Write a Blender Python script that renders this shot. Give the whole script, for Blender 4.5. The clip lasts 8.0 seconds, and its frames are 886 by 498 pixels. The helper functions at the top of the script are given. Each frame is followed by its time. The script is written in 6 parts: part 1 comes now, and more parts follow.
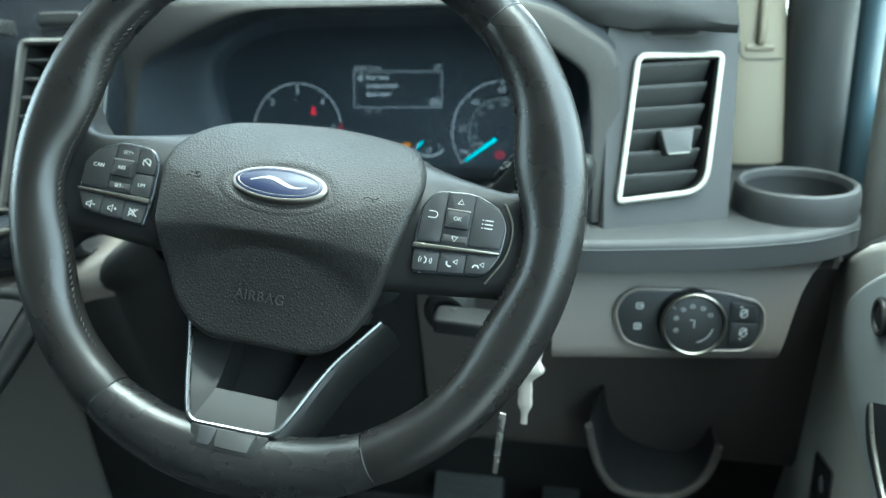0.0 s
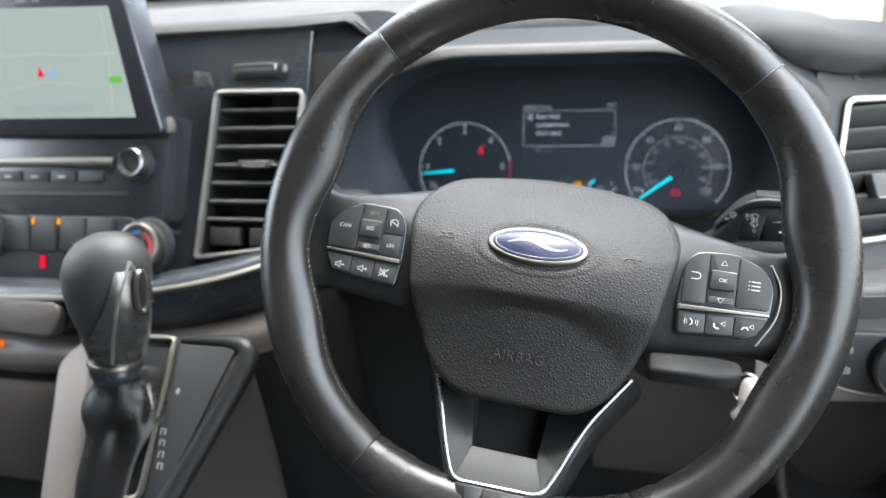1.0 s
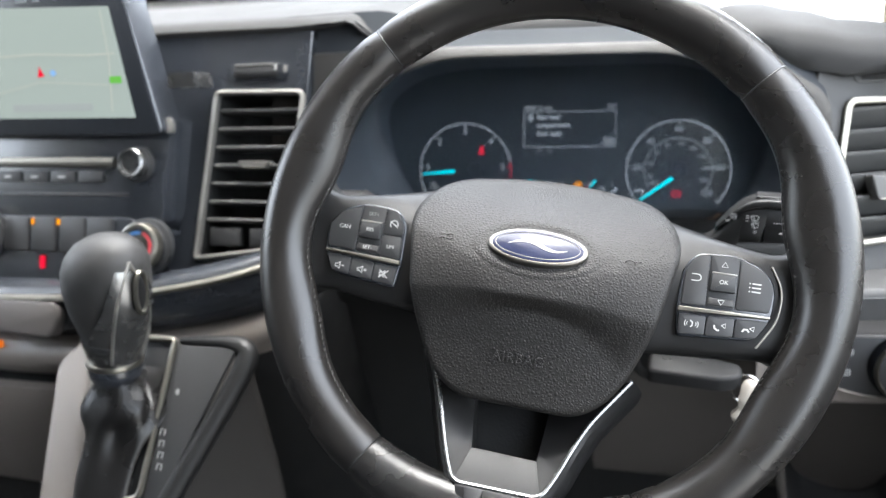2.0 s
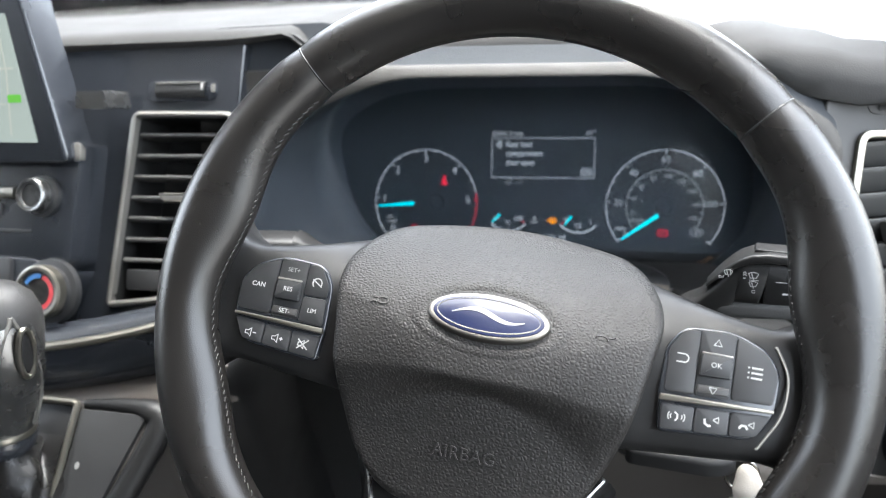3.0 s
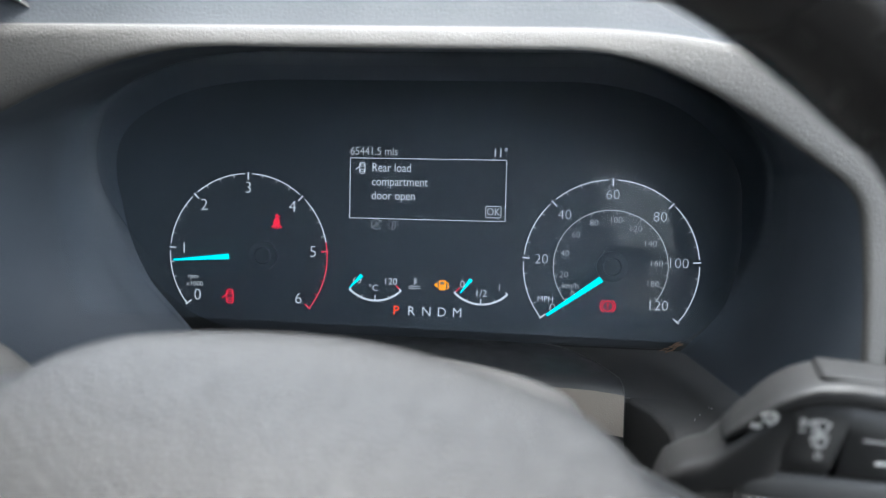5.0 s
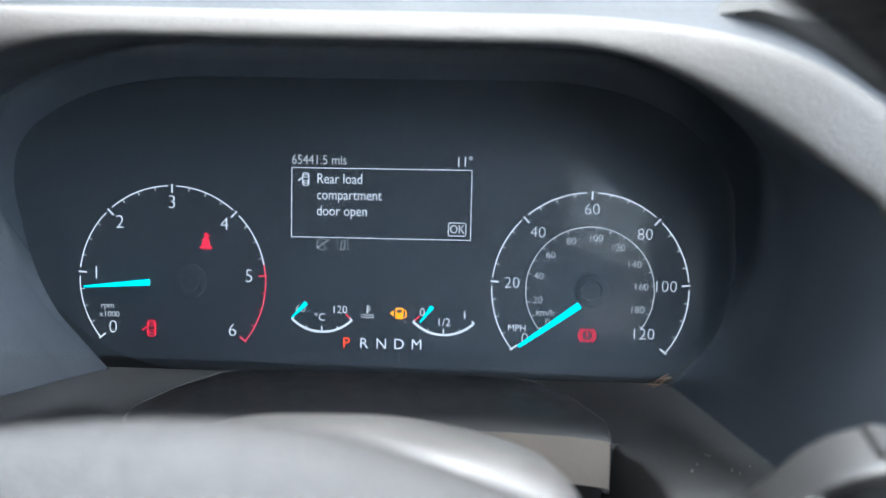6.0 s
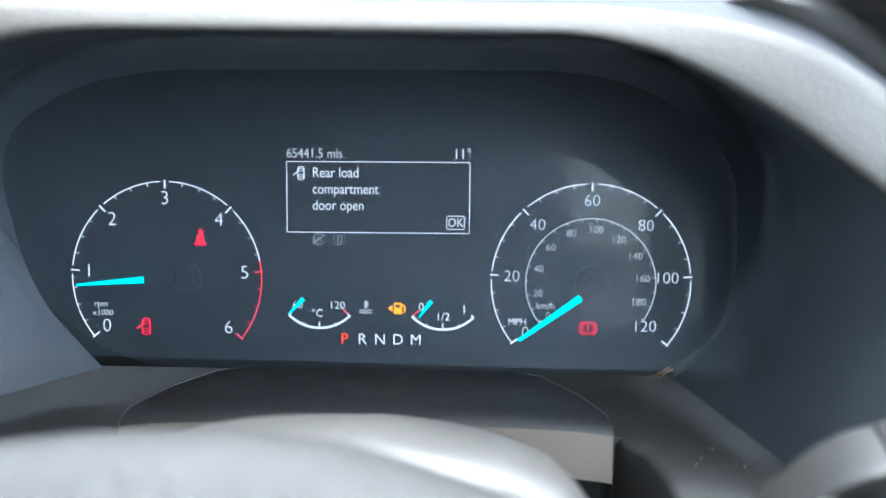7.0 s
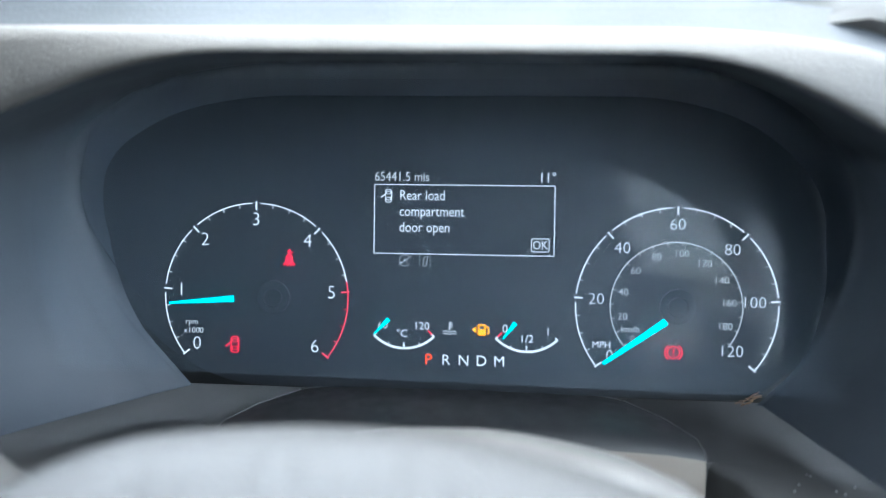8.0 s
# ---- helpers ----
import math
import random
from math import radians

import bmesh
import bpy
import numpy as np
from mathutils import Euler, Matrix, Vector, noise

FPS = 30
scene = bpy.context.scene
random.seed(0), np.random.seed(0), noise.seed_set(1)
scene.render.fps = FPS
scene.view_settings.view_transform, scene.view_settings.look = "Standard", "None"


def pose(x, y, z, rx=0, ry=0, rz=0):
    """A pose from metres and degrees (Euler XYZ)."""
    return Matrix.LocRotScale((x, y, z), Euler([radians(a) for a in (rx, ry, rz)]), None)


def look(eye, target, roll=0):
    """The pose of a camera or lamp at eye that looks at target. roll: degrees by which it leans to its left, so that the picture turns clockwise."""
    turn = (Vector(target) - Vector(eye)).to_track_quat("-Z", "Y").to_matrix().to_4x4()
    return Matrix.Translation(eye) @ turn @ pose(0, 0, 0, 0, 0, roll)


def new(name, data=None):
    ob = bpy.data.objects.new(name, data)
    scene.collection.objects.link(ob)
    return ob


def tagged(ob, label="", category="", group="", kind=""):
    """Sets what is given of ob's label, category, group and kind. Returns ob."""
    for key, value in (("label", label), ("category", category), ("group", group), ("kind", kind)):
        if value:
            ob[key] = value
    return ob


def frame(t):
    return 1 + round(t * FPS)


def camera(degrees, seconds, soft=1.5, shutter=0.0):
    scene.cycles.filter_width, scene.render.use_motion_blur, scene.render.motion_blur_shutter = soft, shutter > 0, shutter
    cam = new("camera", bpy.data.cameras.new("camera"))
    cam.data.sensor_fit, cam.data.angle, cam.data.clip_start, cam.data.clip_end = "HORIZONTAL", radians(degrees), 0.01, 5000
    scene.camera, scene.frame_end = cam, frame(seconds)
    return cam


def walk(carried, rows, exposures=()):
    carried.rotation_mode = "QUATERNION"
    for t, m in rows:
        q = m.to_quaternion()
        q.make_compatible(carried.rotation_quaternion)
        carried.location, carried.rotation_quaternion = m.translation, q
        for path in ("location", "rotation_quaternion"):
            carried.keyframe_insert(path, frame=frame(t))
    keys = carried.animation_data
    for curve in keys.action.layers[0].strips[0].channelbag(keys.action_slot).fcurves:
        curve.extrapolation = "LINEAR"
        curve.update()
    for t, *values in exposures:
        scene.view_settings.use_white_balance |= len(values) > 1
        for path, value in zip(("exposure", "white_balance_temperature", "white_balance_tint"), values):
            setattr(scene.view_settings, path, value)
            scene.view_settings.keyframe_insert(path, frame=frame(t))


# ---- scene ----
cam = camera(62.20, 8.0, soft=1.1)
ROWS = [
    (0.0, 0.2006, 0.0069, 1.0403, 12.94, -21.14, 2.52),
    (0.1, 0.1713, 0.0003, 1.0513, 13.32, -20.87, 2.63),
    (0.2, 0.1406, -0.0034, 1.0634, 13.48, -20.84, 2.95),
    (0.3, 0.1160, -0.0071, 1.0736, 13.83, -20.57, 3.11),
    (0.5, 0.0783, -0.0133, 1.0857, 14.63, -20.73, 3.73),
    (1.0, 0.0644, -0.0157, 1.0842, 15.47, -20.95, 4.05),
    (1.2, 0.0642, -0.0158, 1.0842, 15.50, -20.95, 4.05),
    (2.3, 0.0658, -0.0120, 1.0850, 15.62, -20.94, 3.90),
    (2.5, 0.0695, 0.0132, 1.0855, 15.63, -20.90, 3.77),
    (3.0, 0.0730, 0.0811, 1.0809, 14.84, -20.36, 3.25),
    (3.5, 0.0768, 0.1588, 1.0751, 13.63, -19.64, 2.56),
    (4.0, 0.0718, 0.2220, 1.0584, 11.71, -18.84, 1.74),
    (4.2, 0.0714, 0.2430, 1.0516, 11.03, -18.52, 1.46),
    (4.5, 0.0677, 0.2659, 1.0436, 9.62, -18.58, 1.00),
    (5.0, 0.0571, 0.3068, 1.0275, 6.75, -18.42, 0.44),
    (5.2, 0.0555, 0.3207, 1.0249, 5.66, -18.27, 0.05),
    (6.3, 0.0474, 0.3650, 1.0221, 2.43, -18.87, -0.10),
    (6.5, 0.0467, 0.3654, 1.0225, 2.26, -19.37, 0.03),
    (7.0, 0.0471, 0.3656, 1.0233, 2.47, -19.48, 0.20),
    (7.5, 0.0464, 0.3574, 1.0209, 3.55, -18.28, 0.30),
    (8.0, 0.0233, 0.3575, 1.0187, 5.34, -16.70, 0.53),
]
walk(cam, [(t, pose(x, y, z, 90 + pitch, 0, yaw) @ pose(0, 0, 0, 0, 0, -roll)) for t, x, y, z, yaw, pitch, roll in ROWS], exposures=[(0.0, 4.36, 5500, -19), (0.15, 4.36, 5800, -11), (0.5, 4.50, 6200, 4), (2.5, 4.56, 6350, 7), (4.0, 4.70, 6200, 5), (5.0, 4.75, 6150, 5), (6.5, 5.30, 5900, 4), (8.0, 5.42, 5700, 1)])
cam.data.dof.use_dof = True
cam.data.dof.focus_distance = 0.400
cam.data.dof.aperture_fstop = 5.8

# ---- light ----
world = bpy.data.worlds.new("overcast_sky")
scene.world = world
world.use_nodes = True
wn, wl = world.node_tree.nodes, world.node_tree.links
sky = wn.new("ShaderNodeTexSky")
sky.sky_type = "NISHITA"
sky.sun_disc = False
sky.sun_elevation = radians(82)
sky.sun_rotation = radians(45)
sky.air_density, sky.dust_density = 1.0, 4.0
haze = wn.new("ShaderNodeHueSaturation")
haze.inputs["Saturation"].default_value = 0.35
wl.new(sky.outputs["Color"], haze.inputs["Color"])
wl.new(haze.outputs["Color"], wn["Background"].inputs["Color"])
wn["Background"].inputs["Strength"].default_value = 0.15

sun = new("sun", bpy.data.lights.new("sun", "SUN"))
sun.data.energy = 0.3
sun.data.angle = radians(60)
sun.data.color = (1.0, 0.95, 0.88)
sun.matrix_world = look((0.30, 0.30, 3.0), (0, 0, 0))


# ---- materials ----
def material(name, base, rough=0.5, metal=0.0, vary=0.15, scale=40.0, bump=0.0, grain=400.0, coat=0.0, spread=0.08, cells=False, spec=0.5):
    """A surface: base colour with two scales of variation, uneven gloss, and fine relief (noise, or cells for leather grain)."""
    m = bpy.data.materials.new(name)
    m.use_nodes = True
    n, l = m.node_tree.nodes, m.node_tree.links
    b = n["Principled BSDF"]
    tc = n.new("ShaderNodeTexCoord")
    big = n.new("ShaderNodeTexNoise")
    big.inputs["Scale"].default_value = scale
    big.inputs["Detail"].default_value = 5
    fine = n.new("ShaderNodeTexNoise")
    fine.inputs["Scale"].default_value = grain
    fine.inputs["Detail"].default_value = 2
    l.new(tc.outputs["Object"], big.inputs["Vector"])
    l.new(tc.outputs["Object"], fine.inputs["Vector"])
    mix = n.new("ShaderNodeMix")
    mix.data_type = "RGBA"
    dark = [c * (1 - vary) for c in base]
    light = [min(1, c * (1 + vary)) for c in base]
    mix.inputs["A"].default_value = (*dark, 1)
    mix.inputs["B"].default_value = (*light, 1)
    add = n.new("ShaderNodeMath")
    add.operation = "MULTIPLY_ADD"
    add.inputs[1].default_value = 0.35
    l.new(fine.outputs["Fac"], add.inputs[0])
    half = n.new("ShaderNodeMath")
    half.operation = "MULTIPLY"
    half.inputs[1].default_value = 0.65
    l.new(big.outputs["Fac"], half.inputs[0])
    l.new(half.outputs[0], add.inputs[2])
    l.new(add.outputs[0], mix.inputs["Factor"])
    l.new(mix.outputs["Result"], b.inputs["Base Color"])
    rr = n.new("ShaderNodeMapRange")
    rr.inputs["From Min"].default_value, rr.inputs["From Max"].default_value = 0.3, 0.7
    rr.inputs["To Min"].default_value, rr.inputs["To Max"].default_value = max(0.02, rough - spread), min(1, rough + spread)
    l.new(big.outputs["Fac"], rr.inputs["Value"])
    l.new(rr.outputs["Result"], b.inputs["Roughness"])
    b.inputs["Metallic"].default_value = metal
    b.inputs["Coat Weight"].default_value = coat
    b.inputs["Specular IOR Level"].default_value = spec
    if bump:
        bp = n.new("ShaderNodeBump")
        bp.inputs["Strength"].default_value = bump
        bp.inputs["Distance"].default_value = 0.0006
        if cells:
            warp = n.new("ShaderNodeMix")
            warp.data_type = "RGBA"
            warp.inputs["Factor"].default_value = 0.0009
            wob = n.new("ShaderNodeTexNoise")
            wob.inputs["Scale"].default_value = grain * 0.5
            l.new(tc.outputs["Object"], wob.inputs["Vector"])
            l.new(tc.outputs["Object"], warp.inputs["A"])
            l.new(wob.outputs["Color"], warp.inputs["B"])
            vor = n.new("ShaderNodeTexVoronoi")
            vor.feature = "DISTANCE_TO_EDGE"
            vor.inputs["Scale"].default_value = grain
            l.new(warp.outputs["Result"], vor.inputs["Vector"])
            rise = n.new("ShaderNodeMapRange")
            rise.interpolation_type = "SMOOTHSTEP"
            rise.inputs["From Max"].default_value = 0.42
            l.new(vor.outputs["Distance"], rise.inputs["Value"])
            l.new(rise.outputs["Result"], bp.inputs["Height"])
        else:
            l.new(fine.outputs["Fac"], bp.inputs["Height"])
        l.new(bp.outputs["Normal"], b.inputs["Normal"])
    return m


def glow(name, colour, strength):
    m = bpy.data.materials.new(name)
    m.use_nodes = True
    b = m.node_tree.nodes["Principled BSDF"]
    b.inputs["Base Color"].default_value = (*[c * 0.08 for c in colour], 1)
    b.inputs["Roughness"].default_value = 0.4
    b.inputs["Emission Color"].default_value = (*colour, 1)
    b.inputs["Emission Strength"].default_value = strength
    b.inputs["Specular IOR Level"].default_value = 0.0
    return m


def clear(name, tint=(1, 1, 1), rough=0.02, gloss=0.06):
    m = bpy.data.materials.new(name)
    m.use_nodes = True
    n, l = m.node_tree.nodes, m.node_tree.links
    n.remove(n["Principled BSDF"])
    t = n.new("ShaderNodeBsdfTransparent")
    t.inputs["Color"].default_value = (*tint, 1)
    g = n.new("ShaderNodeBsdfGlossy")
    g.inputs["Roughness"].default_value = rough
    f = n.new("ShaderNodeFresnel")
    f.inputs["IOR"].default_value = 1.0 + gloss * 8
    x = n.new("ShaderNodeMixShader")
    l.new(f.outputs["Fac"], x.inputs["Fac"])
    l.new(t.outputs["BSDF"], x.inputs[1])
    l.new(g.outputs["BSDF"], x.inputs[2])
    l.new(x.outputs["Shader"], n["Material Output"].inputs["Surface"])
    return m


def dusty(name, share):
    """Clear plastic under a pale bluish film: veiling haze put into the colour, with some dust."""
    m = bpy.data.materials.new(name)
    m.use_nodes = True
    n, l = m.node_tree.nodes, m.node_tree.links
    n.remove(n["Principled BSDF"])
    t = n.new("ShaderNodeBsdfTransparent")
    d = n.new("ShaderNodeBsdfDiffuse")
    d.inputs["Color"].default_value = (0.38, 0.49, 0.61, 1)
    cloud = n.new("ShaderNodeTexNoise")
    cloud.inputs["Scale"].default_value = 9
    cloud.inputs["Detail"].default_value = 3
    tc = n.new("ShaderNodeTexCoord")
    l.new(tc.outputs["Object"], cloud.inputs["Vector"])
    amount = n.new("ShaderNodeMapRange")
    amount.inputs["To Min"].default_value, amount.inputs["To Max"].default_value = share * 0.7, share * 1.3
    l.new(cloud.outputs["Fac"], amount.inputs["Value"])
    x = n.new("ShaderNodeMixShader")
    l.new(amount.outputs["Result"], x.inputs["Fac"])
    l.new(t.outputs["BSDF"], x.inputs[1])
    l.new(d.outputs["BSDF"], x.inputs[2])
    l.new(x.outputs["Shader"], n["Material Output"].inputs["Surface"])
    return m


LEATHER = material("worn smooth black leather", (0.0085, 0.0077, 0.0071), 0.29, vary=0.18, scale=25, bump=0.09, grain=1000, cells=True, spread=0.06, spec=0.36)
LEATHER_GRAIN = material("pebbled black leather", (0.0090, 0.0086, 0.0083), 0.27, vary=0.1, scale=30, bump=0.16, grain=800, cells=True, spec=0.4)
AIRBAG = material("grained charcoal airbag skin", (0.0108, 0.0100, 0.0092), 0.52, vary=0.06, scale=20, bump=0.42, grain=500, cells=True, spread=0.03, spec=0.245)
SPOKE = material("satin graphite plastic", (0.0092, 0.0091, 0.0091), 0.44, vary=0.2, scale=60, bump=0.06, grain=1500, spec=0.22)
BADGE_RIM = material("pale satin badge rim", (0.155, 0.145, 0.13), 0.42, metal=1.0, vary=0.05, scale=60, spread=0.03)
PAD = material("dark dashboard top skin", (0.031, 0.0308, 0.0305), 0.8, vary=0.16, scale=14, bump=0.3, grain=1300, spec=0.12)
SHOULDER = material("dark grained hood shoulder", (0.022, 0.0245, 0.028), 0.75, vary=0.12, scale=14, bump=0.3, grain=1000, spec=0.15)
BUTTON = material("matt black button plastic", (0.0145, 0.0148, 0.0155), 0.5, vary=0.25, scale=120, bump=0.05, grain=2000, spec=0.30)
GLOSS_BLACK = material("gloss black trim", (0.0135, 0.0152, 0.0185), 0.26, vary=0.08, scale=30, coat=0.1, spread=0.015)
CHROME = material("satin chrome trim", (0.1875, 0.1785, 0.1537), 0.36, metal=1.0, vary=0.05, scale=60, spread=0.03)
SILVER = material("brushed silver plastic", (0.20, 0.192, 0.178), 0.34, metal=0.7, vary=0.12, scale=80, bump=0.04, grain=1800)
DASH = material("dark soft-touch dashboard", (0.028, 0.028, 0.028), 0.58, vary=0.16, scale=14, bump=0.35, grain=1300, spec=0.3)
PLATE = material("satin grey spoke plate", (0.0238, 0.0231, 0.0224), 0.5, vary=0.12, scale=80, bump=0.04, grain=1800, spec=0.28)
SIDE_PLATE = material("warm grey console plastic", (0.066, 0.058, 0.052), 0.5, vary=0.1, scale=14, bump=0.25, grain=1300)
GAITER = material("soft creased black leather", (0.0060, 0.0058, 0.0057), 0.30, vary=0.15, scale=30, bump=0.15, grain=1000, cells=True, spec=0.24)
GUNMETAL = material("dark satin metal", (0.13, 0.13, 0.128), 0.26, metal=0.9, vary=0.1, scale=80, spread=0.05)
KNOB = material("matt charcoal leather", (0.0154, 0.0150, 0.0147), 0.58, vary=0.1, scale=40, bump=0.2, grain=700, cells=True, spec=0.3)
STRIP = material("beige column strip", (0.0887, 0.0744, 0.0606), 0.5, vary=0.12, scale=14, bump=0.25, grain=1300)
DOOR = material("grey-green door card", (0.205, 0.198, 0.182), 0.6, vary=0.1, scale=12, bump=0.3, grain=1300)
LIP = material("warm grey grained hood lip", (0.029, 0.0275, 0.0255), 0.62, vary=0.10, scale=14, bump=0.35, grain=760, cells=True, spec=0.28)
WING = material("matt black moulded plastic", (0.0198, 0.0195, 0.0195), 0.55, vary=0.2, scale=16, bump=0.25, grain=1500, spec=0.35)
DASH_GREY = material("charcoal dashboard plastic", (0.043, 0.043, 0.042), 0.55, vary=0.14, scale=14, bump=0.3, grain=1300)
TAUPE = material("taupe lower dashboard plastic", (0.105, 0.091, 0.080), 0.5, vary=0.1, scale=12, bump=0.3, grain=1300)
RECESS = material("matt black cluster surround", (0.0294, 0.0347, 0.0422), 0.6, vary=0.2, scale=16, bump=0.2, grain=1500, spec=0.25)
FACE = material("black dial face", (0.0111, 0.0129, 0.0153), 0.55, vary=0.12, scale=20, spread=0.02, spec=0.2)
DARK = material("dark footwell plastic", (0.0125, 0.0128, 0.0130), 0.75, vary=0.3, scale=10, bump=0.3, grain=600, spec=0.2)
KEYHEAD = material("matt black key plastic", (0.011, 0.011, 0.0112), 0.6, vary=0.2, scale=80, bump=0.1, grain=1200, spec=0.2)
SIDE_COVER = material("dark brown side cover plastic", (0.0195, 0.0178, 0.0165), 0.6, vary=0.15, scale=12, bump=0.3, grain=1100, spec=0.3)
TRAY = material("warm grey tray plastic", (0.052, 0.047, 0.044), 0.55, vary=0.12, scale=20, bump=0.25, grain=1300, spec=0.35)
BLACK = material("black moulded plastic", (0.0065, 0.0066, 0.0068), 0.5, vary=0.15, scale=30, bump=0.2, grain=1300, spec=0.22)
SHROUD = material("grey grained cowl plastic", (0.0192, 0.0183, 0.0176), 0.45, vary=0.12, scale=30, bump=0.2, grain=1300, spec=0.35)
KNEE = material("dark brown-grey knee panel plastic", (0.048, 0.043, 0.0385), 0.65, vary=0.15, scale=12, bump=0.3, grain=900, spec=0.3)
CARPET = material("black footwell carpet", (0.012, 0.012, 0.012), 0.95, vary=0.4, scale=60, bump=0.9, grain=900)
CREAM = material("cream pillar trim", (0.235, 0.205, 0.150), 0.55, vary=0.06, scale=12, bump=0.2, grain=1200)
RUBBER = material("black rubber seal", (0.026, 0.028, 0.028), 0.65, vary=0.3, scale=30, bump=0.2, grain=800)
BLUE = material("blue body paint", (0.06, 0.10, 0.125), 0.35, vary=0.06, scale=8, coat=0.6)
LINING = material("pale grey headlining", (0.55, 0.54, 0.52), 0.9, vary=0.08, scale=20, bump=0.4, grain=900)
METAL = material("bright key metal", (0.62, 0.60, 0.56), 0.25, metal=1.0, vary=0.15, scale=90)
TAG = material("grubby white key tag", (0.31, 0.28, 0.245), 0.6, vary=0.2, scale=120, bump=0.2, grain=900)
SEAT = material("dark seat fabric", (0.03, 0.03, 0.032), 0.95, vary=0.3, scale=50, bump=0.8, grain=700)
STITCH = material("grey stitching thread", (0.018, 0.0175, 0.017), 0.7, vary=0.2, scale=300)
BADGE_BLUE = material("deep blue enamel", (0.0046, 0.0078, 0.029), 0.35, vary=0.15, scale=60, coat=0.04, spec=0.25)
PRINT = material("pale printed marking", (0.27, 0.27, 0.265), 0.6, vary=0.08, scale=200)
PRINT_DIM = material("grey printed marking", (0.15, 0.15, 0.15), 0.6, vary=0.1, scale=200)
ARMREST = material("grey armrest plastic", (0.19, 0.195, 0.195), 0.55, vary=0.1, scale=12, bump=0.3, grain=1300)
# paler than the airbag skin: light caught on raised edges, put into the colour
EMBOSS = material("embossed charcoal skin paled for edge light", (0.022, 0.021, 0.020), 0.42, vary=0.1, scale=60, spec=0.36)
SCRAPE = material("scuffed brown plastic", (0.13, 0.075, 0.042), 0.8, vary=0.6, scale=300, bump=0.8, grain=900)
RED_PAINT = material("red marking", (0.26, 0.018, 0.022), 0.5, vary=0.1, scale=100)
BLUE_PAINT = material("blue marking", (0.02, 0.085, 0.22), 0.5, vary=0.1, scale=100)
GLOW_WHITE = glow("lit white graphics", (0.84, 0.91, 1.0), 0.025)
GLOW_SOFT = glow("dim grey graphics", (0.70, 0.75, 0.80), 0.021)
GLOW_FAINT = glow("faint grey graphics", (0.6, 0.65, 0.7), 0.012)
GLOW_CYAN = glow("cyan needle", (0.0, 0.85, 0.95), 0.048)
GLOW_RED = glow("red warning light", (1.0, 0.01, 0.05), 0.034)
GLOW_RING = glow("red rev band", (0.9, 0.05, 0.10), 0.030)
GLOW_AMBER = glow("amber warning light", (1.0, 0.32, 0.0), 0.050)
GLOW_ORANGE = glow("orange tray light", (1.0, 0.22, 0.02), 0.030)
GLOW_P = glow("red gear letter", (1.0, 0.055, 0.005), 0.045)
GLOW_MAP = glow("lit map screen", (0.60, 0.68, 0.63), 0.025)
GLOW_ROAD = glow("pale map road", (0.72, 0.74, 0.66), 0.028)
GLOW_GREEN = glow("green map label", (0.20, 0.62, 0.10), 0.032)
GLOW_BLUE = glow("blue map marker", (0.30, 0.55, 0.95), 0.036)
GLOW_GREY = glow("grey map bar", (0.50, 0.54, 0.53), 0.030)
GLASS = clear("clear glass")
HAZE_FILM = dusty("clear plastic with painted haze and dust", 0.021)
LENS = clear("cluster lens", (0.97, 0.98, 1.0), 0.06, 0.020)


# ---- tools ----
def link_mesh(name, bm, mat, angle=35):
    me = bpy.data.meshes.new(name)
    bmesh.ops.recalc_face_normals(bm, faces=bm.faces)
    bm.to_mesh(me)
    bm.free()
    for p in me.polygons:
        p.use_smooth = True
    me.set_sharp_from_angle(angle=radians(angle))
    me.materials.append(mat)
    return new(name, me)


def part(name, bm, mat, parent, label="", m=None, angle=35):
    """One mesh object under a thing or a part; m: its pose relative to the parent."""
    ob = link_mesh(name, bm, mat, angle)
    ob.parent = parent
    if m is not None:
        ob.matrix_local = m
    return tagged(ob, label)


def thing(name, label, category, m=None, kind="", group=""):
    ob = new(name)
    ob.empty_display_size = 0.02
    if m is not None:
        ob.matrix_world = m
    return tagged(ob, label, category, group, kind)


def mesh_thing(name, bm, mat, label, category, m=None, kind="", group="", angle=35):
    ob = link_mesh(name, bm, mat, angle)
    if m is not None:
        ob.matrix_world = m
    return tagged(ob, label, category, group, kind)


def rounded(points, radius, steps=6):
    """A closed outline with its corners rounded; radius: one number or one for each corner."""
    out, count = [], len(points)
    for i, p in enumerate(points):
        r = radius[i] if isinstance(radius, (list, tuple)) else radius
        p, a, b = Vector(p), Vector(points[i - 1]), Vector(points[(i + 1) % count])
        da, db = (a - p), (b - p)
        la, lb = da.length, db.length
        da.normalize(), db.normalize()
        cut = min(r, la * 0.48, lb * 0.48)
        s, e = p + da * cut, p + db * cut
        for k in range(steps + 1):
            t = k / steps
            out.append(tuple(s * (1 - t) ** 2 + p * 2 * t * (1 - t) + e * t * t))
    return out


def ellipse(a, b, count=40, cx=0.0, cy=0.0):
    return [(cx + a * math.cos(2 * math.pi * k / count), cy + b * math.sin(2 * math.pi * k / count)) for k in range(count)]


def box_outline(w, h, cx=0.0, cy=0.0):
    return [(cx - w / 2, cy - h / 2), (cx + w / 2, cy - h / 2), (cx + w / 2, cy + h / 2), (cx - w / 2, cy + h / 2)]


def inset(outline, d):
    """The outline moved inwards by d along its normals (counter-clockwise outlines)."""
    out, count = [], len(outline)
    for i, p in enumerate(outline):
        a, b = Vector(outline[i - 1]), Vector(outline[(i + 1) % count])
        t = b - a
        t = t.normalized() if t.length > 1e-9 else Vector((1, 0))
        out.append((p[0] - t.y * d, p[1] + t.x * d))
    return out


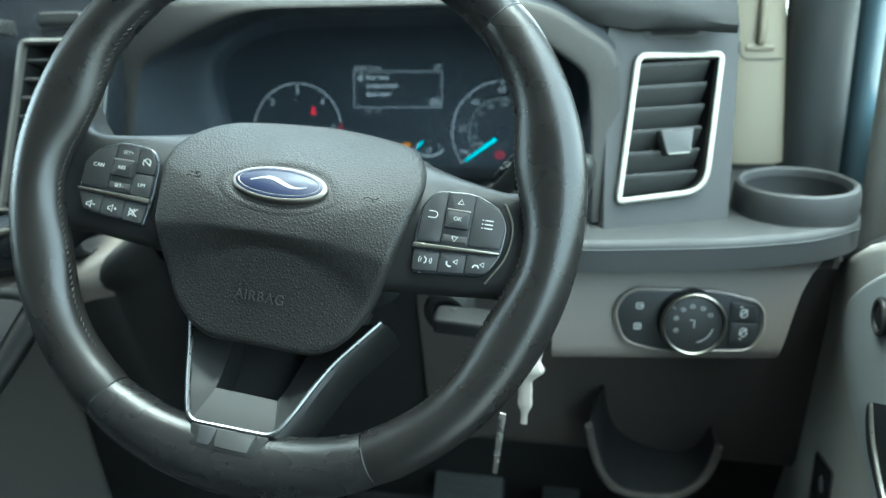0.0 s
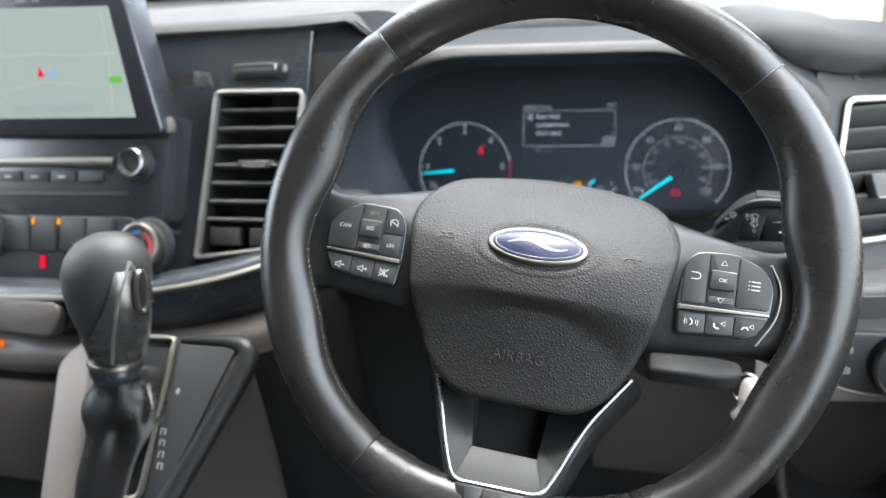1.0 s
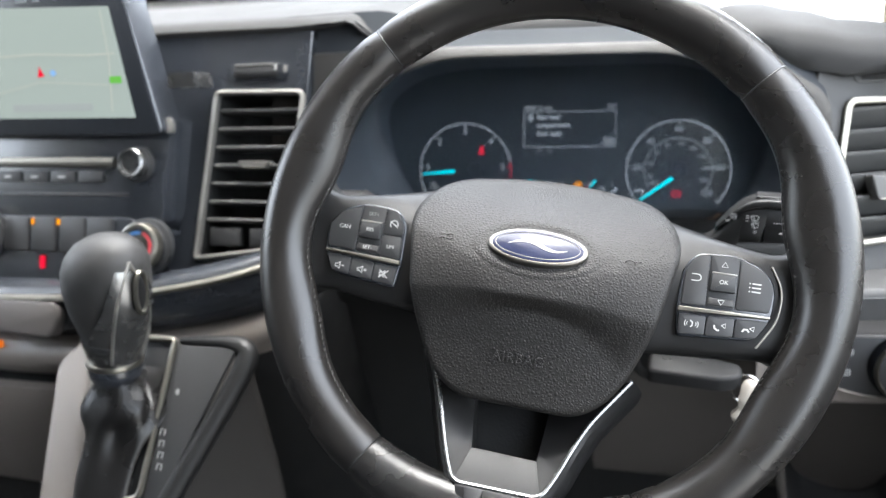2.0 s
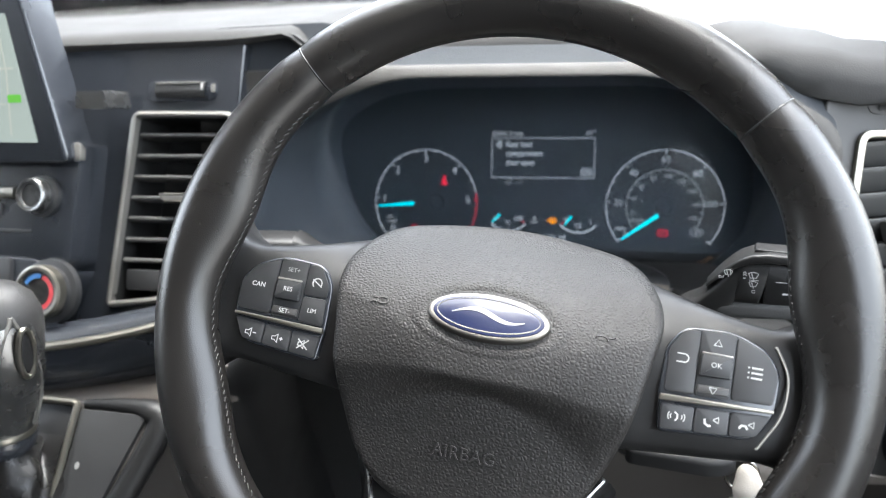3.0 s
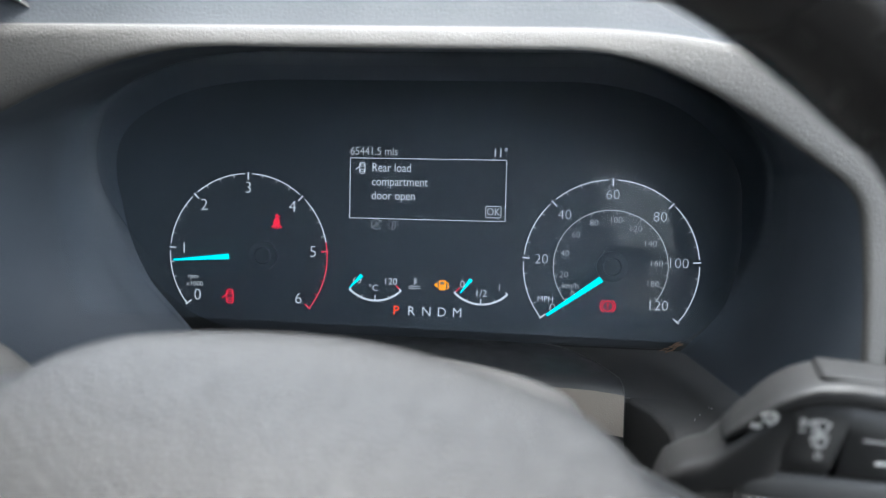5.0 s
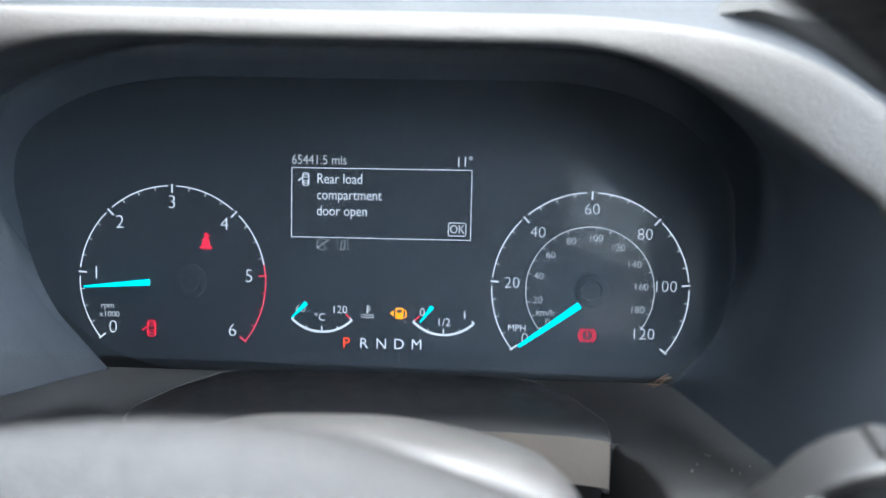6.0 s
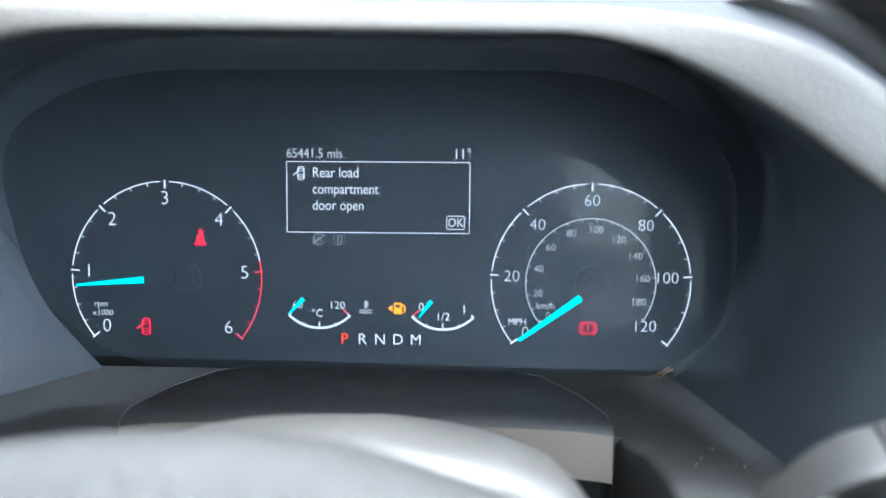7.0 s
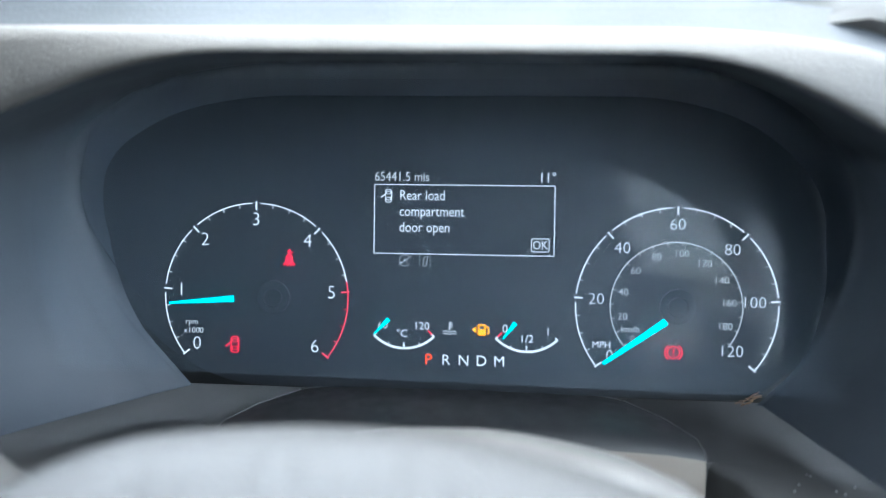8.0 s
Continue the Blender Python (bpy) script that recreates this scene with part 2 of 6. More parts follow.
def rings(bm, loops, closed=True, cap_first=False, cap_last=False):
    """Skin over loops of equal length."""
    vs = [[bm.verts.new(p) for p in loop] for loop in loops]
    n = len(loops[0])
    for a, b in zip(vs, vs[1:]):
        for i in range(n if closed else n - 1):
            j = (i + 1) % n
            if len({a[i], a[j], b[j], b[i]}) == 4:
                bm.faces.new((a[i], a[j], b[j], b[i]))
    if cap_first:
        bm.faces.new(vs[0][::-1])
    if cap_last:
        bm.faces.new(vs[-1])
    return vs


def slab(outline, z0, z1, edge=0.0008, steps=2, bm=None):
    """A plate from z0 to z1 with its front edge rounded."""
    bm = bm or bmesh.new()
    loops = [[(x, y, z0) for x, y in outline], [(x, y, z1 - edge) for x, y in outline]]
    for k in range(1, steps + 1):
        a = math.pi / 2 * k / steps
        o = inset(outline, edge * (1 - math.cos(a)))
        loops.append([(x, y, z1 - edge + edge * math.sin(a)) for x, y in o])
    rings(bm, loops, cap_first=True, cap_last=True)
    return bm


def tube(path, radius, sides=10, closed=False, bm=None, flat=1.0, up=(0, 0, 1)):
    """A round bar along a path; flat squashes it along up."""
    bm = bm or bmesh.new()
    pts = [Vector(p) for p in path]
    n, up = len(pts), Vector(up)
    loops = []
    for i, p in enumerate(pts):
        a = pts[i - 1] if (i or closed) else p
        b = pts[(i + 1) % n] if (i < n - 1 or closed) else p
        t = (b - a).normalized()
        s = t.cross(up)
        s = s.normalized() if s.length > 1e-6 else Vector((1, 0, 0))
        w = s.cross(t).normalized()
        r = radius[i] if isinstance(radius, (list, tuple)) else radius
        loops.append([p + s * (r * math.cos(2 * math.pi * k / sides)) + w * (r * flat * math.sin(2 * math.pi * k / sides)) for k in range(sides)])
    if closed:
        loops.append(loops[0])
        vs = [[bm.verts.new(q) for q in loop] for loop in loops[:-1]]
        vs.append(vs[0])
        for a, b in zip(vs, vs[1:]):
            for k in range(sides):
                bm.faces.new((a[k], a[(k + 1) % sides], b[(k + 1) % sides], b[k]))
    else:
        rings(bm, loops, cap_first=True, cap_last=True)
    return bm


def lathe(profile, sides=40, capped=True):
    """Turns (radius, height) pairs round the z axis."""
    bm = bmesh.new()
    loops = [[(r * math.cos(2 * math.pi * k / sides), r * math.sin(2 * math.pi * k / sides), z) for k in range(sides)] for r, z in profile]
    rings(bm, loops, cap_first=capped, cap_last=capped)
    return bm


def sheet(rows, thick=0.003):
    """A surface through rows of points, with thickness away from its first side."""
    bm = bmesh.new()
    grid = [[Vector(p) for p in row] for row in rows]
    a, b = len(grid), len(grid[0])
    nor = [[None] * b for _ in range(a)]
    for i in range(a):
        for j in range(b):
            du = grid[min(i + 1, a - 1)][j] - grid[max(i - 1, 0)][j]
            dv = grid[i][min(j + 1, b - 1)] - grid[i][max(j - 1, 0)]
            n = du.cross(dv)
            nor[i][j] = n.normalized() if n.length > 1e-12 else Vector((0, 0, 1))
    front = [[bm.verts.new(p) for p in row] for row in grid]
    back = [[bm.verts.new(grid[i][j] - nor[i][j] * thick) for j in range(b)] for i in range(a)]
    for i in range(a - 1):
        for j in range(b - 1):
            bm.faces.new((front[i][j], front[i][j + 1], front[i + 1][j + 1], front[i + 1][j]))
            bm.faces.new((back[i][j], back[i + 1][j], back[i + 1][j + 1], back[i][j + 1]))
    for i in range(a - 1):
        bm.faces.new((front[i][0], front[i + 1][0], back[i + 1][0], back[i][0]))
        bm.faces.new((front[i][-1], back[i][-1], back[i + 1][-1], front[i + 1][-1]))
    for j in range(b - 1):
        bm.faces.new((front[0][j], back[0][j], back[0][j + 1], front[0][j + 1]))
        bm.faces.new((front[-1][j], front[-1][j + 1], back[-1][j + 1], back[-1][j]))
    return bm


def smooth_line(points, steps=6):
    """A smooth open curve through a few points."""
    pts = [Vector(p) for p in points]
    out = []
    for i in range(len(pts) - 1):
        p0, p1, p2, p3 = pts[max(i - 1, 0)], pts[i], pts[i + 1], pts[min(i + 2, len(pts) - 1)]
        for k in range(steps):
            t = k / steps
            out.append(0.5 * ((2 * p1) + (p2 - p0) * t + (2 * p0 - 5 * p1 + 4 * p2 - p3) * t * t + (3 * p1 - p0 - 3 * p2 + p3) * t ** 3))
    out.append(pts[-1])
    return out


def block(bm, x0, x1, y0, y1, z0, z1):
    vs = [bm.verts.new((x, y, z)) for x in (x0, x1) for y in (y0, y1) for z in (z0, z1)]
    for f in ((0, 1, 3, 2), (4, 6, 7, 5), (0, 4, 5, 1), (2, 3, 7, 6), (0, 2, 6, 4), (1, 5, 7, 3)):
        bm.faces.new([vs[i] for i in f])
    return bm


def words(text, size, mat, parent, at, z, name="lettering", align="CENTER", turn=0.0, squeeze=1.0, depth=0.0001, gap=1.0, bold=0.0):
    """Lettering in the parent's own plane."""
    cu = bpy.data.curves.new(name, "FONT")
    cu.body, cu.size, cu.align_x, cu.align_y = text, size, align, "CENTER"
    cu.extrude, cu.offset, cu.space_character, cu.resolution_u = depth, bold, gap, 3
    tmp = bpy.data.objects.new(name, cu)
    me = bpy.data.meshes.new_from_object(tmp)
    bpy.data.objects.remove(tmp)
    me.materials.append(mat)
    ob = new(name, me)
    ob.parent = parent
    ob.matrix_local = pose(at[0], at[1], z, 0, 0, turn) @ Matrix.Diagonal((squeeze, 1, 1, 1))
    return ob


def stroke(bm, path, width, z=0.0, high=0.0002):
    """A flat line of even width along a path in the plane."""
    pts = [Vector((p[0], p[1])) for p in path]
    left, right = [], []
    for i, p in enumerate(pts):
        t = (pts[min(i + 1, len(pts) - 1)] - pts[max(i - 1, 0)])
        t = t.normalized() if t.length > 1e-9 else Vector((1, 0))
        n = Vector((-t.y, t.x)) * width / 2
        left.append(p + n), right.append(p - n)
    loops = [[(l.x, l.y, z), (r.x, r.y, z), (r.x, r.y, z + high), (l.x, l.y, z + high)] for l, r in zip(left, right)]
    rings(bm, loops, cap_first=True, cap_last=True)
    return bm


def arc(cx, cy, r, a0, a1, steps=24):
    return [(cx + r * math.cos(radians(a0 + (a1 - a0) * k / steps)), cy + r * math.sin(radians(a0 + (a1 - a0) * k / steps))) for k in range(steps + 1)]


# ---- instrument cluster ----
CLUSTER = pose(0, 0.70, 0.90, 75, 0, 0)
SWEEP = 257.0


def dial_angle(f):
    return 90 + SWEEP / 2 - SWEEP * f


def dial(parent, cx, name, values, top, minor, r, digit, text_r, mats, red_from=2.0, end=1.0):
    """A round gauge: outer ring, ticks and numerals."""
    cy = -0.0112
    body = part(name, slab(ellipse(r - 0.0035, r - 0.0035, 64, cx, cy), -0.003, -0.0012, 0.0001), FACE, parent, "black dial face")
    main, red = mats
    for a, b, mat, nm in ((0.0, min(end, red_from), main, "ring"), (red_from, 1.0, red, "red_ring")):
        if b > a:
            bm = bmesh.new()
            gaps = [v / top for v in values]
            line, f = [], a
            steps = 160
            for k in range(steps + 1):
                f = a + (b - a) * k / steps
                hole = any(abs(f - g) < 0.0075 and 0.01 < g < 0.99 for g in gaps) and red_from > 1.5 or any(abs(f - g) < 0.0075 and 0.01 < g < 0.8 for g in gaps)
                if not hole:
                    q = radians(dial_angle(f))
                    line.append((cx + r * math.cos(q), cy + r * math.sin(q)))
                if hole or k == steps:
                    if len(line) > 1:
                        stroke(bm, line, 0.00062 if r > 0.04 else 0.00045)
                    line = []
            part(nm, bm, mat, body)
    for mat, nm, red_part in ((main, "ticks", False), (red, "red_ticks", True)):
        bm, n = bmesh.new(), 0
        for k in range(int(round(top / minor)) + 1):
            v = k * minor
            f = v / top
            if (f > red_from - 1e-6) != red_part or f > end + 0.0001:
                continue
            big = any(abs(v - q) < 1e-6 for q in values)
            q = radians(dial_angle(f))
            long = (0.0034 if big else 0.0020) * (1 if r > 0.04 else 0.8)
            r1 = r + (0.0009 if big and r > 0.04 else 0)
            stroke(bm, [(cx + r1 * math.cos(q), cy + r1 * math.sin(q)), (cx + (r - long) * math.cos(q), cy + (r - long) * math.sin(q))], 0.00085 if big else 0.0005)
            n += 1
        if n:
            part(nm, bm, mat, body)
        else:
            bm.free()
    for v in values:
        q = radians(dial_angle(v / top))
        s = str(v)
        tr = text_r - (0.0016 * (len(s) - 1) if abs(math.cos(q)) > 0.5 else 0) - (0.0028 if v == 120 else 0)
        words(s, digit, main, body, (cx + tr * math.cos(q), cy + tr * math.sin(q)), 0.0001, "numeral", bold=-0.00014)
    return body


def needle(parent, p0, p1, w0, w1):
    bm = bmesh.new()
    a, b = Vector(p0), Vector(p1)
    n = (b - a).normalized()
    n = Vector((-n.y, n.x))
    loops = []
    for p, wd in ((a, w0), (b, w1)):
        l, r = p + n * wd / 2, p - n * wd / 2
        loops.append([(l.x, l.y, 0.0012), (r.x, r.y, 0.0012), (r.x, r.y, 0.0020), (l.x, l.y, 0.0020)])
    rings(bm, loops, cap_first=True, cap_last=True)
    return part("needle", bm, GLOW_CYAN, parent, "lit cyan needle")


def small_gauge(parent, cx, name, red_left):
    half, sag, cy = 0.0150, 0.0062, -0.0288
    r = (half * half + sag * sag) / (2 * sag)
    a = math.degrees(math.asin(half / r))
    centre = cy - sag + r
    body = part(name, slab(rounded(box_outline(0.036, 0.022, cx, -0.029), 0.004), -0.002, -0.0012, 0.0001), FACE, parent)
    bm = bmesh.new()
    for q0, q1 in ((-90 - a, -91.2), (-88.8, -90 + a)):
        stroke(bm, arc(cx, centre, r, q0, q1, 14), 0.0012)
    for q in (-90 - a, -90 - a / 2, -90, -90 + a / 2, -90 + a):
        c, s = math.cos(radians(q)), math.sin(radians(q))
        big = abs(q + 90) < 1 or abs(abs(q + 90) - a) < 1
        d = 0.0030 if abs(q + 90) < 1 else 0.0016
        stroke(bm, [(cx + (r + 0.0004) * c, centre + (r + 0.0004) * s), (cx + (r - d) * c, centre + (r - d) * s)], 0.0008 if big else 0.0005)
    part("scale", bm, GLOW_WHITE, body)
    q = -90 - a if red_left else -90 + a
    c, s = math.cos(radians(q)), math.sin(radians(q))
    bm = bmesh.new()
    stroke(bm, [(cx + (r - 0.001) * c, centre + (r - 0.001) * s), (cx + (r - 0.0042) * c, centre + (r - 0.0042) * s)], 0.0008)
    part("red_mark", bm, GLOW_RING, body)
    return body


def instrument_cluster():
    c = thing("instrument_cluster", "lit van instrument cluster with two round dials", "instrument cluster", CLUSTER)
    face = rounded([(-0.128, -0.0560), (0.140, -0.0560), (0.172, -0.030), (0.198, 0.020), (0.182, 0.108), (-0.190, 0.110), (-0.212, 0.035), (-0.176, -0.018)], [0.03, 0.012, 0.02, 0.03, 0.03, 0.03, 0.03, 0.03], 7)
    part("face_panel", slab(face, -0.012, -0.0010, 0.0003), FACE, c, "black backing panel")
    lens = part("lens", slab(inset(face, 0.012), 0.0045, 0.0055, 0.0003), LENS, c, "clear curved lens")
    lens.visible_shadow = False
    rev = dial(c, -0.104, "rev_counter", [0, 1, 2, 3, 4, 5, 6], 6, 0.25, 0.0475, 0.0096, 0.0392, (GLOW_WHITE, GLOW_RING), red_from=4.85 / 6)
    words("rpm", 0.0042, GLOW_SOFT, rev, (-0.1375, -0.0245), 0.0001, "marking")
    words("x1000", 0.0042, GLOW_SOFT, rev, (-0.1365, -0.0290), 0.0001, "marking")
    needle(rev, (-0.1487, -0.0150), (-0.1150, -0.0121), 0.0010, 0.0032)
    speed = dial(c, 0.104, "speedometer", [0, 20, 40, 60, 80, 100, 120], 120, 5, 0.0478, 0.0080, 0.0396, (GLOW_WHITE, GLOW_RING))
    km = dial(c, 0.104, "kilometre_scale", [], 120, 10 / 1.609, 0.0312, 0.004, 0.026, (GLOW_SOFT, GLOW_RING), end=0.985)
    for v in range(0, 200, 20):
        q = radians(dial_angle(v / 1.609 / 120))
        tr = 0.0258 - (0.001 if v >= 100 and abs(math.cos(q)) > 0.5 else 0)
        words(str(v), 0.0050, GLOW_SOFT, speed, (0.104 + tr * math.cos(q), -0.0112 + tr * math.sin(q)), 0.0003, "numeral", bold=-0.00005)
    words("km/h", 0.0046, GLOW_SOFT, speed, (0.0826, -0.0226), 0.0003, "marking")
    words("MPH", 0.0046, GLOW_WHITE, speed, (0.0690, -0.0306), 0.0003, "marking")
    needle(speed, (0.0698, -0.0394), (0.0992, -0.0182), 0.0016, 0.0034)
    for cx in (-0.104, 0.104):
        bm = lathe([(0.0085, 0.0), (0.0085, 0.0012), (0.0070, 0.0020), (0.0050, 0.0020), (0.0045, 0.0012)], 32)
        part("needle_hub", bm, FACE, rev if cx < 0 else speed, "black needle hub", pose(cx + (0.009 if cx < 0 else 0.001), -0.0112, -0.001))

    screen = part("trip_display", slab(rounded(box_outline(0.0935, 0.052, 0.0010, 0.0300), 0.001), -0.0020, -0.0012, 0.0001), FACE, c, "small trip computer display")
    bm = bmesh.new()
    tl, tr, br, bl = (-0.0436, 0.0464), (0.0453, 0.0464), (0.0453, 0.0122), (-0.0436, 0.0122)
    for a, b in ((tl, tr), (tr, br), (br, bl), (bl, tl)):
        stroke(bm, [a, b], 0.00042)
    part("message_frame", bm, GLOW_WHITE, screen)
    words("65441.5 mls", 0.0066, GLOW_SOFT, screen, (-0.0438, 0.0502), 0.0001, "mileage_lettering", "LEFT", squeeze=0.86)
    words("11\u00b0", 0.0070, GLOW_WHITE, screen, (0.0460, 0.0502), 0.0001, "temperature_lettering", "RIGHT", squeeze=0.90)
    for k, s in enumerate(("Rear load", "compartment", "door open")):
        words(s, 0.0072, GLOW_WHITE, screen, (-0.0312, 0.0410 - 0.0079 * k), 0.0001, "message_lettering", "LEFT", squeeze=0.82)
    bm = bmesh.new()
    o = rounded(box_outline(0.0086, 0.0064, 0.0386, 0.0174), 0.0010, 3)
    stroke(bm, o + [o[0]], 0.00042)
    part("ok_frame", bm, GLOW_WHITE, screen)
    words("OK", 0.0060, GLOW_WHITE, screen, (0.0386, 0.0173), 0.0001, "ok_lettering", squeeze=0.85)

    def car(cx, cy, s, mat, parent, name):
        bm = bmesh.new()
        o = rounded(box_outline(0.50 * s, 1.0 * s, cx, cy), 0.16 * s, 3)
        stroke(bm, o + [o[0]], 0.07 * s)
        for y in (-0.22, 0.26):
            q = rounded(box_outline(0.34 * s, 0.20 * s, cx, cy + y * s), 0.05 * s, 2)
            stroke(bm, q + [q[0]], 0.06 * s)
        stroke(bm, [(cx - 0.26 * s, cy + 0.12 * s), (cx - 0.62 * s, cy - 0.14 * s)], 0.11 * s)
        stroke(bm, [(cx + 0.24 * s, cy + 0.05 * s), (cx + 0.24 * s, cy - 0.40 * s)], 0.09 * s)
        return part(name, bm, mat, parent)

    car(-0.0366, 0.0408, 0.0062, GLOW_WHITE, screen, "open_door_symbol")
    car(-0.1148, -0.0356, 0.0080, GLOW_RED, rev, "open_door_warning")
    bm = bmesh.new()
    stroke(bm, arc(-0.0280, 0.0088, 0.0028, 30, 330, 16), 0.00045)
    stroke(bm, [(-0.0312, 0.0066), (-0.0246, 0.0112)], 0.0005)
    stroke(bm, [(-0.0292, 0.0074), (-0.0280, 0.0100), (-0.0268, 0.0074)], 0.0005)
    part("start_stop_symbol", bm, GLOW_FAINT, c)
    bm = bmesh.new()
    for dx in (-0.0026, 0.0026):
        for k in range(3):
            stroke(bm, [(-0.0180 + dx, 0.0062 + 0.0021 * k), (-0.0180 + dx, 0.0075 + 0.0021 * k)], 0.0004)
    o = rounded([(-0.0190, 0.0060), (-0.0172, 0.0064), (-0.0166, 0.0110), (-0.0184, 0.0106)], 0.0005, 3)
    stroke(bm, o + [o[0]], 0.0005)
    part("lane_symbol", bm, GLOW_FAINT, c)

    temp = small_gauge(c, -0.0280, "temperature_gauge", False)
    words("60", 0.0054, GLOW_SOFT, temp, (-0.0388, -0.0238), 0.0001, "numeral")
    words("120", 0.0054, GLOW_WHITE, temp, (-0.0192, -0.0238), 0.0001, "numeral")
    words("\u00b0C", 0.0054, GLOW_WHITE, temp, (-0.0290, -0.0278), 0.0001, "marking")
    needle(temp, (-0.0428, -0.0280), (-0.0356, -0.0205), 0.0006, 0.0022)
    fuel = small_gauge(c, 0.0328, "fuel_gauge", True)
    words("0", 0.0058, GLOW_WHITE, fuel, (0.0222, -0.0240), 0.0001, "numeral")
    words("1/2", 0.0056, GLOW_WHITE, fuel, (0.0328, -0.0288), 0.0001, "numeral")
    words("1", 0.0058, GLOW_WHITE, fuel, (0.0432, -0.0250), 0.0001, "numeral")
    needle(fuel, (0.0212, -0.0288), (0.0272, -0.0208), 0.0006, 0.0022)
    for s, x, mat in (("P", -0.0156, GLOW_P), ("R", -0.0068, GLOW_WHITE), ("N", 0.0020, GLOW_WHITE), ("D", 0.0108, GLOW_WHITE), ("M", 0.0196, GLOW_WHITE)):
        words(s, 0.0076, mat, c, (x, -0.0404), 0.0003, "gear_letter")

    bm = bmesh.new()
    x, y = -0.0052, -0.0245
    for k in (0, 1):
        stroke(bm, [(x - 0.0034, y - 0.0016 - 0.0012 * k), (x - 0.0017, y - 0.0012 - 0.0012 * k), (x, y - 0.0018 - 0.0012 * k), (x + 0.0017, y - 0.0012 - 0.0012 * k), (x + 0.0034, y - 0.0016 - 0.0012 * k)], 0.0005)
    stroke(bm, [(x, y - 0.0008), (x, y + 0.0034)], 0.0008)
    for k in range(3):
        stroke(bm, [(x, y + 0.0008 + 0.0010 * k), (x + 0.0016, y + 0.0008 + 0.0010 * k)], 0.0005)
    part("coolant_symbol", bm, GLOW_SOFT, c)
    bm = bmesh.new()
    x, y = 0.0108, -0.0248
    slab(rounded(box_outline(0.0040, 0.0056, x, y), 0.0006, 3), 0.0, 0.0002, 0.00005, 1, bm)
    stroke(bm, [(x + 0.002, y + 0.0016), (x + 0.0032, y + 0.0014), (x + 0.0034, y - 0.0014), (x + 0.0026, y - 0.0020)], 0.0007)
    slab([(x - 0.0050, y), (x - 0.0028, y - 0.0016), (x - 0.0028, y + 0.0016)], 0.0, 0.0002, 0.00005, 1, bm)
    pump = part("fuel_warning", bm, GLOW_AMBER, c)
    part("pump_window", slab(box_outline(0.0024, 0.0016, x, y + 0.0012), 0.0, 0.0004, 0.00005, 1), FACE, pump)
    bm = bmesh.new()
    x, y = -0.0868, 0.0086
    slab(ellipse(0.0010, 0.0012, 14, x, y + 0.0036), 0, 0.0002, 0.00005, 1, bm)
    slab(rounded([(x - 0.0021, y - 0.0022), (x + 0.0021, y - 0.0022), (x + 0.0017, y + 0.0014), (x + 0.0008, y + 0.0023), (x - 0.0008, y + 0.0023), (x - 0.0017, y + 0.0014)], 0.0005, 3), 0, 0.0002, 0.00005, 1, bm)
    stroke(bm, [(x - 0.0016, y - 0.0020), (x - 0.0030, y - 0.0032)], 0.0012)
    stroke(bm, [(x + 0.0016, y - 0.0020), (x + 0.0030, y - 0.0032)], 0.0012)
    stroke(bm, [(x - 0.0007, y - 0.0020), (x - 0.0009, y - 0.0038)], 0.0009)
    stroke(bm, [(x + 0.0007, y - 0.0020), (x + 0.0009, y - 0.0038)], 0.0009)
    stroke(bm, [(x + 0.0011, y + 0.0026), (x + 0.0020, y + 0.0038)], 0.0006)
    part("seat_belt_warning", bm, GLOW_RED, rev, "red seat belt light")
    bm = bmesh.new()
    x, y = 0.1034, -0.0332
    stroke(bm, arc(x, y, 0.0029, 0, 360, 28), 0.0006)
    for a in (-55, 125):
        stroke(bm, arc(x, y, 0.0041, a, a + 110, 14), 0.0006)
    stroke(bm, [(x, y + 0.0018), (x, y - 0.0004)], 0.0008)
    stroke(bm, [(x, y - 0.0012), (x, y - 0.0018)], 0.0008)
    part("brake_warning", bm, GLOW_RED, speed, "red brake warning light")
    return c


instrument_cluster()


# ---- steering wheel ----
WHEEL = pose(0.007, 0.4125, 0.912, 64, 0, 2.5) @ pose(0, 0, 0, 0, 0, -7.8)
RIM_R = 0.1698


def near(a, b, wide):
    d = (a - b + 180) % 360 - 180
    return math.exp(-(d / wide) ** 2)


def rim_section(a0, a1, groove=0.06):
    bm, loops = bmesh.new(), []
    count = max(8, int((a1 - a0) / 2))
    for i in range(count + 1):
        a = a0 + (a1 - a0) * i / count
        edge = min(i, count - i)
        s = 1.0 - (groove if edge == 0 else groove * 0.35 if edge == 1 else 0)
        swell = 0.010 * (near(a, 14, 13) + near(a, 166, 13)) + 0.006 * (near(a, -22, 12) + near(a, 202, 12)) + 0.008 * near(a, 270, 24)
        loop = []
        for k in range(22):
            q = 2 * math.pi * k / 22
            c, sn = math.cos(q), math.sin(q)
            dr = 0.0160 * c * s
            if c < 0:
                dr += swell * c
            dw = 0.0168 * sn * s * (1 - 0.25 * min(1, swell * 60) * max(0, -c))
            r = RIM_R + dr
            loop.append((r * math.cos(radians(a)), r * math.sin(radians(a)), dw))
        loops.append(loop)
    rings(bm, loops, cap_first=True, cap_last=True)
    return bm


HUB = rounded([(-0.040, -0.096), (0.040, -0.096), (0.060, -0.078), (0.074, -0.045), (0.088, 0.022), (0.071, 0.0475), (0.038, 0.0550), (0.0, 0.0588), (-0.038, 0.0550), (-0.071, 0.0475), (-0.088, 0.022), (-0.074, -0.045), (-0.060, -0.078)],
              [0.022, 0.022, 0.02, 0.02, 0.016, 0.02, 0.05, 0.05, 0.05, 0.02, 0.016, 0.02, 0.02], 6)


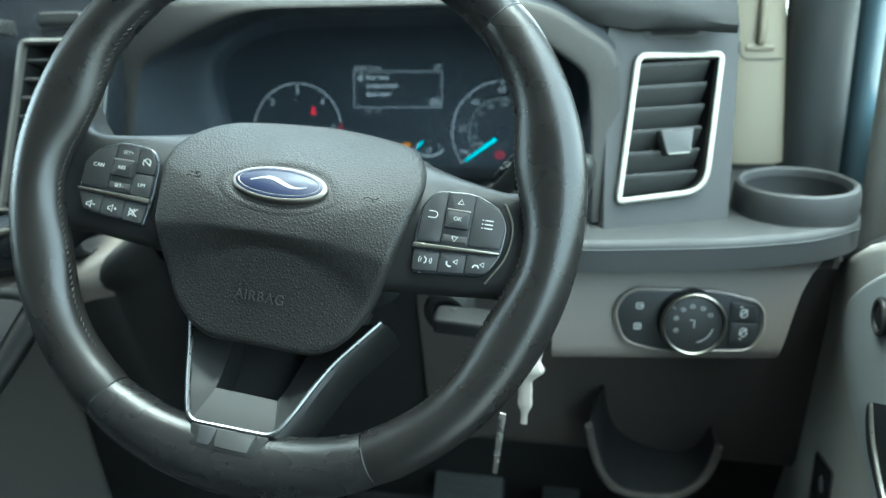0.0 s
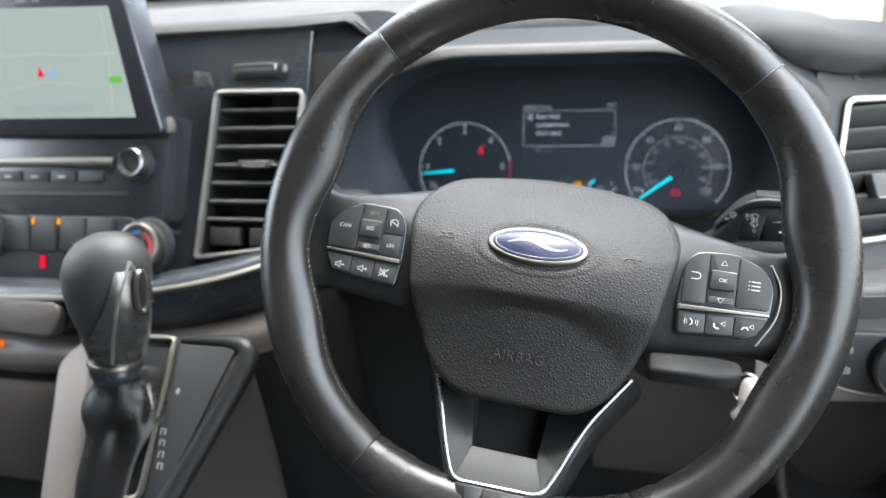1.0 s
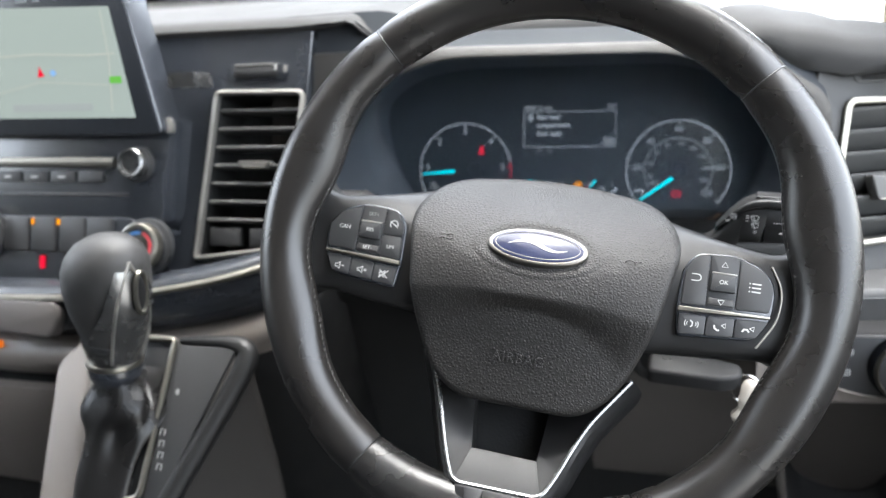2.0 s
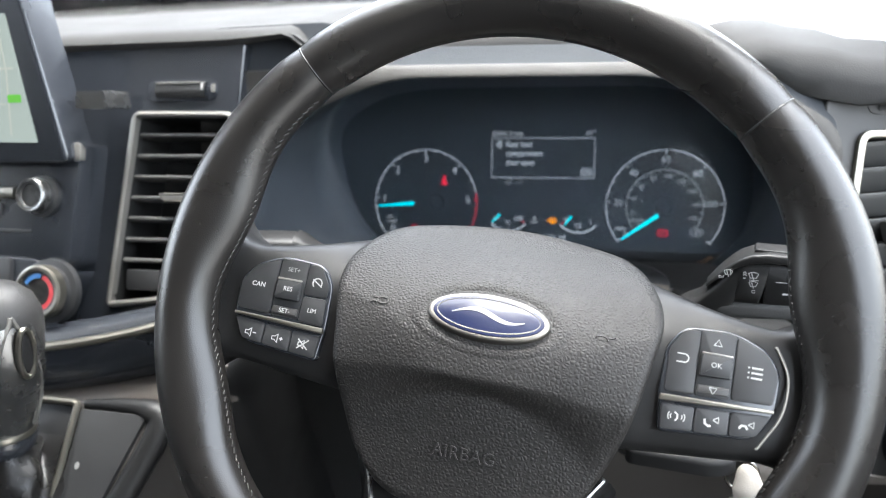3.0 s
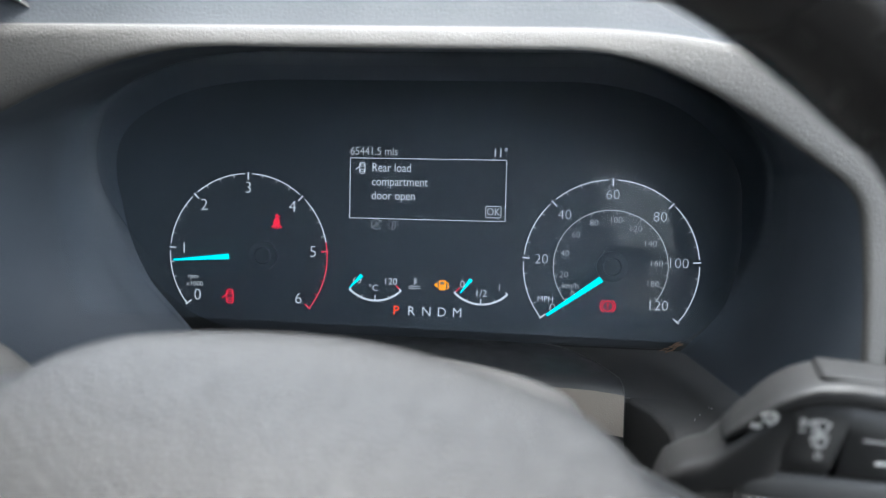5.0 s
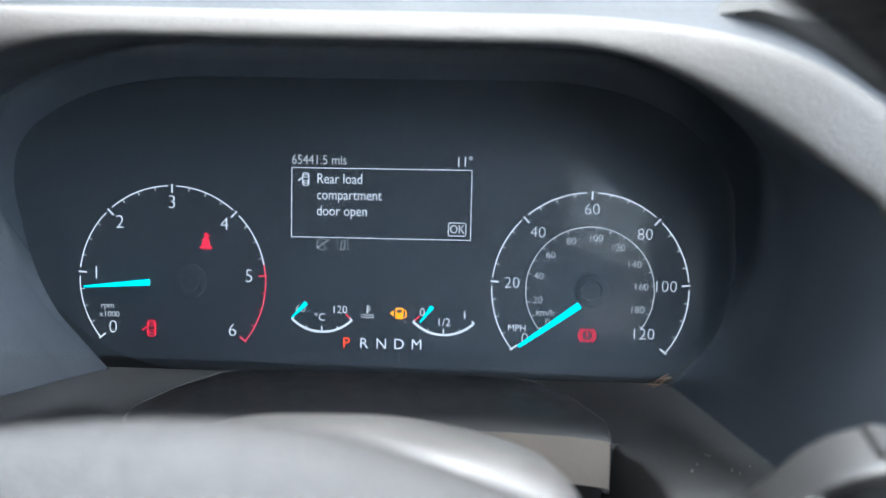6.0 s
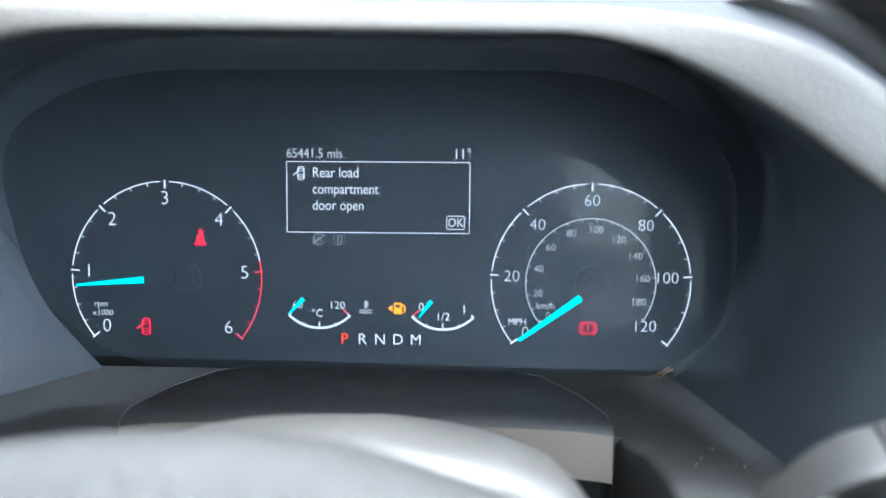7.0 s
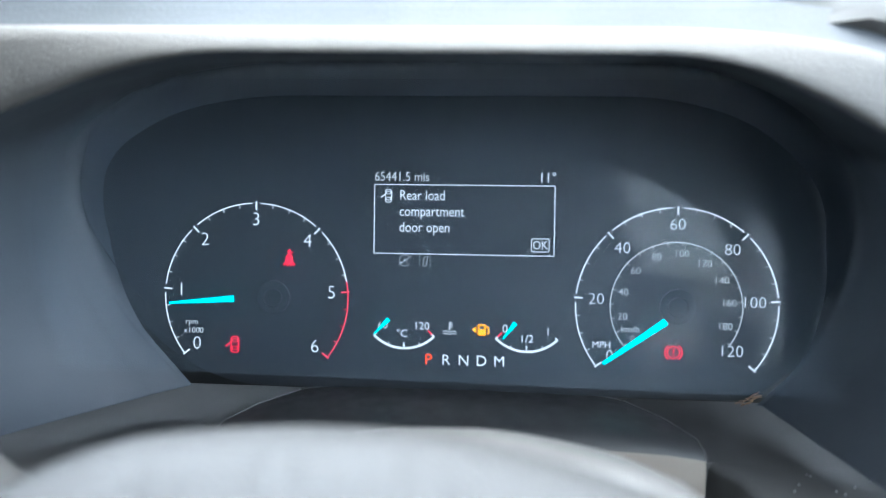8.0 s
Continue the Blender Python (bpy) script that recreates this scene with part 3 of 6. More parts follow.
def hub_height(u, v):
    """The airbag cover: a bulging brow over a crease that is sharp in the middle and fades out to the sides."""
    ridge = -0.027
    brow = max(0, min(1, (v - 0.010) / 0.045))
    upper = 0.016 - 0.074 * (max(0, v - ridge) / 0.086) ** 2.1 - 0.06 * max(0, ridge - v)
    wide = 0.010 + 0.034 * min(1, abs(u) / 0.062) ** 2.2
    t = max(0, min(1, (ridge + 0.15 * wide - v) / wide))
    t = t * t * (3 - 2 * t)
    return upper - 0.0092 * t - 0.05 * max(0, ridge - v - 0.010) - 0.0012 - 0.0030 * brow - (0.55 - 1.3 * brow) * u * u


def hub_mesh():
    bm, loops = bmesh.new(), []
    cy = -0.022
    steps = [(0.94, -0.030), (0.985, -0.014), (1.0, -0.0062), (0.998, -0.0040), (0.990, -0.0022), (0.978, -0.0010), (0.962, -0.0003), (0.945, 0)]
    steps += [(0.92 - 0.025 * k, 0) for k in range(37)]
    for s, drop in steps:
        loops.append([(x * s, cy + (y - cy) * s, hub_height(x * s, cy + (y - cy) * s) + drop) for x, y in HUB])
    rings(bm, loops, cap_first=True, cap_last=True)
    return bm


def steering_wheel():
    w = thing("steering_wheel", "black leather steering wheel with silver-trimmed lower spoke", "steering wheel", WHEEL)
    grips = []
    for name, a0, a1, mat, lab in (("rim_top", 46.4, 133.8, LEATHER, "smooth worn black leather"), ("rim_grip", 134.2, 237.8, LEATHER, "shiny worn leather grip"),
                                   ("rim_bottom", 238.2, 299.6, LEATHER_GRAIN, "pebbled black leather"), ("rim_grip", 300.0, 406.0, LEATHER, "shiny worn leather grip")):
        g = part(name, rim_section(a0, a1), mat, w, lab)
        grips.append((g, a0, a1))
    for a in (46.2, 134.0, 238.0, 299.8):
        bm = bmesh.new()
        ring = [((RIM_R + 0.0147 * math.cos(t)) * math.cos(radians(a)), (RIM_R + 0.0147 * math.cos(t)) * math.sin(radians(a)), 0.0153 * math.sin(t)) for t in [2 * math.pi * k / 24 for k in range(24)]]
        tube(ring, 0.0007, 6, True, bm, up=(math.cos(radians(a + 90)), math.sin(radians(a + 90)), 0))
        part("seam", bm, SPOKE, w, "sewn leather joint")
    for g, a0, a1 in (grips[1], grips[3]):
        bm = bmesh.new()
        a, k = a0 + 3, 0
        while a < a1 - 3:
            swell = 0.010 * (near(a, 14, 13) + near(a, 166, 13)) + 0.006 * (near(a, -22, 12) + near(a, 202, 12))
            r0 = RIM_R - (0.0160 + swell) * 0.99
            z = 0.0020
            p0 = (r0 * math.cos(radians(a)), r0 * math.sin(radians(a)), z)
            p1 = (r0 * math.cos(radians(a + 1.0)), r0 * math.sin(radians(a + 1.0)), z + 0.0022)
            tube([p0, p1], 0.00036, 5, False, bm)
            a += 1.5
        part("stitching", bm, STITCH, g, "grey thread along the inner edge")

    cover = part("airbag_cover", hub_mesh(), AIRBAG, w, "grained charcoal airbag cover")
    slope = math.degrees(math.atan((hub_height(0, 0.009) - hub_height(0, -0.001)) / 0.010))
    bz = hub_height(0, 0.004) - 0.0004
    badge = part("badge", slab(ellipse(0.0312, 0.0131, 56), -0.004, 0.0030, 0.0016, 4), BADGE_RIM, cover, "satin metal oval badge", pose(0, 0.004, bz, slope, 0, 0))
    part("badge_face", slab(ellipse(0.0284, 0.0110, 56), 0.0026, 0.0034, 0.0004), BADGE_BLUE, badge, "deep blue enamel oval")
    bm = bmesh.new()
    tube([(0.0262 * math.cos(t), 0.0093 * math.sin(t), 0.0034) for t in [2 * math.pi * k / 56 for k in range(56)]], 0.00022, 5, True, bm)
    part("badge_line", bm, CHROME, badge)
    bm = bmesh.new()
    loops = []
    for k in range(41):
        f = k / 40
        x, y = -0.0185 + 0.0370 * f, 0.0026 * math.sin(2 * math.pi * (f - 0.06))
        half = 0.0002 + 0.0012 * math.sin(math.pi * f) ** 1.4
        loops.append([(x, y - half, 0.0030), (x, y + half, 0.0030), (x, y + half, 0.0037), (x, y - half, 0.0037)])
    rings(bm, loops, cap_first=True, cap_last=True)
    part("badge_mark", bm, PRINT, badge, "plain white tapered swash")
    bm = bmesh.new()
    loops = []
    for s, h in ((1.00, 0.0), (1.10, 0.0006), (1.22, 0.0010), (1.36, 0.0)):
        loops.append([(x * s, 0.004 + y * s * (1.0 + 0.25 * (s - 1)), hub_height(x * s, 0.004 + y * s) + h - 0.0002) for x, y in ellipse(0.0316, 0.0135, 56)])
    rings(bm, loops)
    part("badge_surround", bm, AIRBAG, cover, "raised smooth collar round the badge")
    raised = words("AIRBAG", 0.0092, EMBOSS, cover, (-0.002, -0.0655), hub_height(0.012, -0.0655) + 0.0008, "raised_lettering", depth=0.0004, squeeze=0.95, gap=1.1)
    raised.matrix_local = pose(-0.002, -0.0655, hub_height(0.012, -0.0655) + 0.0004, 6.3, 0, 0) @ Matrix.Diagonal((0.95, 1, 1, 1))
    for sx in (-1, 1):
        bm = bmesh.new()
        u, v = sx * 0.0585, 0.004
        z = hub_height(u, v)
        o = ellipse(0.0030, 0.0019, 16, 0.0022, 0)
        stroke(bm, o + [o[0]], 0.0006, 0, 0.0006)
        for end in (-1, 1):
            stroke(bm, [(-0.0046, 0.0022 * end), (-0.0030, 0.0012 * end), (-0.0010, 0.0013 * end)], 0.0006, 0, 0.0006)
        part("horn_mark", bm, EMBOSS, cover, "embossed horn outline", pose(u, v, z + 0.0001, slope, 3.5 * sx, 180 if sx > 0 else 0))

    for sx, name in ((-1, "left"), (1, "right")):
        flip = (lambda pts: pts) if sx > 0 else (lambda pts: [(-x, y) for x, y in pts][::-1])
        rows = []
        for k, d in ((0.0, -0.034), (0.0, -0.018), (0.0, -0.0065), (0.02, -0.0030), (0.06, -0.0010), (0.14, 0), (0.25, 0), (0.37, 0), (0.5, 0), (0.63, 0), (0.75, 0), (0.86, 0), (0.94, -0.0010), (0.98, -0.0030), (1.0, -0.0065), (1.0, -0.018), (1.0, -0.034)):
            row = []
            for q in range(15):
                u = 0.060 + 0.108 * q / 14
                top = 0.0415 - 0.32 * (u - 0.060) + 2.6 * max(0, u - 0.100) ** 2 + 0.026 * max(0, (u - 0.132) / 0.036) ** 2.4
                low = -0.048 + 0.10 * (u - 0.060) - 0.022 * max(0, (u - 0.134) / 0.034) ** 2.4
                v = low + (top - low) * k
                t = max(0, min(1, (u - 0.082) / 0.062))
                t = t * t * (3 - 2 * t)
                z = (hub_height(0.086, max(v, -0.012)) - 0.0085) * (1 - t) + (-0.0065 - 0.10 * max(0, v - 0.015)) * t
                row.append((sx * u, v, min(z, -0.0055) + d))
            rows.append(row)
        part("spoke", sheet(rows, 0.002 * sx), SPOKE, w, "satin graphite spoke", angle=60)
        PAD = pose(0, 0, -0.0005, -7, 0, 0)
        pad = flip(rounded([(0.0885, -0.0345), (0.1330, -0.0305), (0.1405, -0.016), (0.1415, 0.002), (0.1345, 0.0125), (0.1180, 0.0190), (0.0945, 0.0175), (0.0875, 0.0065), (0.0865, -0.015)], [0.003, 0.008, 0.006, 0.006, 0.007, 0.006, 0.006, 0.004, 0.004], 5))
        body = part("control_pad", slab(pad, -0.010, -0.0022, 0.0012, 3), GLOSS_BLACK, w, "gloss black button pad", PAD)
        bm = bmesh.new()
        if sx > 0:
            edge = [(x, y, -0.0022) for x, y in rounded([(0.1335, -0.0345), (0.1440, -0.0165), (0.1450, 0.002), (0.1375, 0.0150)], [0.001, 0.008, 0.008, 0.001], 5)]
            tube(edge, 0.0007, 6, False, bm)
            part("pad_trim", bm, CHROME, body, "thin chrome edging")
        c0, c1 = 0.1030, 0.1195
        cells = [
            ("button", [(0.0895, -0.0005), (c0 - 0.0004, -0.0005), (c0 - 0.0004, 0.0165), (0.0955, 0.0160), (0.0893, 0.0060)] if sx < 0 else [(0.0890, -0.0150), (c0 - 0.0004, -0.0145), (c0 - 0.0004, 0.0165), (0.0955, 0.0160), (0.0893, 0.0060)]),
            ("button", [(0.0885, -0.0158), (c0 - 0.0004, -0.0150), (c0 - 0.0004, -0.0013), (0.0893, -0.0013)] if sx < 0 else None),
            ("rocker", [(c0 + 0.0002, -0.0145), (c1 - 0.0002, -0.0140), (c1 - 0.0002, 0.0172), (c0 + 0.0002, 0.0172)]),
            ("button", [(c1 + 0.0004, -0.0138), (0.1385, -0.0130), (0.1398, 0.0015), (0.1335, 0.0110), (c1 + 0.0004, 0.0165)]),
            ("button", [(0.0893, -0.0330), (0.1040, -0.0318), (0.1040, -0.0203), (0.0885, -0.0208)]),
            ("button", [(0.1046, -0.0318), (0.1200, -0.0305), (0.1200, -0.0193), (0.1046, -0.0202)]),
            ("button", [(0.1206, -0.0304), (0.1325, -0.0288), (0.1385, -0.0180), (0.1206, -0.0192)]),
        ]
        for nm, pts in cells:
            if pts:
                part(nm, slab(flip(rounded(pts, 0.0018, 4)), -0.003, -0.0010 if nm == "button" else -0.0016, 0.0004), BUTTON, body)
        mid = (c0 + c1) / 2
        knob = flip(rounded([(c0 + 0.001, -0.0050), (c1 - 0.001, -0.0046), (c1 - 0.001, 0.0062), (c0 + 0.001, 0.0062)], 0.001, 3))
        part("rocker_key", slab(knob, -0.003, 0.0012, 0.0008), BUTTON, body, "raised rocker key")
        part("rocker_edge", slab(flip(rounded([(c0 + 0.0012, 0.0056), (c1 - 0.0012, 0.0056), (c1 - 0.0012, 0.0066), (c0 + 0.0012, 0.0066)], 0.0003, 2)), 0.0004, 0.0014, 0.0002), SILVER, body)
        part("rocker_foot", slab(flip(rounded([(c0 + 0.001, -0.0132), (c1 - 0.001, -0.0128), (c1 - 0.001, -0.0088), (c0 + 0.001, -0.0090)], 0.0008, 3)), -0.003, -0.0006, 0.0006), PLATE, body)
        strip = flip(rounded([(0.0872, -0.0196), (0.1390, -0.0168), (0.1392, -0.0152), (0.0875, -0.0166)], 0.0006, 3))
        part("pad_strip", slab(strip, -0.003, 0.0006, 0.0006), CHROME, body, "bright chrome divider strip")
        z = -0.0009
        if sx < 0:
            words("CAN", 0.0037, PRINT, body, (-0.1295, 0.0010), z)
            words("SET+", 0.0034, PRINT_DIM, body, (-mid, 0.0118), -0.0015)
            words("RES", 0.0034, PRINT, body, (-mid, 0.0008), 0.0013)
            words("SET-", 0.0034, PRINT, body, (-mid, -0.0110), -0.0005)
            words("LIM", 0.0034, PRINT, body, (-0.0960, -0.0085), z)
            bm = bmesh.new()
            stroke(bm, arc(-0.0962, 0.0068, 0.0026, -30, 230, 16), 0.0006, z)
            stroke(bm, [(-0.0990, 0.0085), (-0.0962, 0.0068), (-0.0934, 0.0050)], 0.0006, z)
            part("cruise_symbol", bm, PRINT, body)
            for k, u in enumerate((-0.1280, -0.1122, -0.0968)):
                bm = bmesh.new()
                v = -0.0255 - 0.0006 * k
                stroke(bm, [(u - 0.0026, v - 0.0009), (u - 0.0010, v - 0.0009), (u + 0.0006, v - 0.0024), (u + 0.0006, v + 0.0024), (u - 0.0010, v + 0.0009), (u - 0.0026, v + 0.0009), (u - 0.0026, v - 0.0009)], 0.0005, z)
                if k == 2:
                    stroke(bm, [(u - 0.003, v - 0.0025), (u + 0.003, v + 0.0025)], 0.0006, z)
                    stroke(bm, [(u - 0.003, v + 0.0025), (u + 0.003, v - 0.0025)], 0.0006, z)
                else:
                    stroke(bm, [(u + 0.0018, v), (u + 0.0036, v)], 0.0006, z)
                    if k == 1:
                        stroke(bm, [(u + 0.0027, v - 0.0009), (u + 0.0027, v + 0.0009)], 0.0006, z)
                part("volume_symbol", bm, PRINT, body)
        else:
            words("OK", 0.0035, PRINT, body, (mid, 0.0008), 0.0013)
            for v, up, zz in ((0.0118, 1, -0.0015), (-0.0110, -1, -0.0005)):
                bm = bmesh.new()
                stroke(bm, [(mid - 0.0018, v - 0.0012 * up), (mid + 0.0018, v - 0.0012 * up), (mid, v + 0.0018 * up), (mid - 0.0018, v - 0.0012 * up)], 0.0005, zz)
                part("arrow_symbol", bm, PRINT, body)
            bm = bmesh.new()
            stroke(bm, [(0.0930, 0.0040), (0.0965, 0.0040)] + arc(0.0965, 0.0020, 0.0020, 90, -90, 10) + [(0.0930, 0.0000)], 0.0006, z)
            part("back_symbol", bm, PRINT, body)
            bm = bmesh.new()
            for k in range(3):
                stroke(bm, [(0.1275, 0.0030 - 0.0024 * k), (0.1325, 0.0030 - 0.0024 * k)], 0.0008, z)
                stroke(bm, [(0.1258, 0.0030 - 0.0024 * k), (0.1266, 0.0030 - 0.0024 * k)], 0.0008, z)
            part("list_symbol", bm, PRINT, body)
            for k, u in enumerate((0.0962, 0.1120, 0.1278)):
                bm = bmesh.new()
                v = -0.0262 + 0.0008 * k
                if k == 0:
                    stroke(bm, [(u - 0.0008, v + 0.002), (u + 0.0006, v + 0.001), (u + 0.0006, v - 0.001), (u - 0.0004, v - 0.002)], 0.0007, z)
                    for r in (0.0016, 0.0028):
                        stroke(bm, arc(u - 0.001, v, r, 140, 220, 6), 0.0004, z)
                        stroke(bm, arc(u + 0.0012, v, r, -40, 40, 6), 0.0004, z)
                else:
                    stroke(bm, [(u - 0.0028, v + 0.0006), (u - 0.0026, v - 0.0014), (u - 0.0008, v - 0.0024), (u + 0.0002, v - 0.0020)] if k == 1 else [(u - 0.0030, v - 0.0016), (u - 0.0020, v), (u - 0.0002, v), (u + 0.0008, v - 0.0014)], 0.0010, z)
                    stroke(bm, [(u + 0.0010, v + 0.0008), (u + 0.0034, v + 0.0024), (u + 0.0034, v - 0.0004), (u + 0.0010, v + 0.0008)], 0.0005, z)
                part("phone_symbol", bm, PRINT, body)

    low = pose(0, -0.1448, 0.0065, -24, 0, 0)
    left_out = [(-0.0298, -0.0010), (-0.0360, 0.0120), (-0.0415, 0.0265), (-0.0505, 0.0530), (-0.0640, 0.0850)]
    right_out = [(0.0246, -0.0002), (0.0325, 0.0155), (0.0387, 0.0320), (0.0472, 0.0510), (0.0690, 0.0830)]
    left_in = [(-0.0228, 0.0226, -0.0036), (-0.0236, 0.0260, -0.0060), (-0.0252, 0.0340, -0.0100), (-0.0290, 0.0560, -0.0180), (-0.0340, 0.0850, -0.0260)]
    right_in = [(0.0187, 0.0222, -0.0036), (0.0188, 0.0260, -0.0070), (0.0190, 0.0340, -0.0130), (0.0200, 0.0560, -0.0230), (0.0240, 0.0830, -0.0320)]
    bm, loops = bmesh.new(), []
    lip = [(-0.0298, -0.0010, -0.0010), (0.0246, -0.0002, -0.0010), (0.0187, 0.0222, -0.0036), (-0.0228, 0.0226, -0.0036)]
    for grow, drop in ((0.0, -0.030), (0.0, -0.0012), (0.0, -0.0004), (-0.0006, 0.0)):
        loops.append([(x, y + (grow if y > 0.01 else 0), z + drop) for x, y, z in lip])
    rings(bm, loops, cap_first=True, cap_last=True)
    bottom = part("bottom_spoke", bm, PLATE, w, "satin grey lower spoke plate", low)
    # legs take a darker plastic than the plate: hub shadow put into colour
    for sx, outs, ins in ((-1, left_out, left_in), (1, right_out, right_in)):
        bm = bmesh.new()
        rings(bm, [[(a[0], a[1], -0.0010), b, (b[0], b[1], b[2] - 0.026), (a[0] + 0.0085 * sx, a[1] - 0.001, -0.034), (a[0] + 0.0078 * sx, a[1] - 0.001, -0.014), (a[0] + 0.0040 * sx, a[1], -0.0035)] for a, b in zip(outs, ins)], cap_first=True, cap_last=True)
        part("spoke_leg", bm, SPOKE, bottom, "satin slanted leg, darkened for the hub's shade")
    bm = bmesh.new()
    tube([(x, y, -0.0002) for x, y in rounded(left_out[::-1] + right_out, [0.001, 0.02, 0.02, 0.02, 0.0065, 0.0065, 0.02, 0.02, 0.02, 0.001], 6)], 0.0016, 8, False, bm)
    part("spoke_trim", bm, GUNMETAL, bottom, "bright chrome edging")
    part("spoke_recess", slab([(-0.0300, 0.012), (0.0240, 0.012), (0.0500, 0.104), (-0.0450, 0.104)], -0.046, -0.038, 0.001), DARK, bottom, "dark recess in the spoke")
    under = low @ pose(0, 0, 0.0006, -5, 0, 0)
    part("spoke_surround", slab(rounded([(-0.0240, -0.0155), (0.0185, -0.0155), (0.0235, -0.0010), (-0.0285, -0.0010)], 0.003, 4), -0.012, 0.0, 0.001), SPOKE, w, "black surround below the chrome", under)
    for x0, x1, mat in ((-0.0205, -0.0105, BUTTON), (-0.0090, 0.0140, PLATE)):
        part("spoke_insert", slab(rounded([(x0 + 0.001, -0.0135), (x1 - 0.001, -0.0135), (x1 + 0.001, -0.0022), (x0 - 0.001, -0.0022)], 0.0012, 3), -0.010, 0.0009, 0.0006), mat, w, "small insert below the chrome", under)
    bm = bmesh.new()
    loops = []
    for s, z in ((1.0, -0.010), (1.05, -0.03), (1.20, -0.06)):
        loops.append([(x * s, y * s * 0.9, z - 0.035) for x, y in rounded(box_outline(0.11, 0.085, 0, -0.018), 0.03, 6)])
    rings(bm, loops, cap_first=True, cap_last=True)
    part("hub_back", bm, DARK, w, "black plastic hub behind the cover")
    return w


steering_wheel()


# ---- dashboard ----
dash = thing("dashboard", "dark soft-touch dashboard over taupe lower panels", "dashboard")

HOOD_FRONT = [(0.193, 0.576, 0.842), (0.191, 0.583, 0.885), (0.190, 0.591, 0.920), (0.186, 0.600, 0.956), (0.137, 0.606, 0.990), (0.094, 0.612, 1.0095), (-0.098, 0.611, 1.0118), (-0.153, 0.604, 0.994), (-0.2035, 0.600, 0.968), (-0.218, 0.600, 0.930), (-0.231, 0.600, 0.886), (-0.246, 0.602, 0.842)]
HOOD_OUTER = [(0.216, 0.588, 0.842), (0.214, 0.594, 0.885), (0.212, 0.602, 0.925), (0.210, 0.607, 0.972), (0.154, 0.611, 1.008), (0.098, 0.617, 1.0170), (-0.105, 0.615, 1.0195), (-0.165, 0.604, 1.0205), (-0.250, 0.598, 1.0195), (-0.262, 0.597, 0.945), (-0.268, 0.597, 0.890), (-0.275, 0.600, 0.842)]
HOOD_BACK = [(0.146, -0.0575), (0.168, -0.036), (0.186, 0.004), (0.186, 0.055), (0.150, 0.092), (0.105, 0.106), (-0.112, 0.107), (-0.160, 0.098), (-0.200, 0.070), (-0.200, 0.025), (-0.178, -0.018), (-0.140, -0.0575)]
HOOD_R = [0.001, 0.02, 0.02, 0.012, 0.03, 0.035, 0.035, 0.03, 0.012, 0.02, 0.02, 0.001]
OUTER_R = [0.001, 0.02, 0.02, 0.016, 0.03, 0.035, 0.035, 0.03, 0.012, 0.02, 0.02, 0.001]
BACK_R = [0.001, 0.02, 0.03, 0.03, 0.03, 0.03, 0.03, 0.03, 0.03, 0.03, 0.03, 0.001]


def cluster_point(u, v, w=0.0):
    return tuple(CLUSTER @ Vector((u, v, w)))


def joined(a, b, share, off=(0, 0, 0)):
    return [tuple(Vector(p).lerp(Vector(q), share) + Vector(off)) for p, q in zip(a, b)]


front = rounded(HOOD_FRONT, HOOD_R, 6)
outer = rounded(HOOD_OUTER, OUTER_R, 6)
flat_back = rounded(HOOD_BACK, BACK_R, 6)
back = [cluster_point(u, v, -0.004) for u, v in flat_back]
mid = joined(front, back, 0.45)
bm = bmesh.new()
bowl = [joined(front, outer, 0.5, (0, 0.0040, 0)), [(x, y + 0.0030, z) for x, y, z in front], joined(front, back, 0.2), mid]
for share in (0.72, 0.86):
    bowl.append([tuple(Vector(a).lerp(Vector(b), share)) for a, b in zip(front, back)])
for deep, lift in ((0.001, 0.0060), (0.004, 0.0026), (0.008, 0.0008), (0.013, -0.0006)):
    bowl.append([cluster_point(u * (1 - deep * (0.3 + 0.7 * min(1, max(0, (v + 0.03) / 0.05))) / 0.18), v * (1 - deep * min(1, max(0, v / 0.04)) / 0.085), lift * (0.3 + 0.7 * min(1, max(0, (v + 0.055) / 0.03)))) for u, v in flat_back])
rings(bm, bowl, closed=False)
part("cluster_recess", bm, RECESS, dash, "matt black recess round the dials", angle=80)
# cover across the recess; its pale film paints veiling haze over the dials
into = CLUSTER.inverted()
cover = []
for p, q in zip(front, back):
    a, b = into @ Vector(p), into @ Vector(q)
    c = a.lerp(b, (a.z - 0.030) / (a.z - b.z))
    if c.y > -0.050:
        cover.append((c.x, c.y))
cover = part("dial_cover", slab(cover, 0.0296, 0.0304, 0.0001), HAZE_FILM, dash, "clear dial cover with a film of painted haze and dust", CLUSTER)
cover.visible_shadow = False
bm = bmesh.new()
rings(bm, [[(x, y + 0.0042, z + 0.0002) for x, y, z in front], [(x, y + 0.0006, z + 0.0001) for x, y, z in front], joined(front, outer, 0.05, (0, -0.0010, 0)), joined(front, outer, 0.14, (0, -0.0016, 0)), joined(front, outer, 0.30, (0, -0.0018, 0)),
           joined(front, outer, 0.55, (0, -0.0014, 0)), joined(front, outer, 0.80, (0, -0.0008, 0)), outer, [(x, y + 0.0030, z + 0.0010) for x, y, z in outer]], closed=False)
part("hood_lip", bm, LIP, dash, "rounded grey lip of the instrument hood", angle=60)
bm = bmesh.new()
chance = random.Random(3)
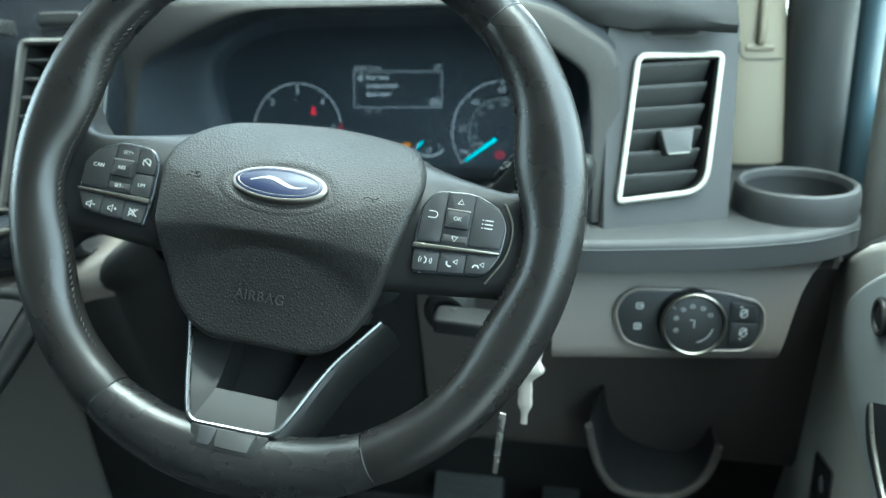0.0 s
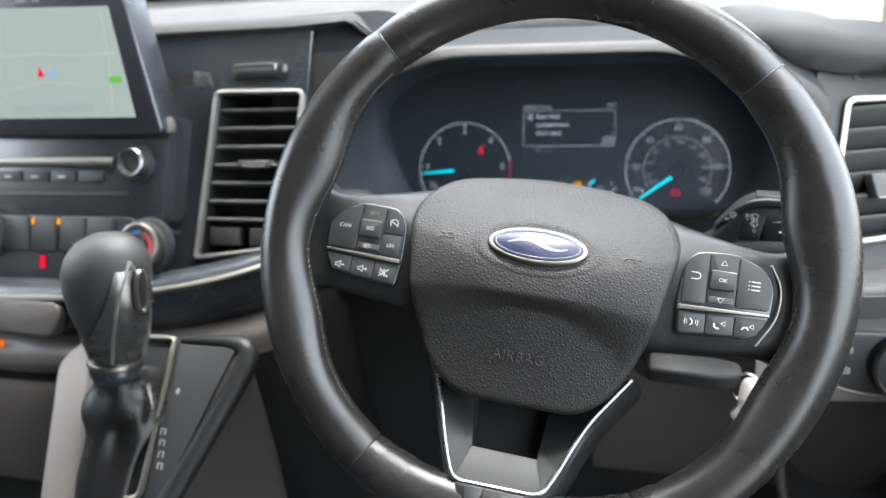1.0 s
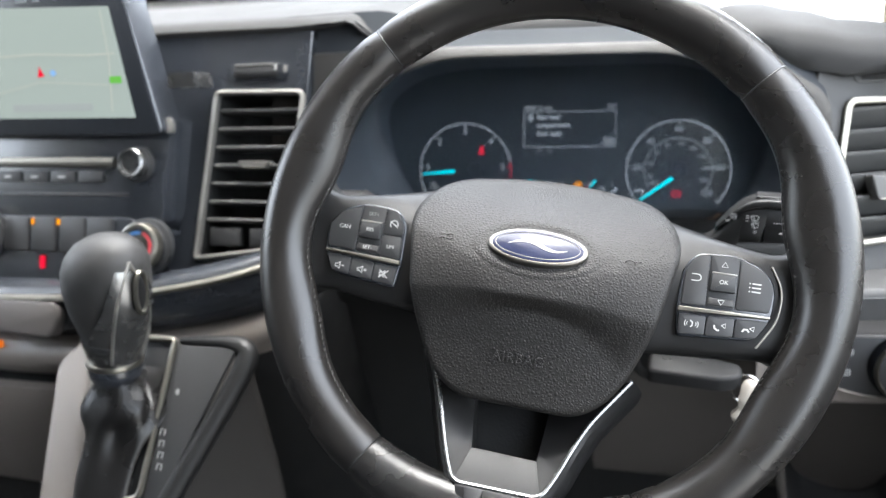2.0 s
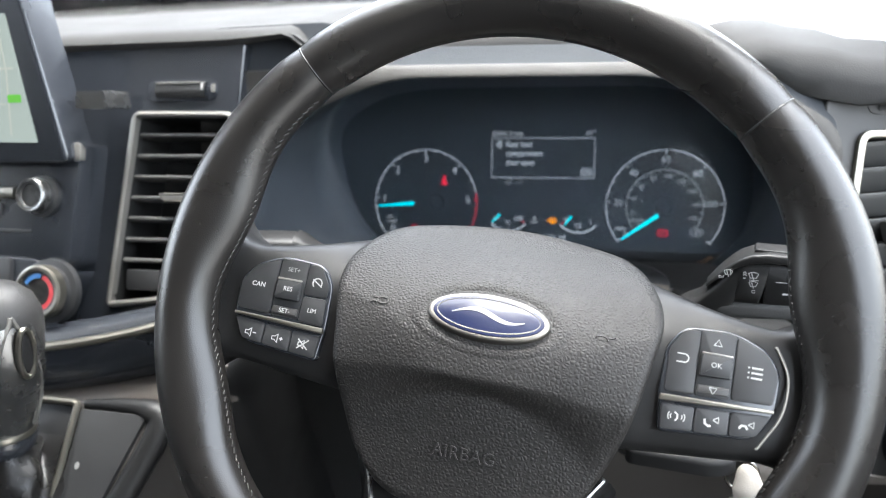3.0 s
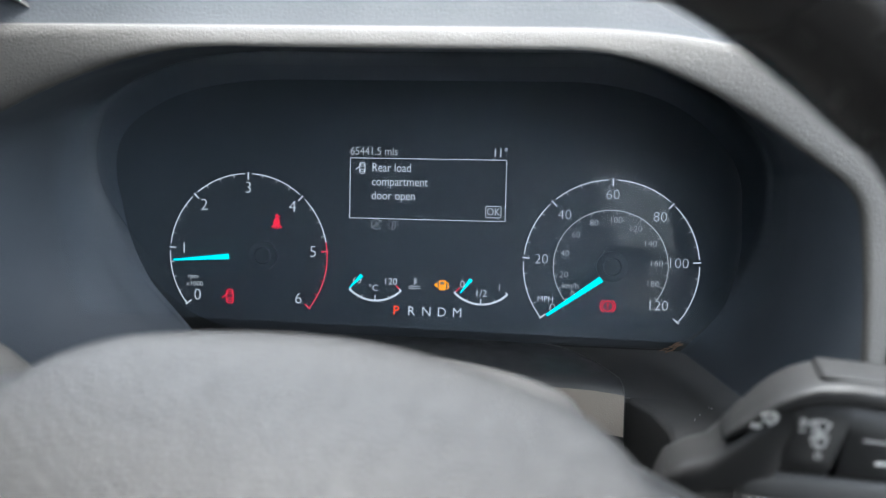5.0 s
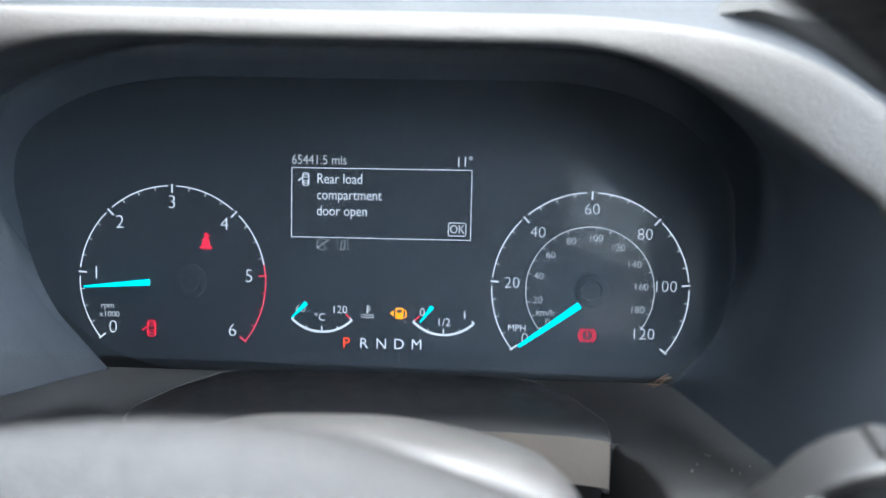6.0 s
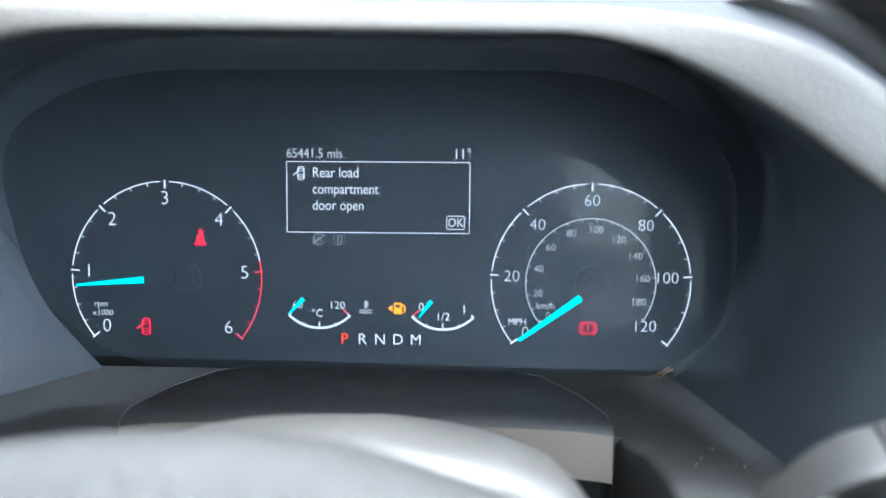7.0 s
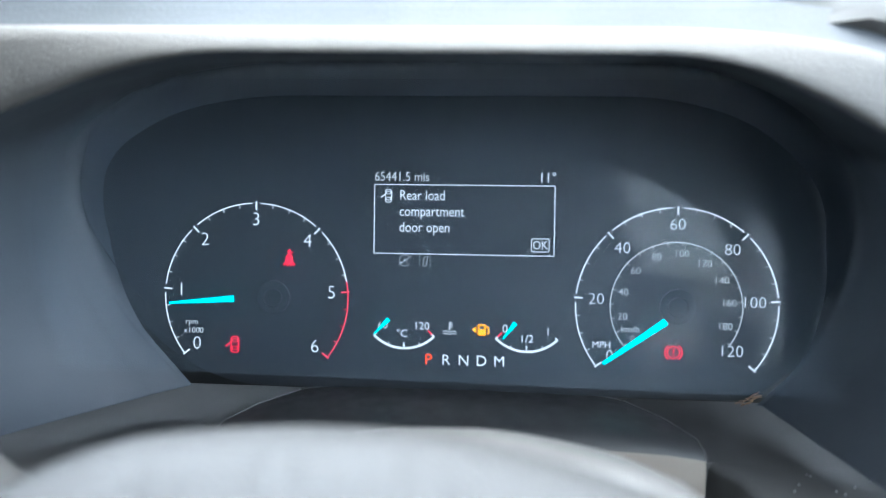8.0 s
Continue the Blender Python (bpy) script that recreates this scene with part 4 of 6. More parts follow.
for k in range(16):
    u, v = chance.uniform(-0.006, 0.006), chance.uniform(-0.0011, 0.0013)
    long, tip = chance.uniform(0.0008, 0.0026), chance.uniform(-0.0005, 0.0009)
    stroke(bm, [(u - long, v - tip + u * 0.12), (u, v + u * 0.12 + chance.uniform(-0.0002, 0.0002)), (u + long, v + tip + u * 0.12)], chance.uniform(0.0002, 0.00055), 0.0008, 0.0004)
part("recess_scuff", bm, SCRAPE, dash, "scuffed brown scratches on the recess edge", CLUSTER @ pose(0.139, -0.0545, 0.0008, 0, 0, 20))


# shoulder between the lip and the dashboard top
over = outer[24:62]
rise = [max(0.0, min(1.0, (-0.09 - x) / 0.06)) for x, y, z in over]
bm = bmesh.new()
rings(bm, [[(x, y + 0.0028, z + 0.0006) for x, y, z in over], [(x, y + 0.008, z + 0.004 + 0.004 * r) for (x, y, z), r in zip(over, rise)], [(x, y + 0.018, z + 0.0125 + 0.020 * r) for (x, y, z), r in zip(over, rise)]], closed=False)
part("hood_shoulder", bm, SHOULDER, dash, "dark shoulder behind the hood lip", angle=60)


def lerp(xs, ys, x):
    for i in range(len(xs) - 1):
        if x <= xs[i + 1]:
            t = (x - xs[i]) / (xs[i + 1] - xs[i])
            t = max(0, min(1, t))
            t = t * t * (3 - 2 * t)
            return ys[i] * (1 - t) + ys[i + 1] * t
    return ys[-1]


PAD_X = [-1.30, -0.178, -0.150, -0.105, 0.106, 0.15, 0.19, 0.225, 0.30]
PAD_Z = [1.052, 1.050, 1.024, 1.0200, 1.0180, 1.0260, 1.0190, 1.0110, 0.9950]
PAD_Y = [0.595, 0.600, 0.618, 0.631, 0.631, 0.622, 0.616, 0.614, 0.614]
PAD_CREST = [1.060, 1.056, 1.042, 1.0385, 1.0385, 1.0400, 1.0310, 1.0215, 1.0100]
PAD_FAR = [1.055, 1.062, 1.050, 1.010, 0.990, 0.975, 0.965, 0.960, 0.955]
PAD_DEEP = [0.095, 0.095, 0.030, 0.010, 0.010, 0.070, 0.090, 0.095, 0.095]
rows = []
cols = [-1.30, -1.0, -0.8, -0.65, -0.5, -0.42, -0.36, -0.32, -0.29, -0.265, -0.24, -0.22, -0.205, -0.190, -0.184, -0.178, -0.172, -0.165, -0.150, -0.135, -0.12, -0.08, -0.03, 0.03, 0.08, 0.118, 0.14, 0.16, 0.18, 0.20, 0.22, 0.245, 0.27, 0.285, 0.296]
for s, fy, kind in ((0, 0.010, "under"), (0, 0.0, "low"), (0, -0.003, "nose"), (0, 0.002, "top"), (0.25, 0, ""), (0.55, 0, ""), (0.8, 0, ""), (1.0, 0, ""), (1.6, 0, ""), (2.6, 0, ""), (4.6, 0, ""), (6.0, 0, "")):
    row = []
    for x in cols:
        zf, yf, zc, zb, deep = [lerp(PAD_X, values, x) for values in (PAD_Z, PAD_Y, PAD_CREST, PAD_FAR, PAD_DEEP)]
        thick = lerp([-1.3, -0.24, -0.15, 0.12, 0.19, 0.30], [0.012, 0.012, 0.004, 0.004, 0.030, 0.013], x)
        if kind:
            z = {"under": zf - thick, "low": zf - thick * 0.9, "nose": zf - thick * 0.45, "top": zf}[kind]
            row.append((x, yf + fy + 0.002, z))
        elif s <= 1:
            q = s * (2 - s)
            row.append((x * (1 + 0.03 * s), yf + deep * s, zf + (zc - zf) * q))
        else:
            t = (s - 1) / 5
            wide = x * (1 + 0.03 + 0.35 * t) if x > 0 else x * (1.03 + 0.05 * t)
            row.append((wide, yf + deep + 0.62 * t, zc + (zb - zc) * (1 - (1 - min(1, t * 1.6)) ** 2) - 0.02 * t * t))
    rows.append(row)
part("top_pad", sheet(rows, -0.004), PAD, dash, "dark soft dashboard top", angle=60)

# left fascia with its air vent
VENT_L = pose(-0.262, 0.5545, 0.922, 69.5, 0, 0)
VENT_L_SHAPE = [(-0.0575, -0.0745), (0.031, -0.0625), (0.0465, 0.0745), (-0.0385, 0.0755)]
VENT_R = pose(0.252, 0.609, 0.913, 72, 0, 19)
VENT_R_SHAPE = [(-0.0475, -0.0560), (0.0245, -0.0530), (0.0450, 0.0545), (-0.0240, 0.0570)]
VENT_R_R = [0.004, 0.018, 0.005, 0.007]
VENT_L_R = [0.005, 0.010, 0.008, 0.006]


def holed(outline_out, outline_in, z, deep):
    bm = bmesh.new()
    rings(bm, [[(x, y, z - deep) for x, y in outline_out], [(x, y, z - 0.001) for x, y in outline_out], [(x, y, z) for x, y in inset(outline_out, 0.001)], [(x, y, z) for x, y in inset(outline_in, -0.001)], [(x, y, z - 0.002) for x, y in outline_in], [(x, y, z - 0.03) for x, y in outline_in]])
    return bm


part("fascia", holed(rounded([(-0.120, -0.092), (0.0330, -0.092), (0.052, 0.130), (-0.120, 0.130)], 0.004, 6), rounded(VENT_L_SHAPE, VENT_L_R, 6), -0.003, 0.012), GLOSS_BLACK, dash, "gloss blue-black fascia", VENT_L)
part("side_panel", holed(rounded([(-0.062, -0.090), (0.044, -0.080), (0.064, 0.083), (-0.046, 0.083)], 0.006, 6), rounded(VENT_R_SHAPE, VENT_R_R, 6), -0.0015, 0.016), DASH, dash, "charcoal panel round the outer vent", VENT_R)
# ledge, lower panels
ledge = [(0.150, 0.599), (0.146, 0.536), (0.199, 0.537), (0.298, 0.553), (0.362, 0.574), (0.402, 0.606), (0.412, 0.650), (0.405, 0.760), (0.300, 0.760), (0.262, 0.66), (0.250, 0.601)]
part("ledge", slab(rounded(ledge, [0.016, 0.016, 0.04, 0.05, 0.04, 0.03, 0.02, 0.016, 0.016, 0.016, 0.016], 6), 0.815, 0.840, 0.007, 5), DASH, dash, "dark padded ledge under the vent")
bm = bmesh.new()
tube([(x, y - 0.0002, 0.8335) for x, y in [(0.152, 0.5370)] + rounded([(0.154, 0.5366), (0.199, 0.537), (0.298, 0.553), (0.362, 0.574), (0.400, 0.606)], [0.0, 0.04, 0.05, 0.04, 0], 6)[6:]], 0.0007, 5, False, bm)
part("ledge_seam", bm, RUBBER, dash, "dark seam line along the ledge")

rows = []
for z, off, right in ((0.832, 0.034, 0.398), (0.824, 0.012, 0.392), (0.812, 0.006, 0.378), (0.800, 0.003, 0.366), (0.785, 0.0015, 0.358), (0.765, 0, 0.352), (0.745, 0, 0.347), (0.738, 0.0005, 0.345), (0.733, 0.004, 0.343), (0.731, 0.03, 0.340)):
    row = []
    for k in range(25):
        x = 0.165 + (right - 0.165) * k / 24
        y = 0.5285 + 0.122 * (x - 0.03) + 0.172 * (z - 0.735) + off + 0.9 * max(0, x - 0.33) ** 1.5
        row.append((x, y, z))
    rows.append(row)
part("switch_panel_surround", sheet(rows, 0.003), TAUPE, dash, "taupe plastic lower panel", angle=50)

STRIP_LINE = smooth_line([(-1.25, 0.490, 0.836), (-0.80, 0.478, 0.834), (-0.55, 0.470, 0.833), (-0.44, 0.470, 0.834), (-0.34, 0.474, 0.842), (-0.27, 0.488, 0.852), (-0.225, 0.505, 0.862)], 8)
LOWER_LINE = STRIP_LINE + smooth_line([(-0.214, 0.512, 0.862), (-0.208, 0.530, 0.862), (-0.205, 0.585, 0.862)], 4)
part("lower_panel", sheet([[(p.x, p.y + dy, p.z + dz) for p in LOWER_LINE[:len(STRIP_LINE) + 2]] for dy, dz in ((0.060, -0.034), (0.016, -0.040), (0.002, -0.043), (-0.008, -0.049), (-0.012, -0.058), (-0.008, -0.068), (0.002, -0.076), (0.004, -0.080))], 0.004), TAUPE, dash, "taupe plastic lower dashboard", angle=50)
part("panel_end", sheet([[(p.x, p.y + dy, p.z + dz) for p in LOWER_LINE[len(STRIP_LINE) + 1:]] for dy, dz in ((0.060, -0.034), (0.016, -0.040), (0.002, -0.043), (-0.008, -0.049), (-0.012, -0.058), (-0.008, -0.068), (0.002, -0.076), (0.004, -0.080))], 0.004), BLACK, dash, "black end of the lower dashboard", angle=50)
# slot between the taupe panels; dark material paints the shade inside it
part("lower_slot", sheet([[(p.x, p.y + dy, p.z + dz) for p in STRIP_LINE[:34]] for dy, dz in ((0.004, -0.078), (0.012, -0.081), (0.012, -0.086), (0.003, -0.089))], 0.003), DARK, dash, "lower dashboard slot with its shadow painted dark", angle=50)
part("glovebox_panel", sheet([[(p.x, p.y + dy, p.z + dz) for p in STRIP_LINE[:34]] for dy, dz in ((0.006, -0.0885), (-0.004, -0.092), (-0.006, -0.100), (0.000, -0.13), (0.012, -0.19), (0.030, -0.235), (0.16, -0.245))], 0.004), TAUPE, dash, "taupe panel below the slot", angle=50)
part("side_cover", sheet([[(p.x, p.y + dy, p.z + dz) for p in LOWER_LINE[32:]] for dy, dz in ((0.006, -0.079), (0.010, -0.10), (0.030, -0.17), (0.070, -0.30), (0.12, -0.42))], 0.004), BLACK, dash, "dark side cover beside the console", angle=50)

rows = []
for y, z in ((0.645, 0.80), (0.632, 0.790), (0.635, 0.735), (0.66, 0.62), (0.70, 0.50), (0.82, 0.34), (0.90, 0.27)):
    rows.append([(x, y, z) for x in (-0.30, -0.20, -0.10, -0.04, 0.03)])
part("knee_panel", sheet(rows, 0.004), DARK, dash, "black cover beneath the steering column")
rows = []
for y, z in ((0.640, 0.80), (0.627, 0.790), (0.630, 0.735), (0.655, 0.575), (0.664, 0.562), (0.70, 0.555)):
    rows.append([(x, y, z) for x in (0.03, 0.06, 0.10, 0.17, 0.24, 0.30, 0.36, 0.40)])
part("knee_panel", sheet(rows, 0.004), KNEE, dash, "dark brown-grey knee panel above the footwell")
rows = []
for y, z in ((0.655, 0.60), (0.665, 0.57), (0.70, 0.48), (0.82, 0.34), (0.90, 0.27)):
    rows.append([(x, y + 0.012, z) for x in (0.03, 0.12, 0.24, 0.36, 0.40)])
part("footwell_liner", sheet(rows, 0.004), DARK, dash, "black footwell liner")

# column cover below the dials
rows = []
for s, y, z in ((0, 0.688, 0.8462), (0, 0.668, 0.8485), (0, 0.650, 0.8490), (0, 0.6415, 0.8484), (0, 0.6385, 0.8455), (0, 0.6372, 0.840), (0, 0.6350, 0.824), (0, 0.632, 0.805), (0, 0.63, 0.76)):
    flare = lerp([0.63, 0.645, 0.675, 0.69], [0.1090, 0.1075, 0.094, 0.080], y)
    rows.append([(x * flare, y, z - 0.0035 * abs(x) ** 6) for x in (-1, -0.985, -0.95, -0.85, -0.6, -0.3, 0, 0.3, 0.6, 0.85, 0.95, 0.985, 1)])
half = len(rows) - 5
part("column_ledge", sheet(rows[:half + 1], 0.003), BUTTON, dash, "dark shelf below the dials", angle=60)
# thin paler bead along the shelf outline, standing in for its specular edge
bm = bmesh.new()
for side in (-1, 1):
    tube([tuple(Vector(row[0 if side < 0 else -1]) + Vector((side * 0.0002, 0, 0.0004))) for row in rows[:half + 1]], 0.0003, 5, False, bm)
tube([tuple(Vector(p) + Vector((0, 0, 0.0003))) for p in rows[0][1:-1]], 0.00025, 5, False, bm)
part("ledge_highlight", bm, DASH_GREY, dash, "pale bead painted as the shelf's edge highlight")
part("column_face", sheet(rows[half:-2], 0.003), STRIP, dash, "taupe front strip below the dials", angle=60)
rows = []
for y, z, w in ((0.700, 0.838, 0.20), (0.67, 0.8385, 0.225), (0.6425, 0.8390, 0.250)):
    rows.append([(x * w - 0.02, y, z) for x in (-1, -0.8, -0.6, -0.4, -0.2, 0, 0.2, 0.4, 0.6, 0.8, 1)])
part("recess_floor", sheet(rows, 0.003), WING, dash, "matt black floor of the recess", angle=60)
for side in (-1, 1):
    rows = []
    for y, z, inner in ((0.6425, 0.8390, 0.1105), (0.631, 0.8395, 0.120), (0.618, 0.8380, 0.1255), (0.606, 0.833, 0.128), (0.600, 0.822, 0.128), (0.598, 0.806, 0.128)):
        width = (0.234 if side > 0 else 0.270) + 0.05 * (0.6425 - y)
        row = [(side * (inner + 0.0), y, z - 0.07), (side * inner, y, z - 0.004), (side * (inner + 0.001), y, z - 0.001), (side * (inner + 0.004), y, z)]
        row += [(side * (inner + 0.004 + (width - inner - 0.004) * k / 6), y, z) for k in range(1, 7)]
        rows.append(row)
    part("recess_floor", sheet(rows, 0.003 * side), WING, dash, "matt black wing beside the column", angle=60)

chance = random.Random(7)
for k in range(11):
    x, y = chance.uniform(0.135, 0.200), chance.uniform(0.622, 0.642)
    s = chance.uniform(0.0001, 0.00024)
    bm = bmesh.new()
    block(bm, x - s * chance.uniform(0.6, 2.0), x + s, y - s, y + s * chance.uniform(0.6, 1.6), 0.8388, 0.8400)
    part("dust_speck", bm, PRINT_DIM, dash, "pale speck of dust")


# steering column shroud and stalks
bm = bmesh.new()
loops = []
for w, a, b in ((-0.040, 0.046, 0.034), (-0.055, 0.052, 0.040), (-0.11, 0.056, 0.042), (-0.15, 0.056, 0.036), (-0.20, 0.056, 0.030), (-0.27, 0.056, 0.030)):
    loops.append([tuple(WHEEL @ pose(0, 0, 0, 0, 0, 7.8) @ Vector((x, y - 0.010, w))) for x, y in rounded(box_outline(2 * a, 2 * b), 0.022, 6)])
rings(bm, loops, cap_first=True, cap_last=True)
shroud = mesh_thing("column_shroud", bm, DARK, "black plastic shroud round the steering column", "column shroud")
half = [(0.080, -0.030), (0.080, 0.020), (0.077, 0.0345), (0.0713, 0.0412), (0.056, 0.0470), (0.0407, 0.0502), (0.020, 0.0535)]
arch = rounded(half + [(-x, y) for x, y in half[::-1]], [0.001, 0.02, 0.012, 0.02, 0.04, 0.04, 0.05, 0.05, 0.04, 0.04, 0.02, 0.012, 0.02, 0.001], 5)
bm = bmesh.new()
rings(bm, [[tuple(WHEEL @ pose(0, 0, 0, 0, 0, 7.8) @ Vector((x * k, y - drop, w))) for x, y in arch] for w, k, drop in ((-0.088, 0.80, 0.030), (-0.089, 0.90, 0.013), (-0.092, 0.955, 0.0060), (-0.098, 0.985, 0.0022), (-0.106, 0.998, 0.0004), (-0.114, 1.0, 0.0), (-0.150, 1.0, 0.0010), (-0.200, 1.0, 0.0060))], closed=False)
part("upper_cowl", bm, SHROUD, shroud, "grey grained upper cowl", angle=60)


def stalk(name, label, side):
    """A column stalk: tapered neck, sleeve with printed symbols and a grooved end ring."""
    m = pose(0.134, 0.5285, 0.0, 0, 0, -8) if side > 0 else pose(-0.150, 0.526, 0.0, 0, 0, 188)
    t = thing(name, label, "column stalk", m)

    def sleeve(stations, shear=0.0, fore=0.0):
        bm, loops = bmesh.new(), []
        for x, h, d, z in stations:
            loops.append([(x + shear * p[1], p[0] - fore, z + p[1]) for p in rounded(box_outline(2 * d, 2 * h), min(h, d) * 0.8, 5)])
        rings(bm, loops, cap_first=True, cap_last=True)
        return bm
    if side > 0:
        neck = part("neck", sleeve([(-0.0285, 0.006, 0.009, 0.873), (-0.0225, 0.007, 0.0105, 0.876), (-0.0165, 0.0095, 0.0108, 0.8775), (-0.011, 0.0125, 0.0112, 0.883), (-0.0061, 0.0155, 0.0118, 0.887), (-0.0015, 0.018, 0.0124, 0.8905), (0.003, 0.0195, 0.0128, 0.8938), (0.0065, 0.019, 0.013, 0.894), (0.008, 0.015, 0.0128, 0.893)], 0.35), SPOKE, t, "tapered black neck", angle=60)
        sl = part("sleeve", sleeve([(0.0075, 0.0150, 0.0132, 0.8990), (0.0090, 0.0158, 0.0136, 0.8990), (0.0216, 0.0158, 0.0136, 0.8990), (0.0222, 0.0152, 0.0132, 0.8990)], 0.20), SPOKE, t, "matt sleeve with printed wiper symbols")
        end = part("end_ring", sleeve([(0.0226, 0.0154, 0.0134, 0.8990), (0.0232, 0.0158, 0.0138, 0.8990), (0.0394, 0.0152, 0.0136, 0.8985), (0.0400, 0.0144, 0.0130, 0.8985), (0.0406, 0.0150, 0.0134, 0.8985), (0.052, 0.0142, 0.0130, 0.8980), (0.058, 0.0125, 0.0118, 0.8980), (0.061, 0.008, 0.008, 0.8980)], 0.05), SPOKE, t, "black rotating end")
        part("top_ridge", sleeve([(-0.0105, 0.0010, 0.0058, 0.8940), (-0.0056, 0.0016, 0.0076, 0.8995), (-0.0010, 0.0020, 0.0088, 0.9045), (0.0035, 0.0023, 0.0095, 0.9088), (0.0085, 0.0026, 0.0101, 0.9122), (0.0140, 0.0028, 0.0104, 0.9146), (0.0230, 0.0028, 0.0107, 0.9158), (0.0330, 0.0028, 0.0107, 0.9156), (0.0388, 0.0026, 0.0102, 0.9145), (0.0412, 0.0020, 0.0094, 0.9135)], 0.0, 0.0030), SPOKE, t, "smooth dark upper cowl", angle=70)
        part("cowl_step", sleeve([(0.0150, 0.0004, 0.0060, 0.9180), (0.0160, 0.0009, 0.0066, 0.9186), (0.0370, 0.0009, 0.0066, 0.9182), (0.0385, 0.0004, 0.0060, 0.9174)], 0.0, 0.0010), SPOKE, t, "raised step on the cowl")
        part("lower_skirt", sleeve([(-0.012, 0.0030, 0.0100, 0.8795), (-0.002, 0.0050, 0.0125, 0.8800), (0.004, 0.0054, 0.0135, 0.8805), (0.046, 0.0052, 0.0135, 0.8835), (0.054, 0.0040, 0.0125, 0.8840), (0.057, 0.0020, 0.0110, 0.8842)]), DASH, t, "grained lower skirt", angle=60)
        for u, k in ((0.0005, 0), (0.0150, 1), (0.0310, 2), (0.0468, 3)):
            bm = bmesh.new()

            def wiper(x, y, size):
                """A windscreen outline with a wiper blade in it."""
                pts = [(-0.0030, 0.0016), (-0.0015, 0.0023), (0.0, 0.0025), (0.0015, 0.0023), (0.0030, 0.0016), (0.0017, -0.0016), (0.0, -0.0012), (-0.0017, -0.0016), (-0.0030, 0.0016)]
                stroke(bm, [(x + a * size, y + b * size) for a, b in pts], 0.0005 * size)
                stroke(bm, [(x - 0.0012 * size, y + 0.0016 * size), (x + 0.0004 * size, y - 0.0030 * size)], 0.0006 * size)
            if k == 0:
                wiper(0.0012, 0.0018, 1.0)
                stroke(bm, [(0.0026, 0.0050), (0.0028, 0.0010)], 0.0006)
                stroke(bm, [(-0.0052, -0.0010), (-0.0048, -0.0026), (-0.0020, -0.0026), (-0.0016, -0.0010), (-0.0034, -0.0016), (-0.0052, -0.0010)], 0.0006)
            elif k == 1:
                wiper(0.0006, 0.0012, 1.15)
                wiper(0.0010, -0.0056, 1.0)
                stroke(bm, [(-0.0022, -0.0022), (0.0044, -0.0022)], 0.0004)
                for q in range(2):
                    stroke(bm, [(-0.0066, 0.0010 + 0.0018 * q), (-0.0054, 0.0024 + 0.0018 * q), (-0.0042, 0.0010 + 0.0018 * q)], 0.0006)
                stroke(bm, [(-0.0064, -0.0010), (-0.0044, -0.0010)], 0.0006)
                stroke(bm, arc(0.0016, -0.0112, 0.0012, 20, 340, 10), 0.0004)
            elif k == 2:
                stroke(bm, [(-0.0040, -0.0022), (0.0046, -0.0020)], 0.0004)
                stroke(bm, [(0.0014, -0.0112), (0.0078, -0.0108)], 0.0013)
            else:
                for q in (-1, 0, 1):
                    stroke(bm, [(0.0024 * q, 0.0), (0.0024 * q, 0.0016), (0.0024 * q, 0.0032)], 0.0013)
                for q in range(3):
                    stroke(bm, [(-0.0022 + 0.0005 * q, -0.0022 - 0.0024 * q), (0.0022 - 0.0007 * q, -0.0022 - 0.0024 * q)], 0.0008)
            part("printed_symbol", bm, PRINT, (neck, sl, end, end)[k], "", pose(u, -0.0131 if k == 0 else -0.0138, 0.9040, 90, 0, 0) @ Matrix.Scale(0.8, 4))
    else:
        part("neck", sleeve([(-0.040, 0.004, 0.006, 0.884), (-0.028, 0.005, 0.009, 0.890), (-0.016, 0.0075, 0.0115, 0.899), (-0.004, 0.0098, 0.013, 0.9065), (0.000, 0.0102, 0.0132, 0.9080)]), SPOKE, t, "black neck", angle=60)
        part("paddle", sleeve([(0.0004, 0.0090, 0.0132, 0.9072), (0.004, 0.0094, 0.0140, 0.9076), (0.020, 0.0094, 0.0145, 0.9082), (0.046, 0.0092, 0.0145, 0.9086), (0.054, 0.0104, 0.0148, 0.9096), (0.059, 0.0102, 0.0140, 0.9090), (0.063, 0.0070, 0.010, 0.9076)]), SPOKE, t, "dark paddle end", angle=60)
        bm = bmesh.new()
        tube(smooth_line([(0.002, 0.0142, 0.9135), (0.020, 0.0148, 0.9138), (0.044, 0.0148, 0.9128), (0.053, 0.0150, 0.9090), (0.056, 0.0148, 0.9020)], 5), 0.0005, 6, False, bm)
        part("edge_line", bm, PLATE, t, "fine raised edge line")
    return t


stalk("wiper_stalk", "black wiper stalk with white printed symbols", 1)
stalk("indicator_stalk", "dark indicator stalk on the steering column", -1)


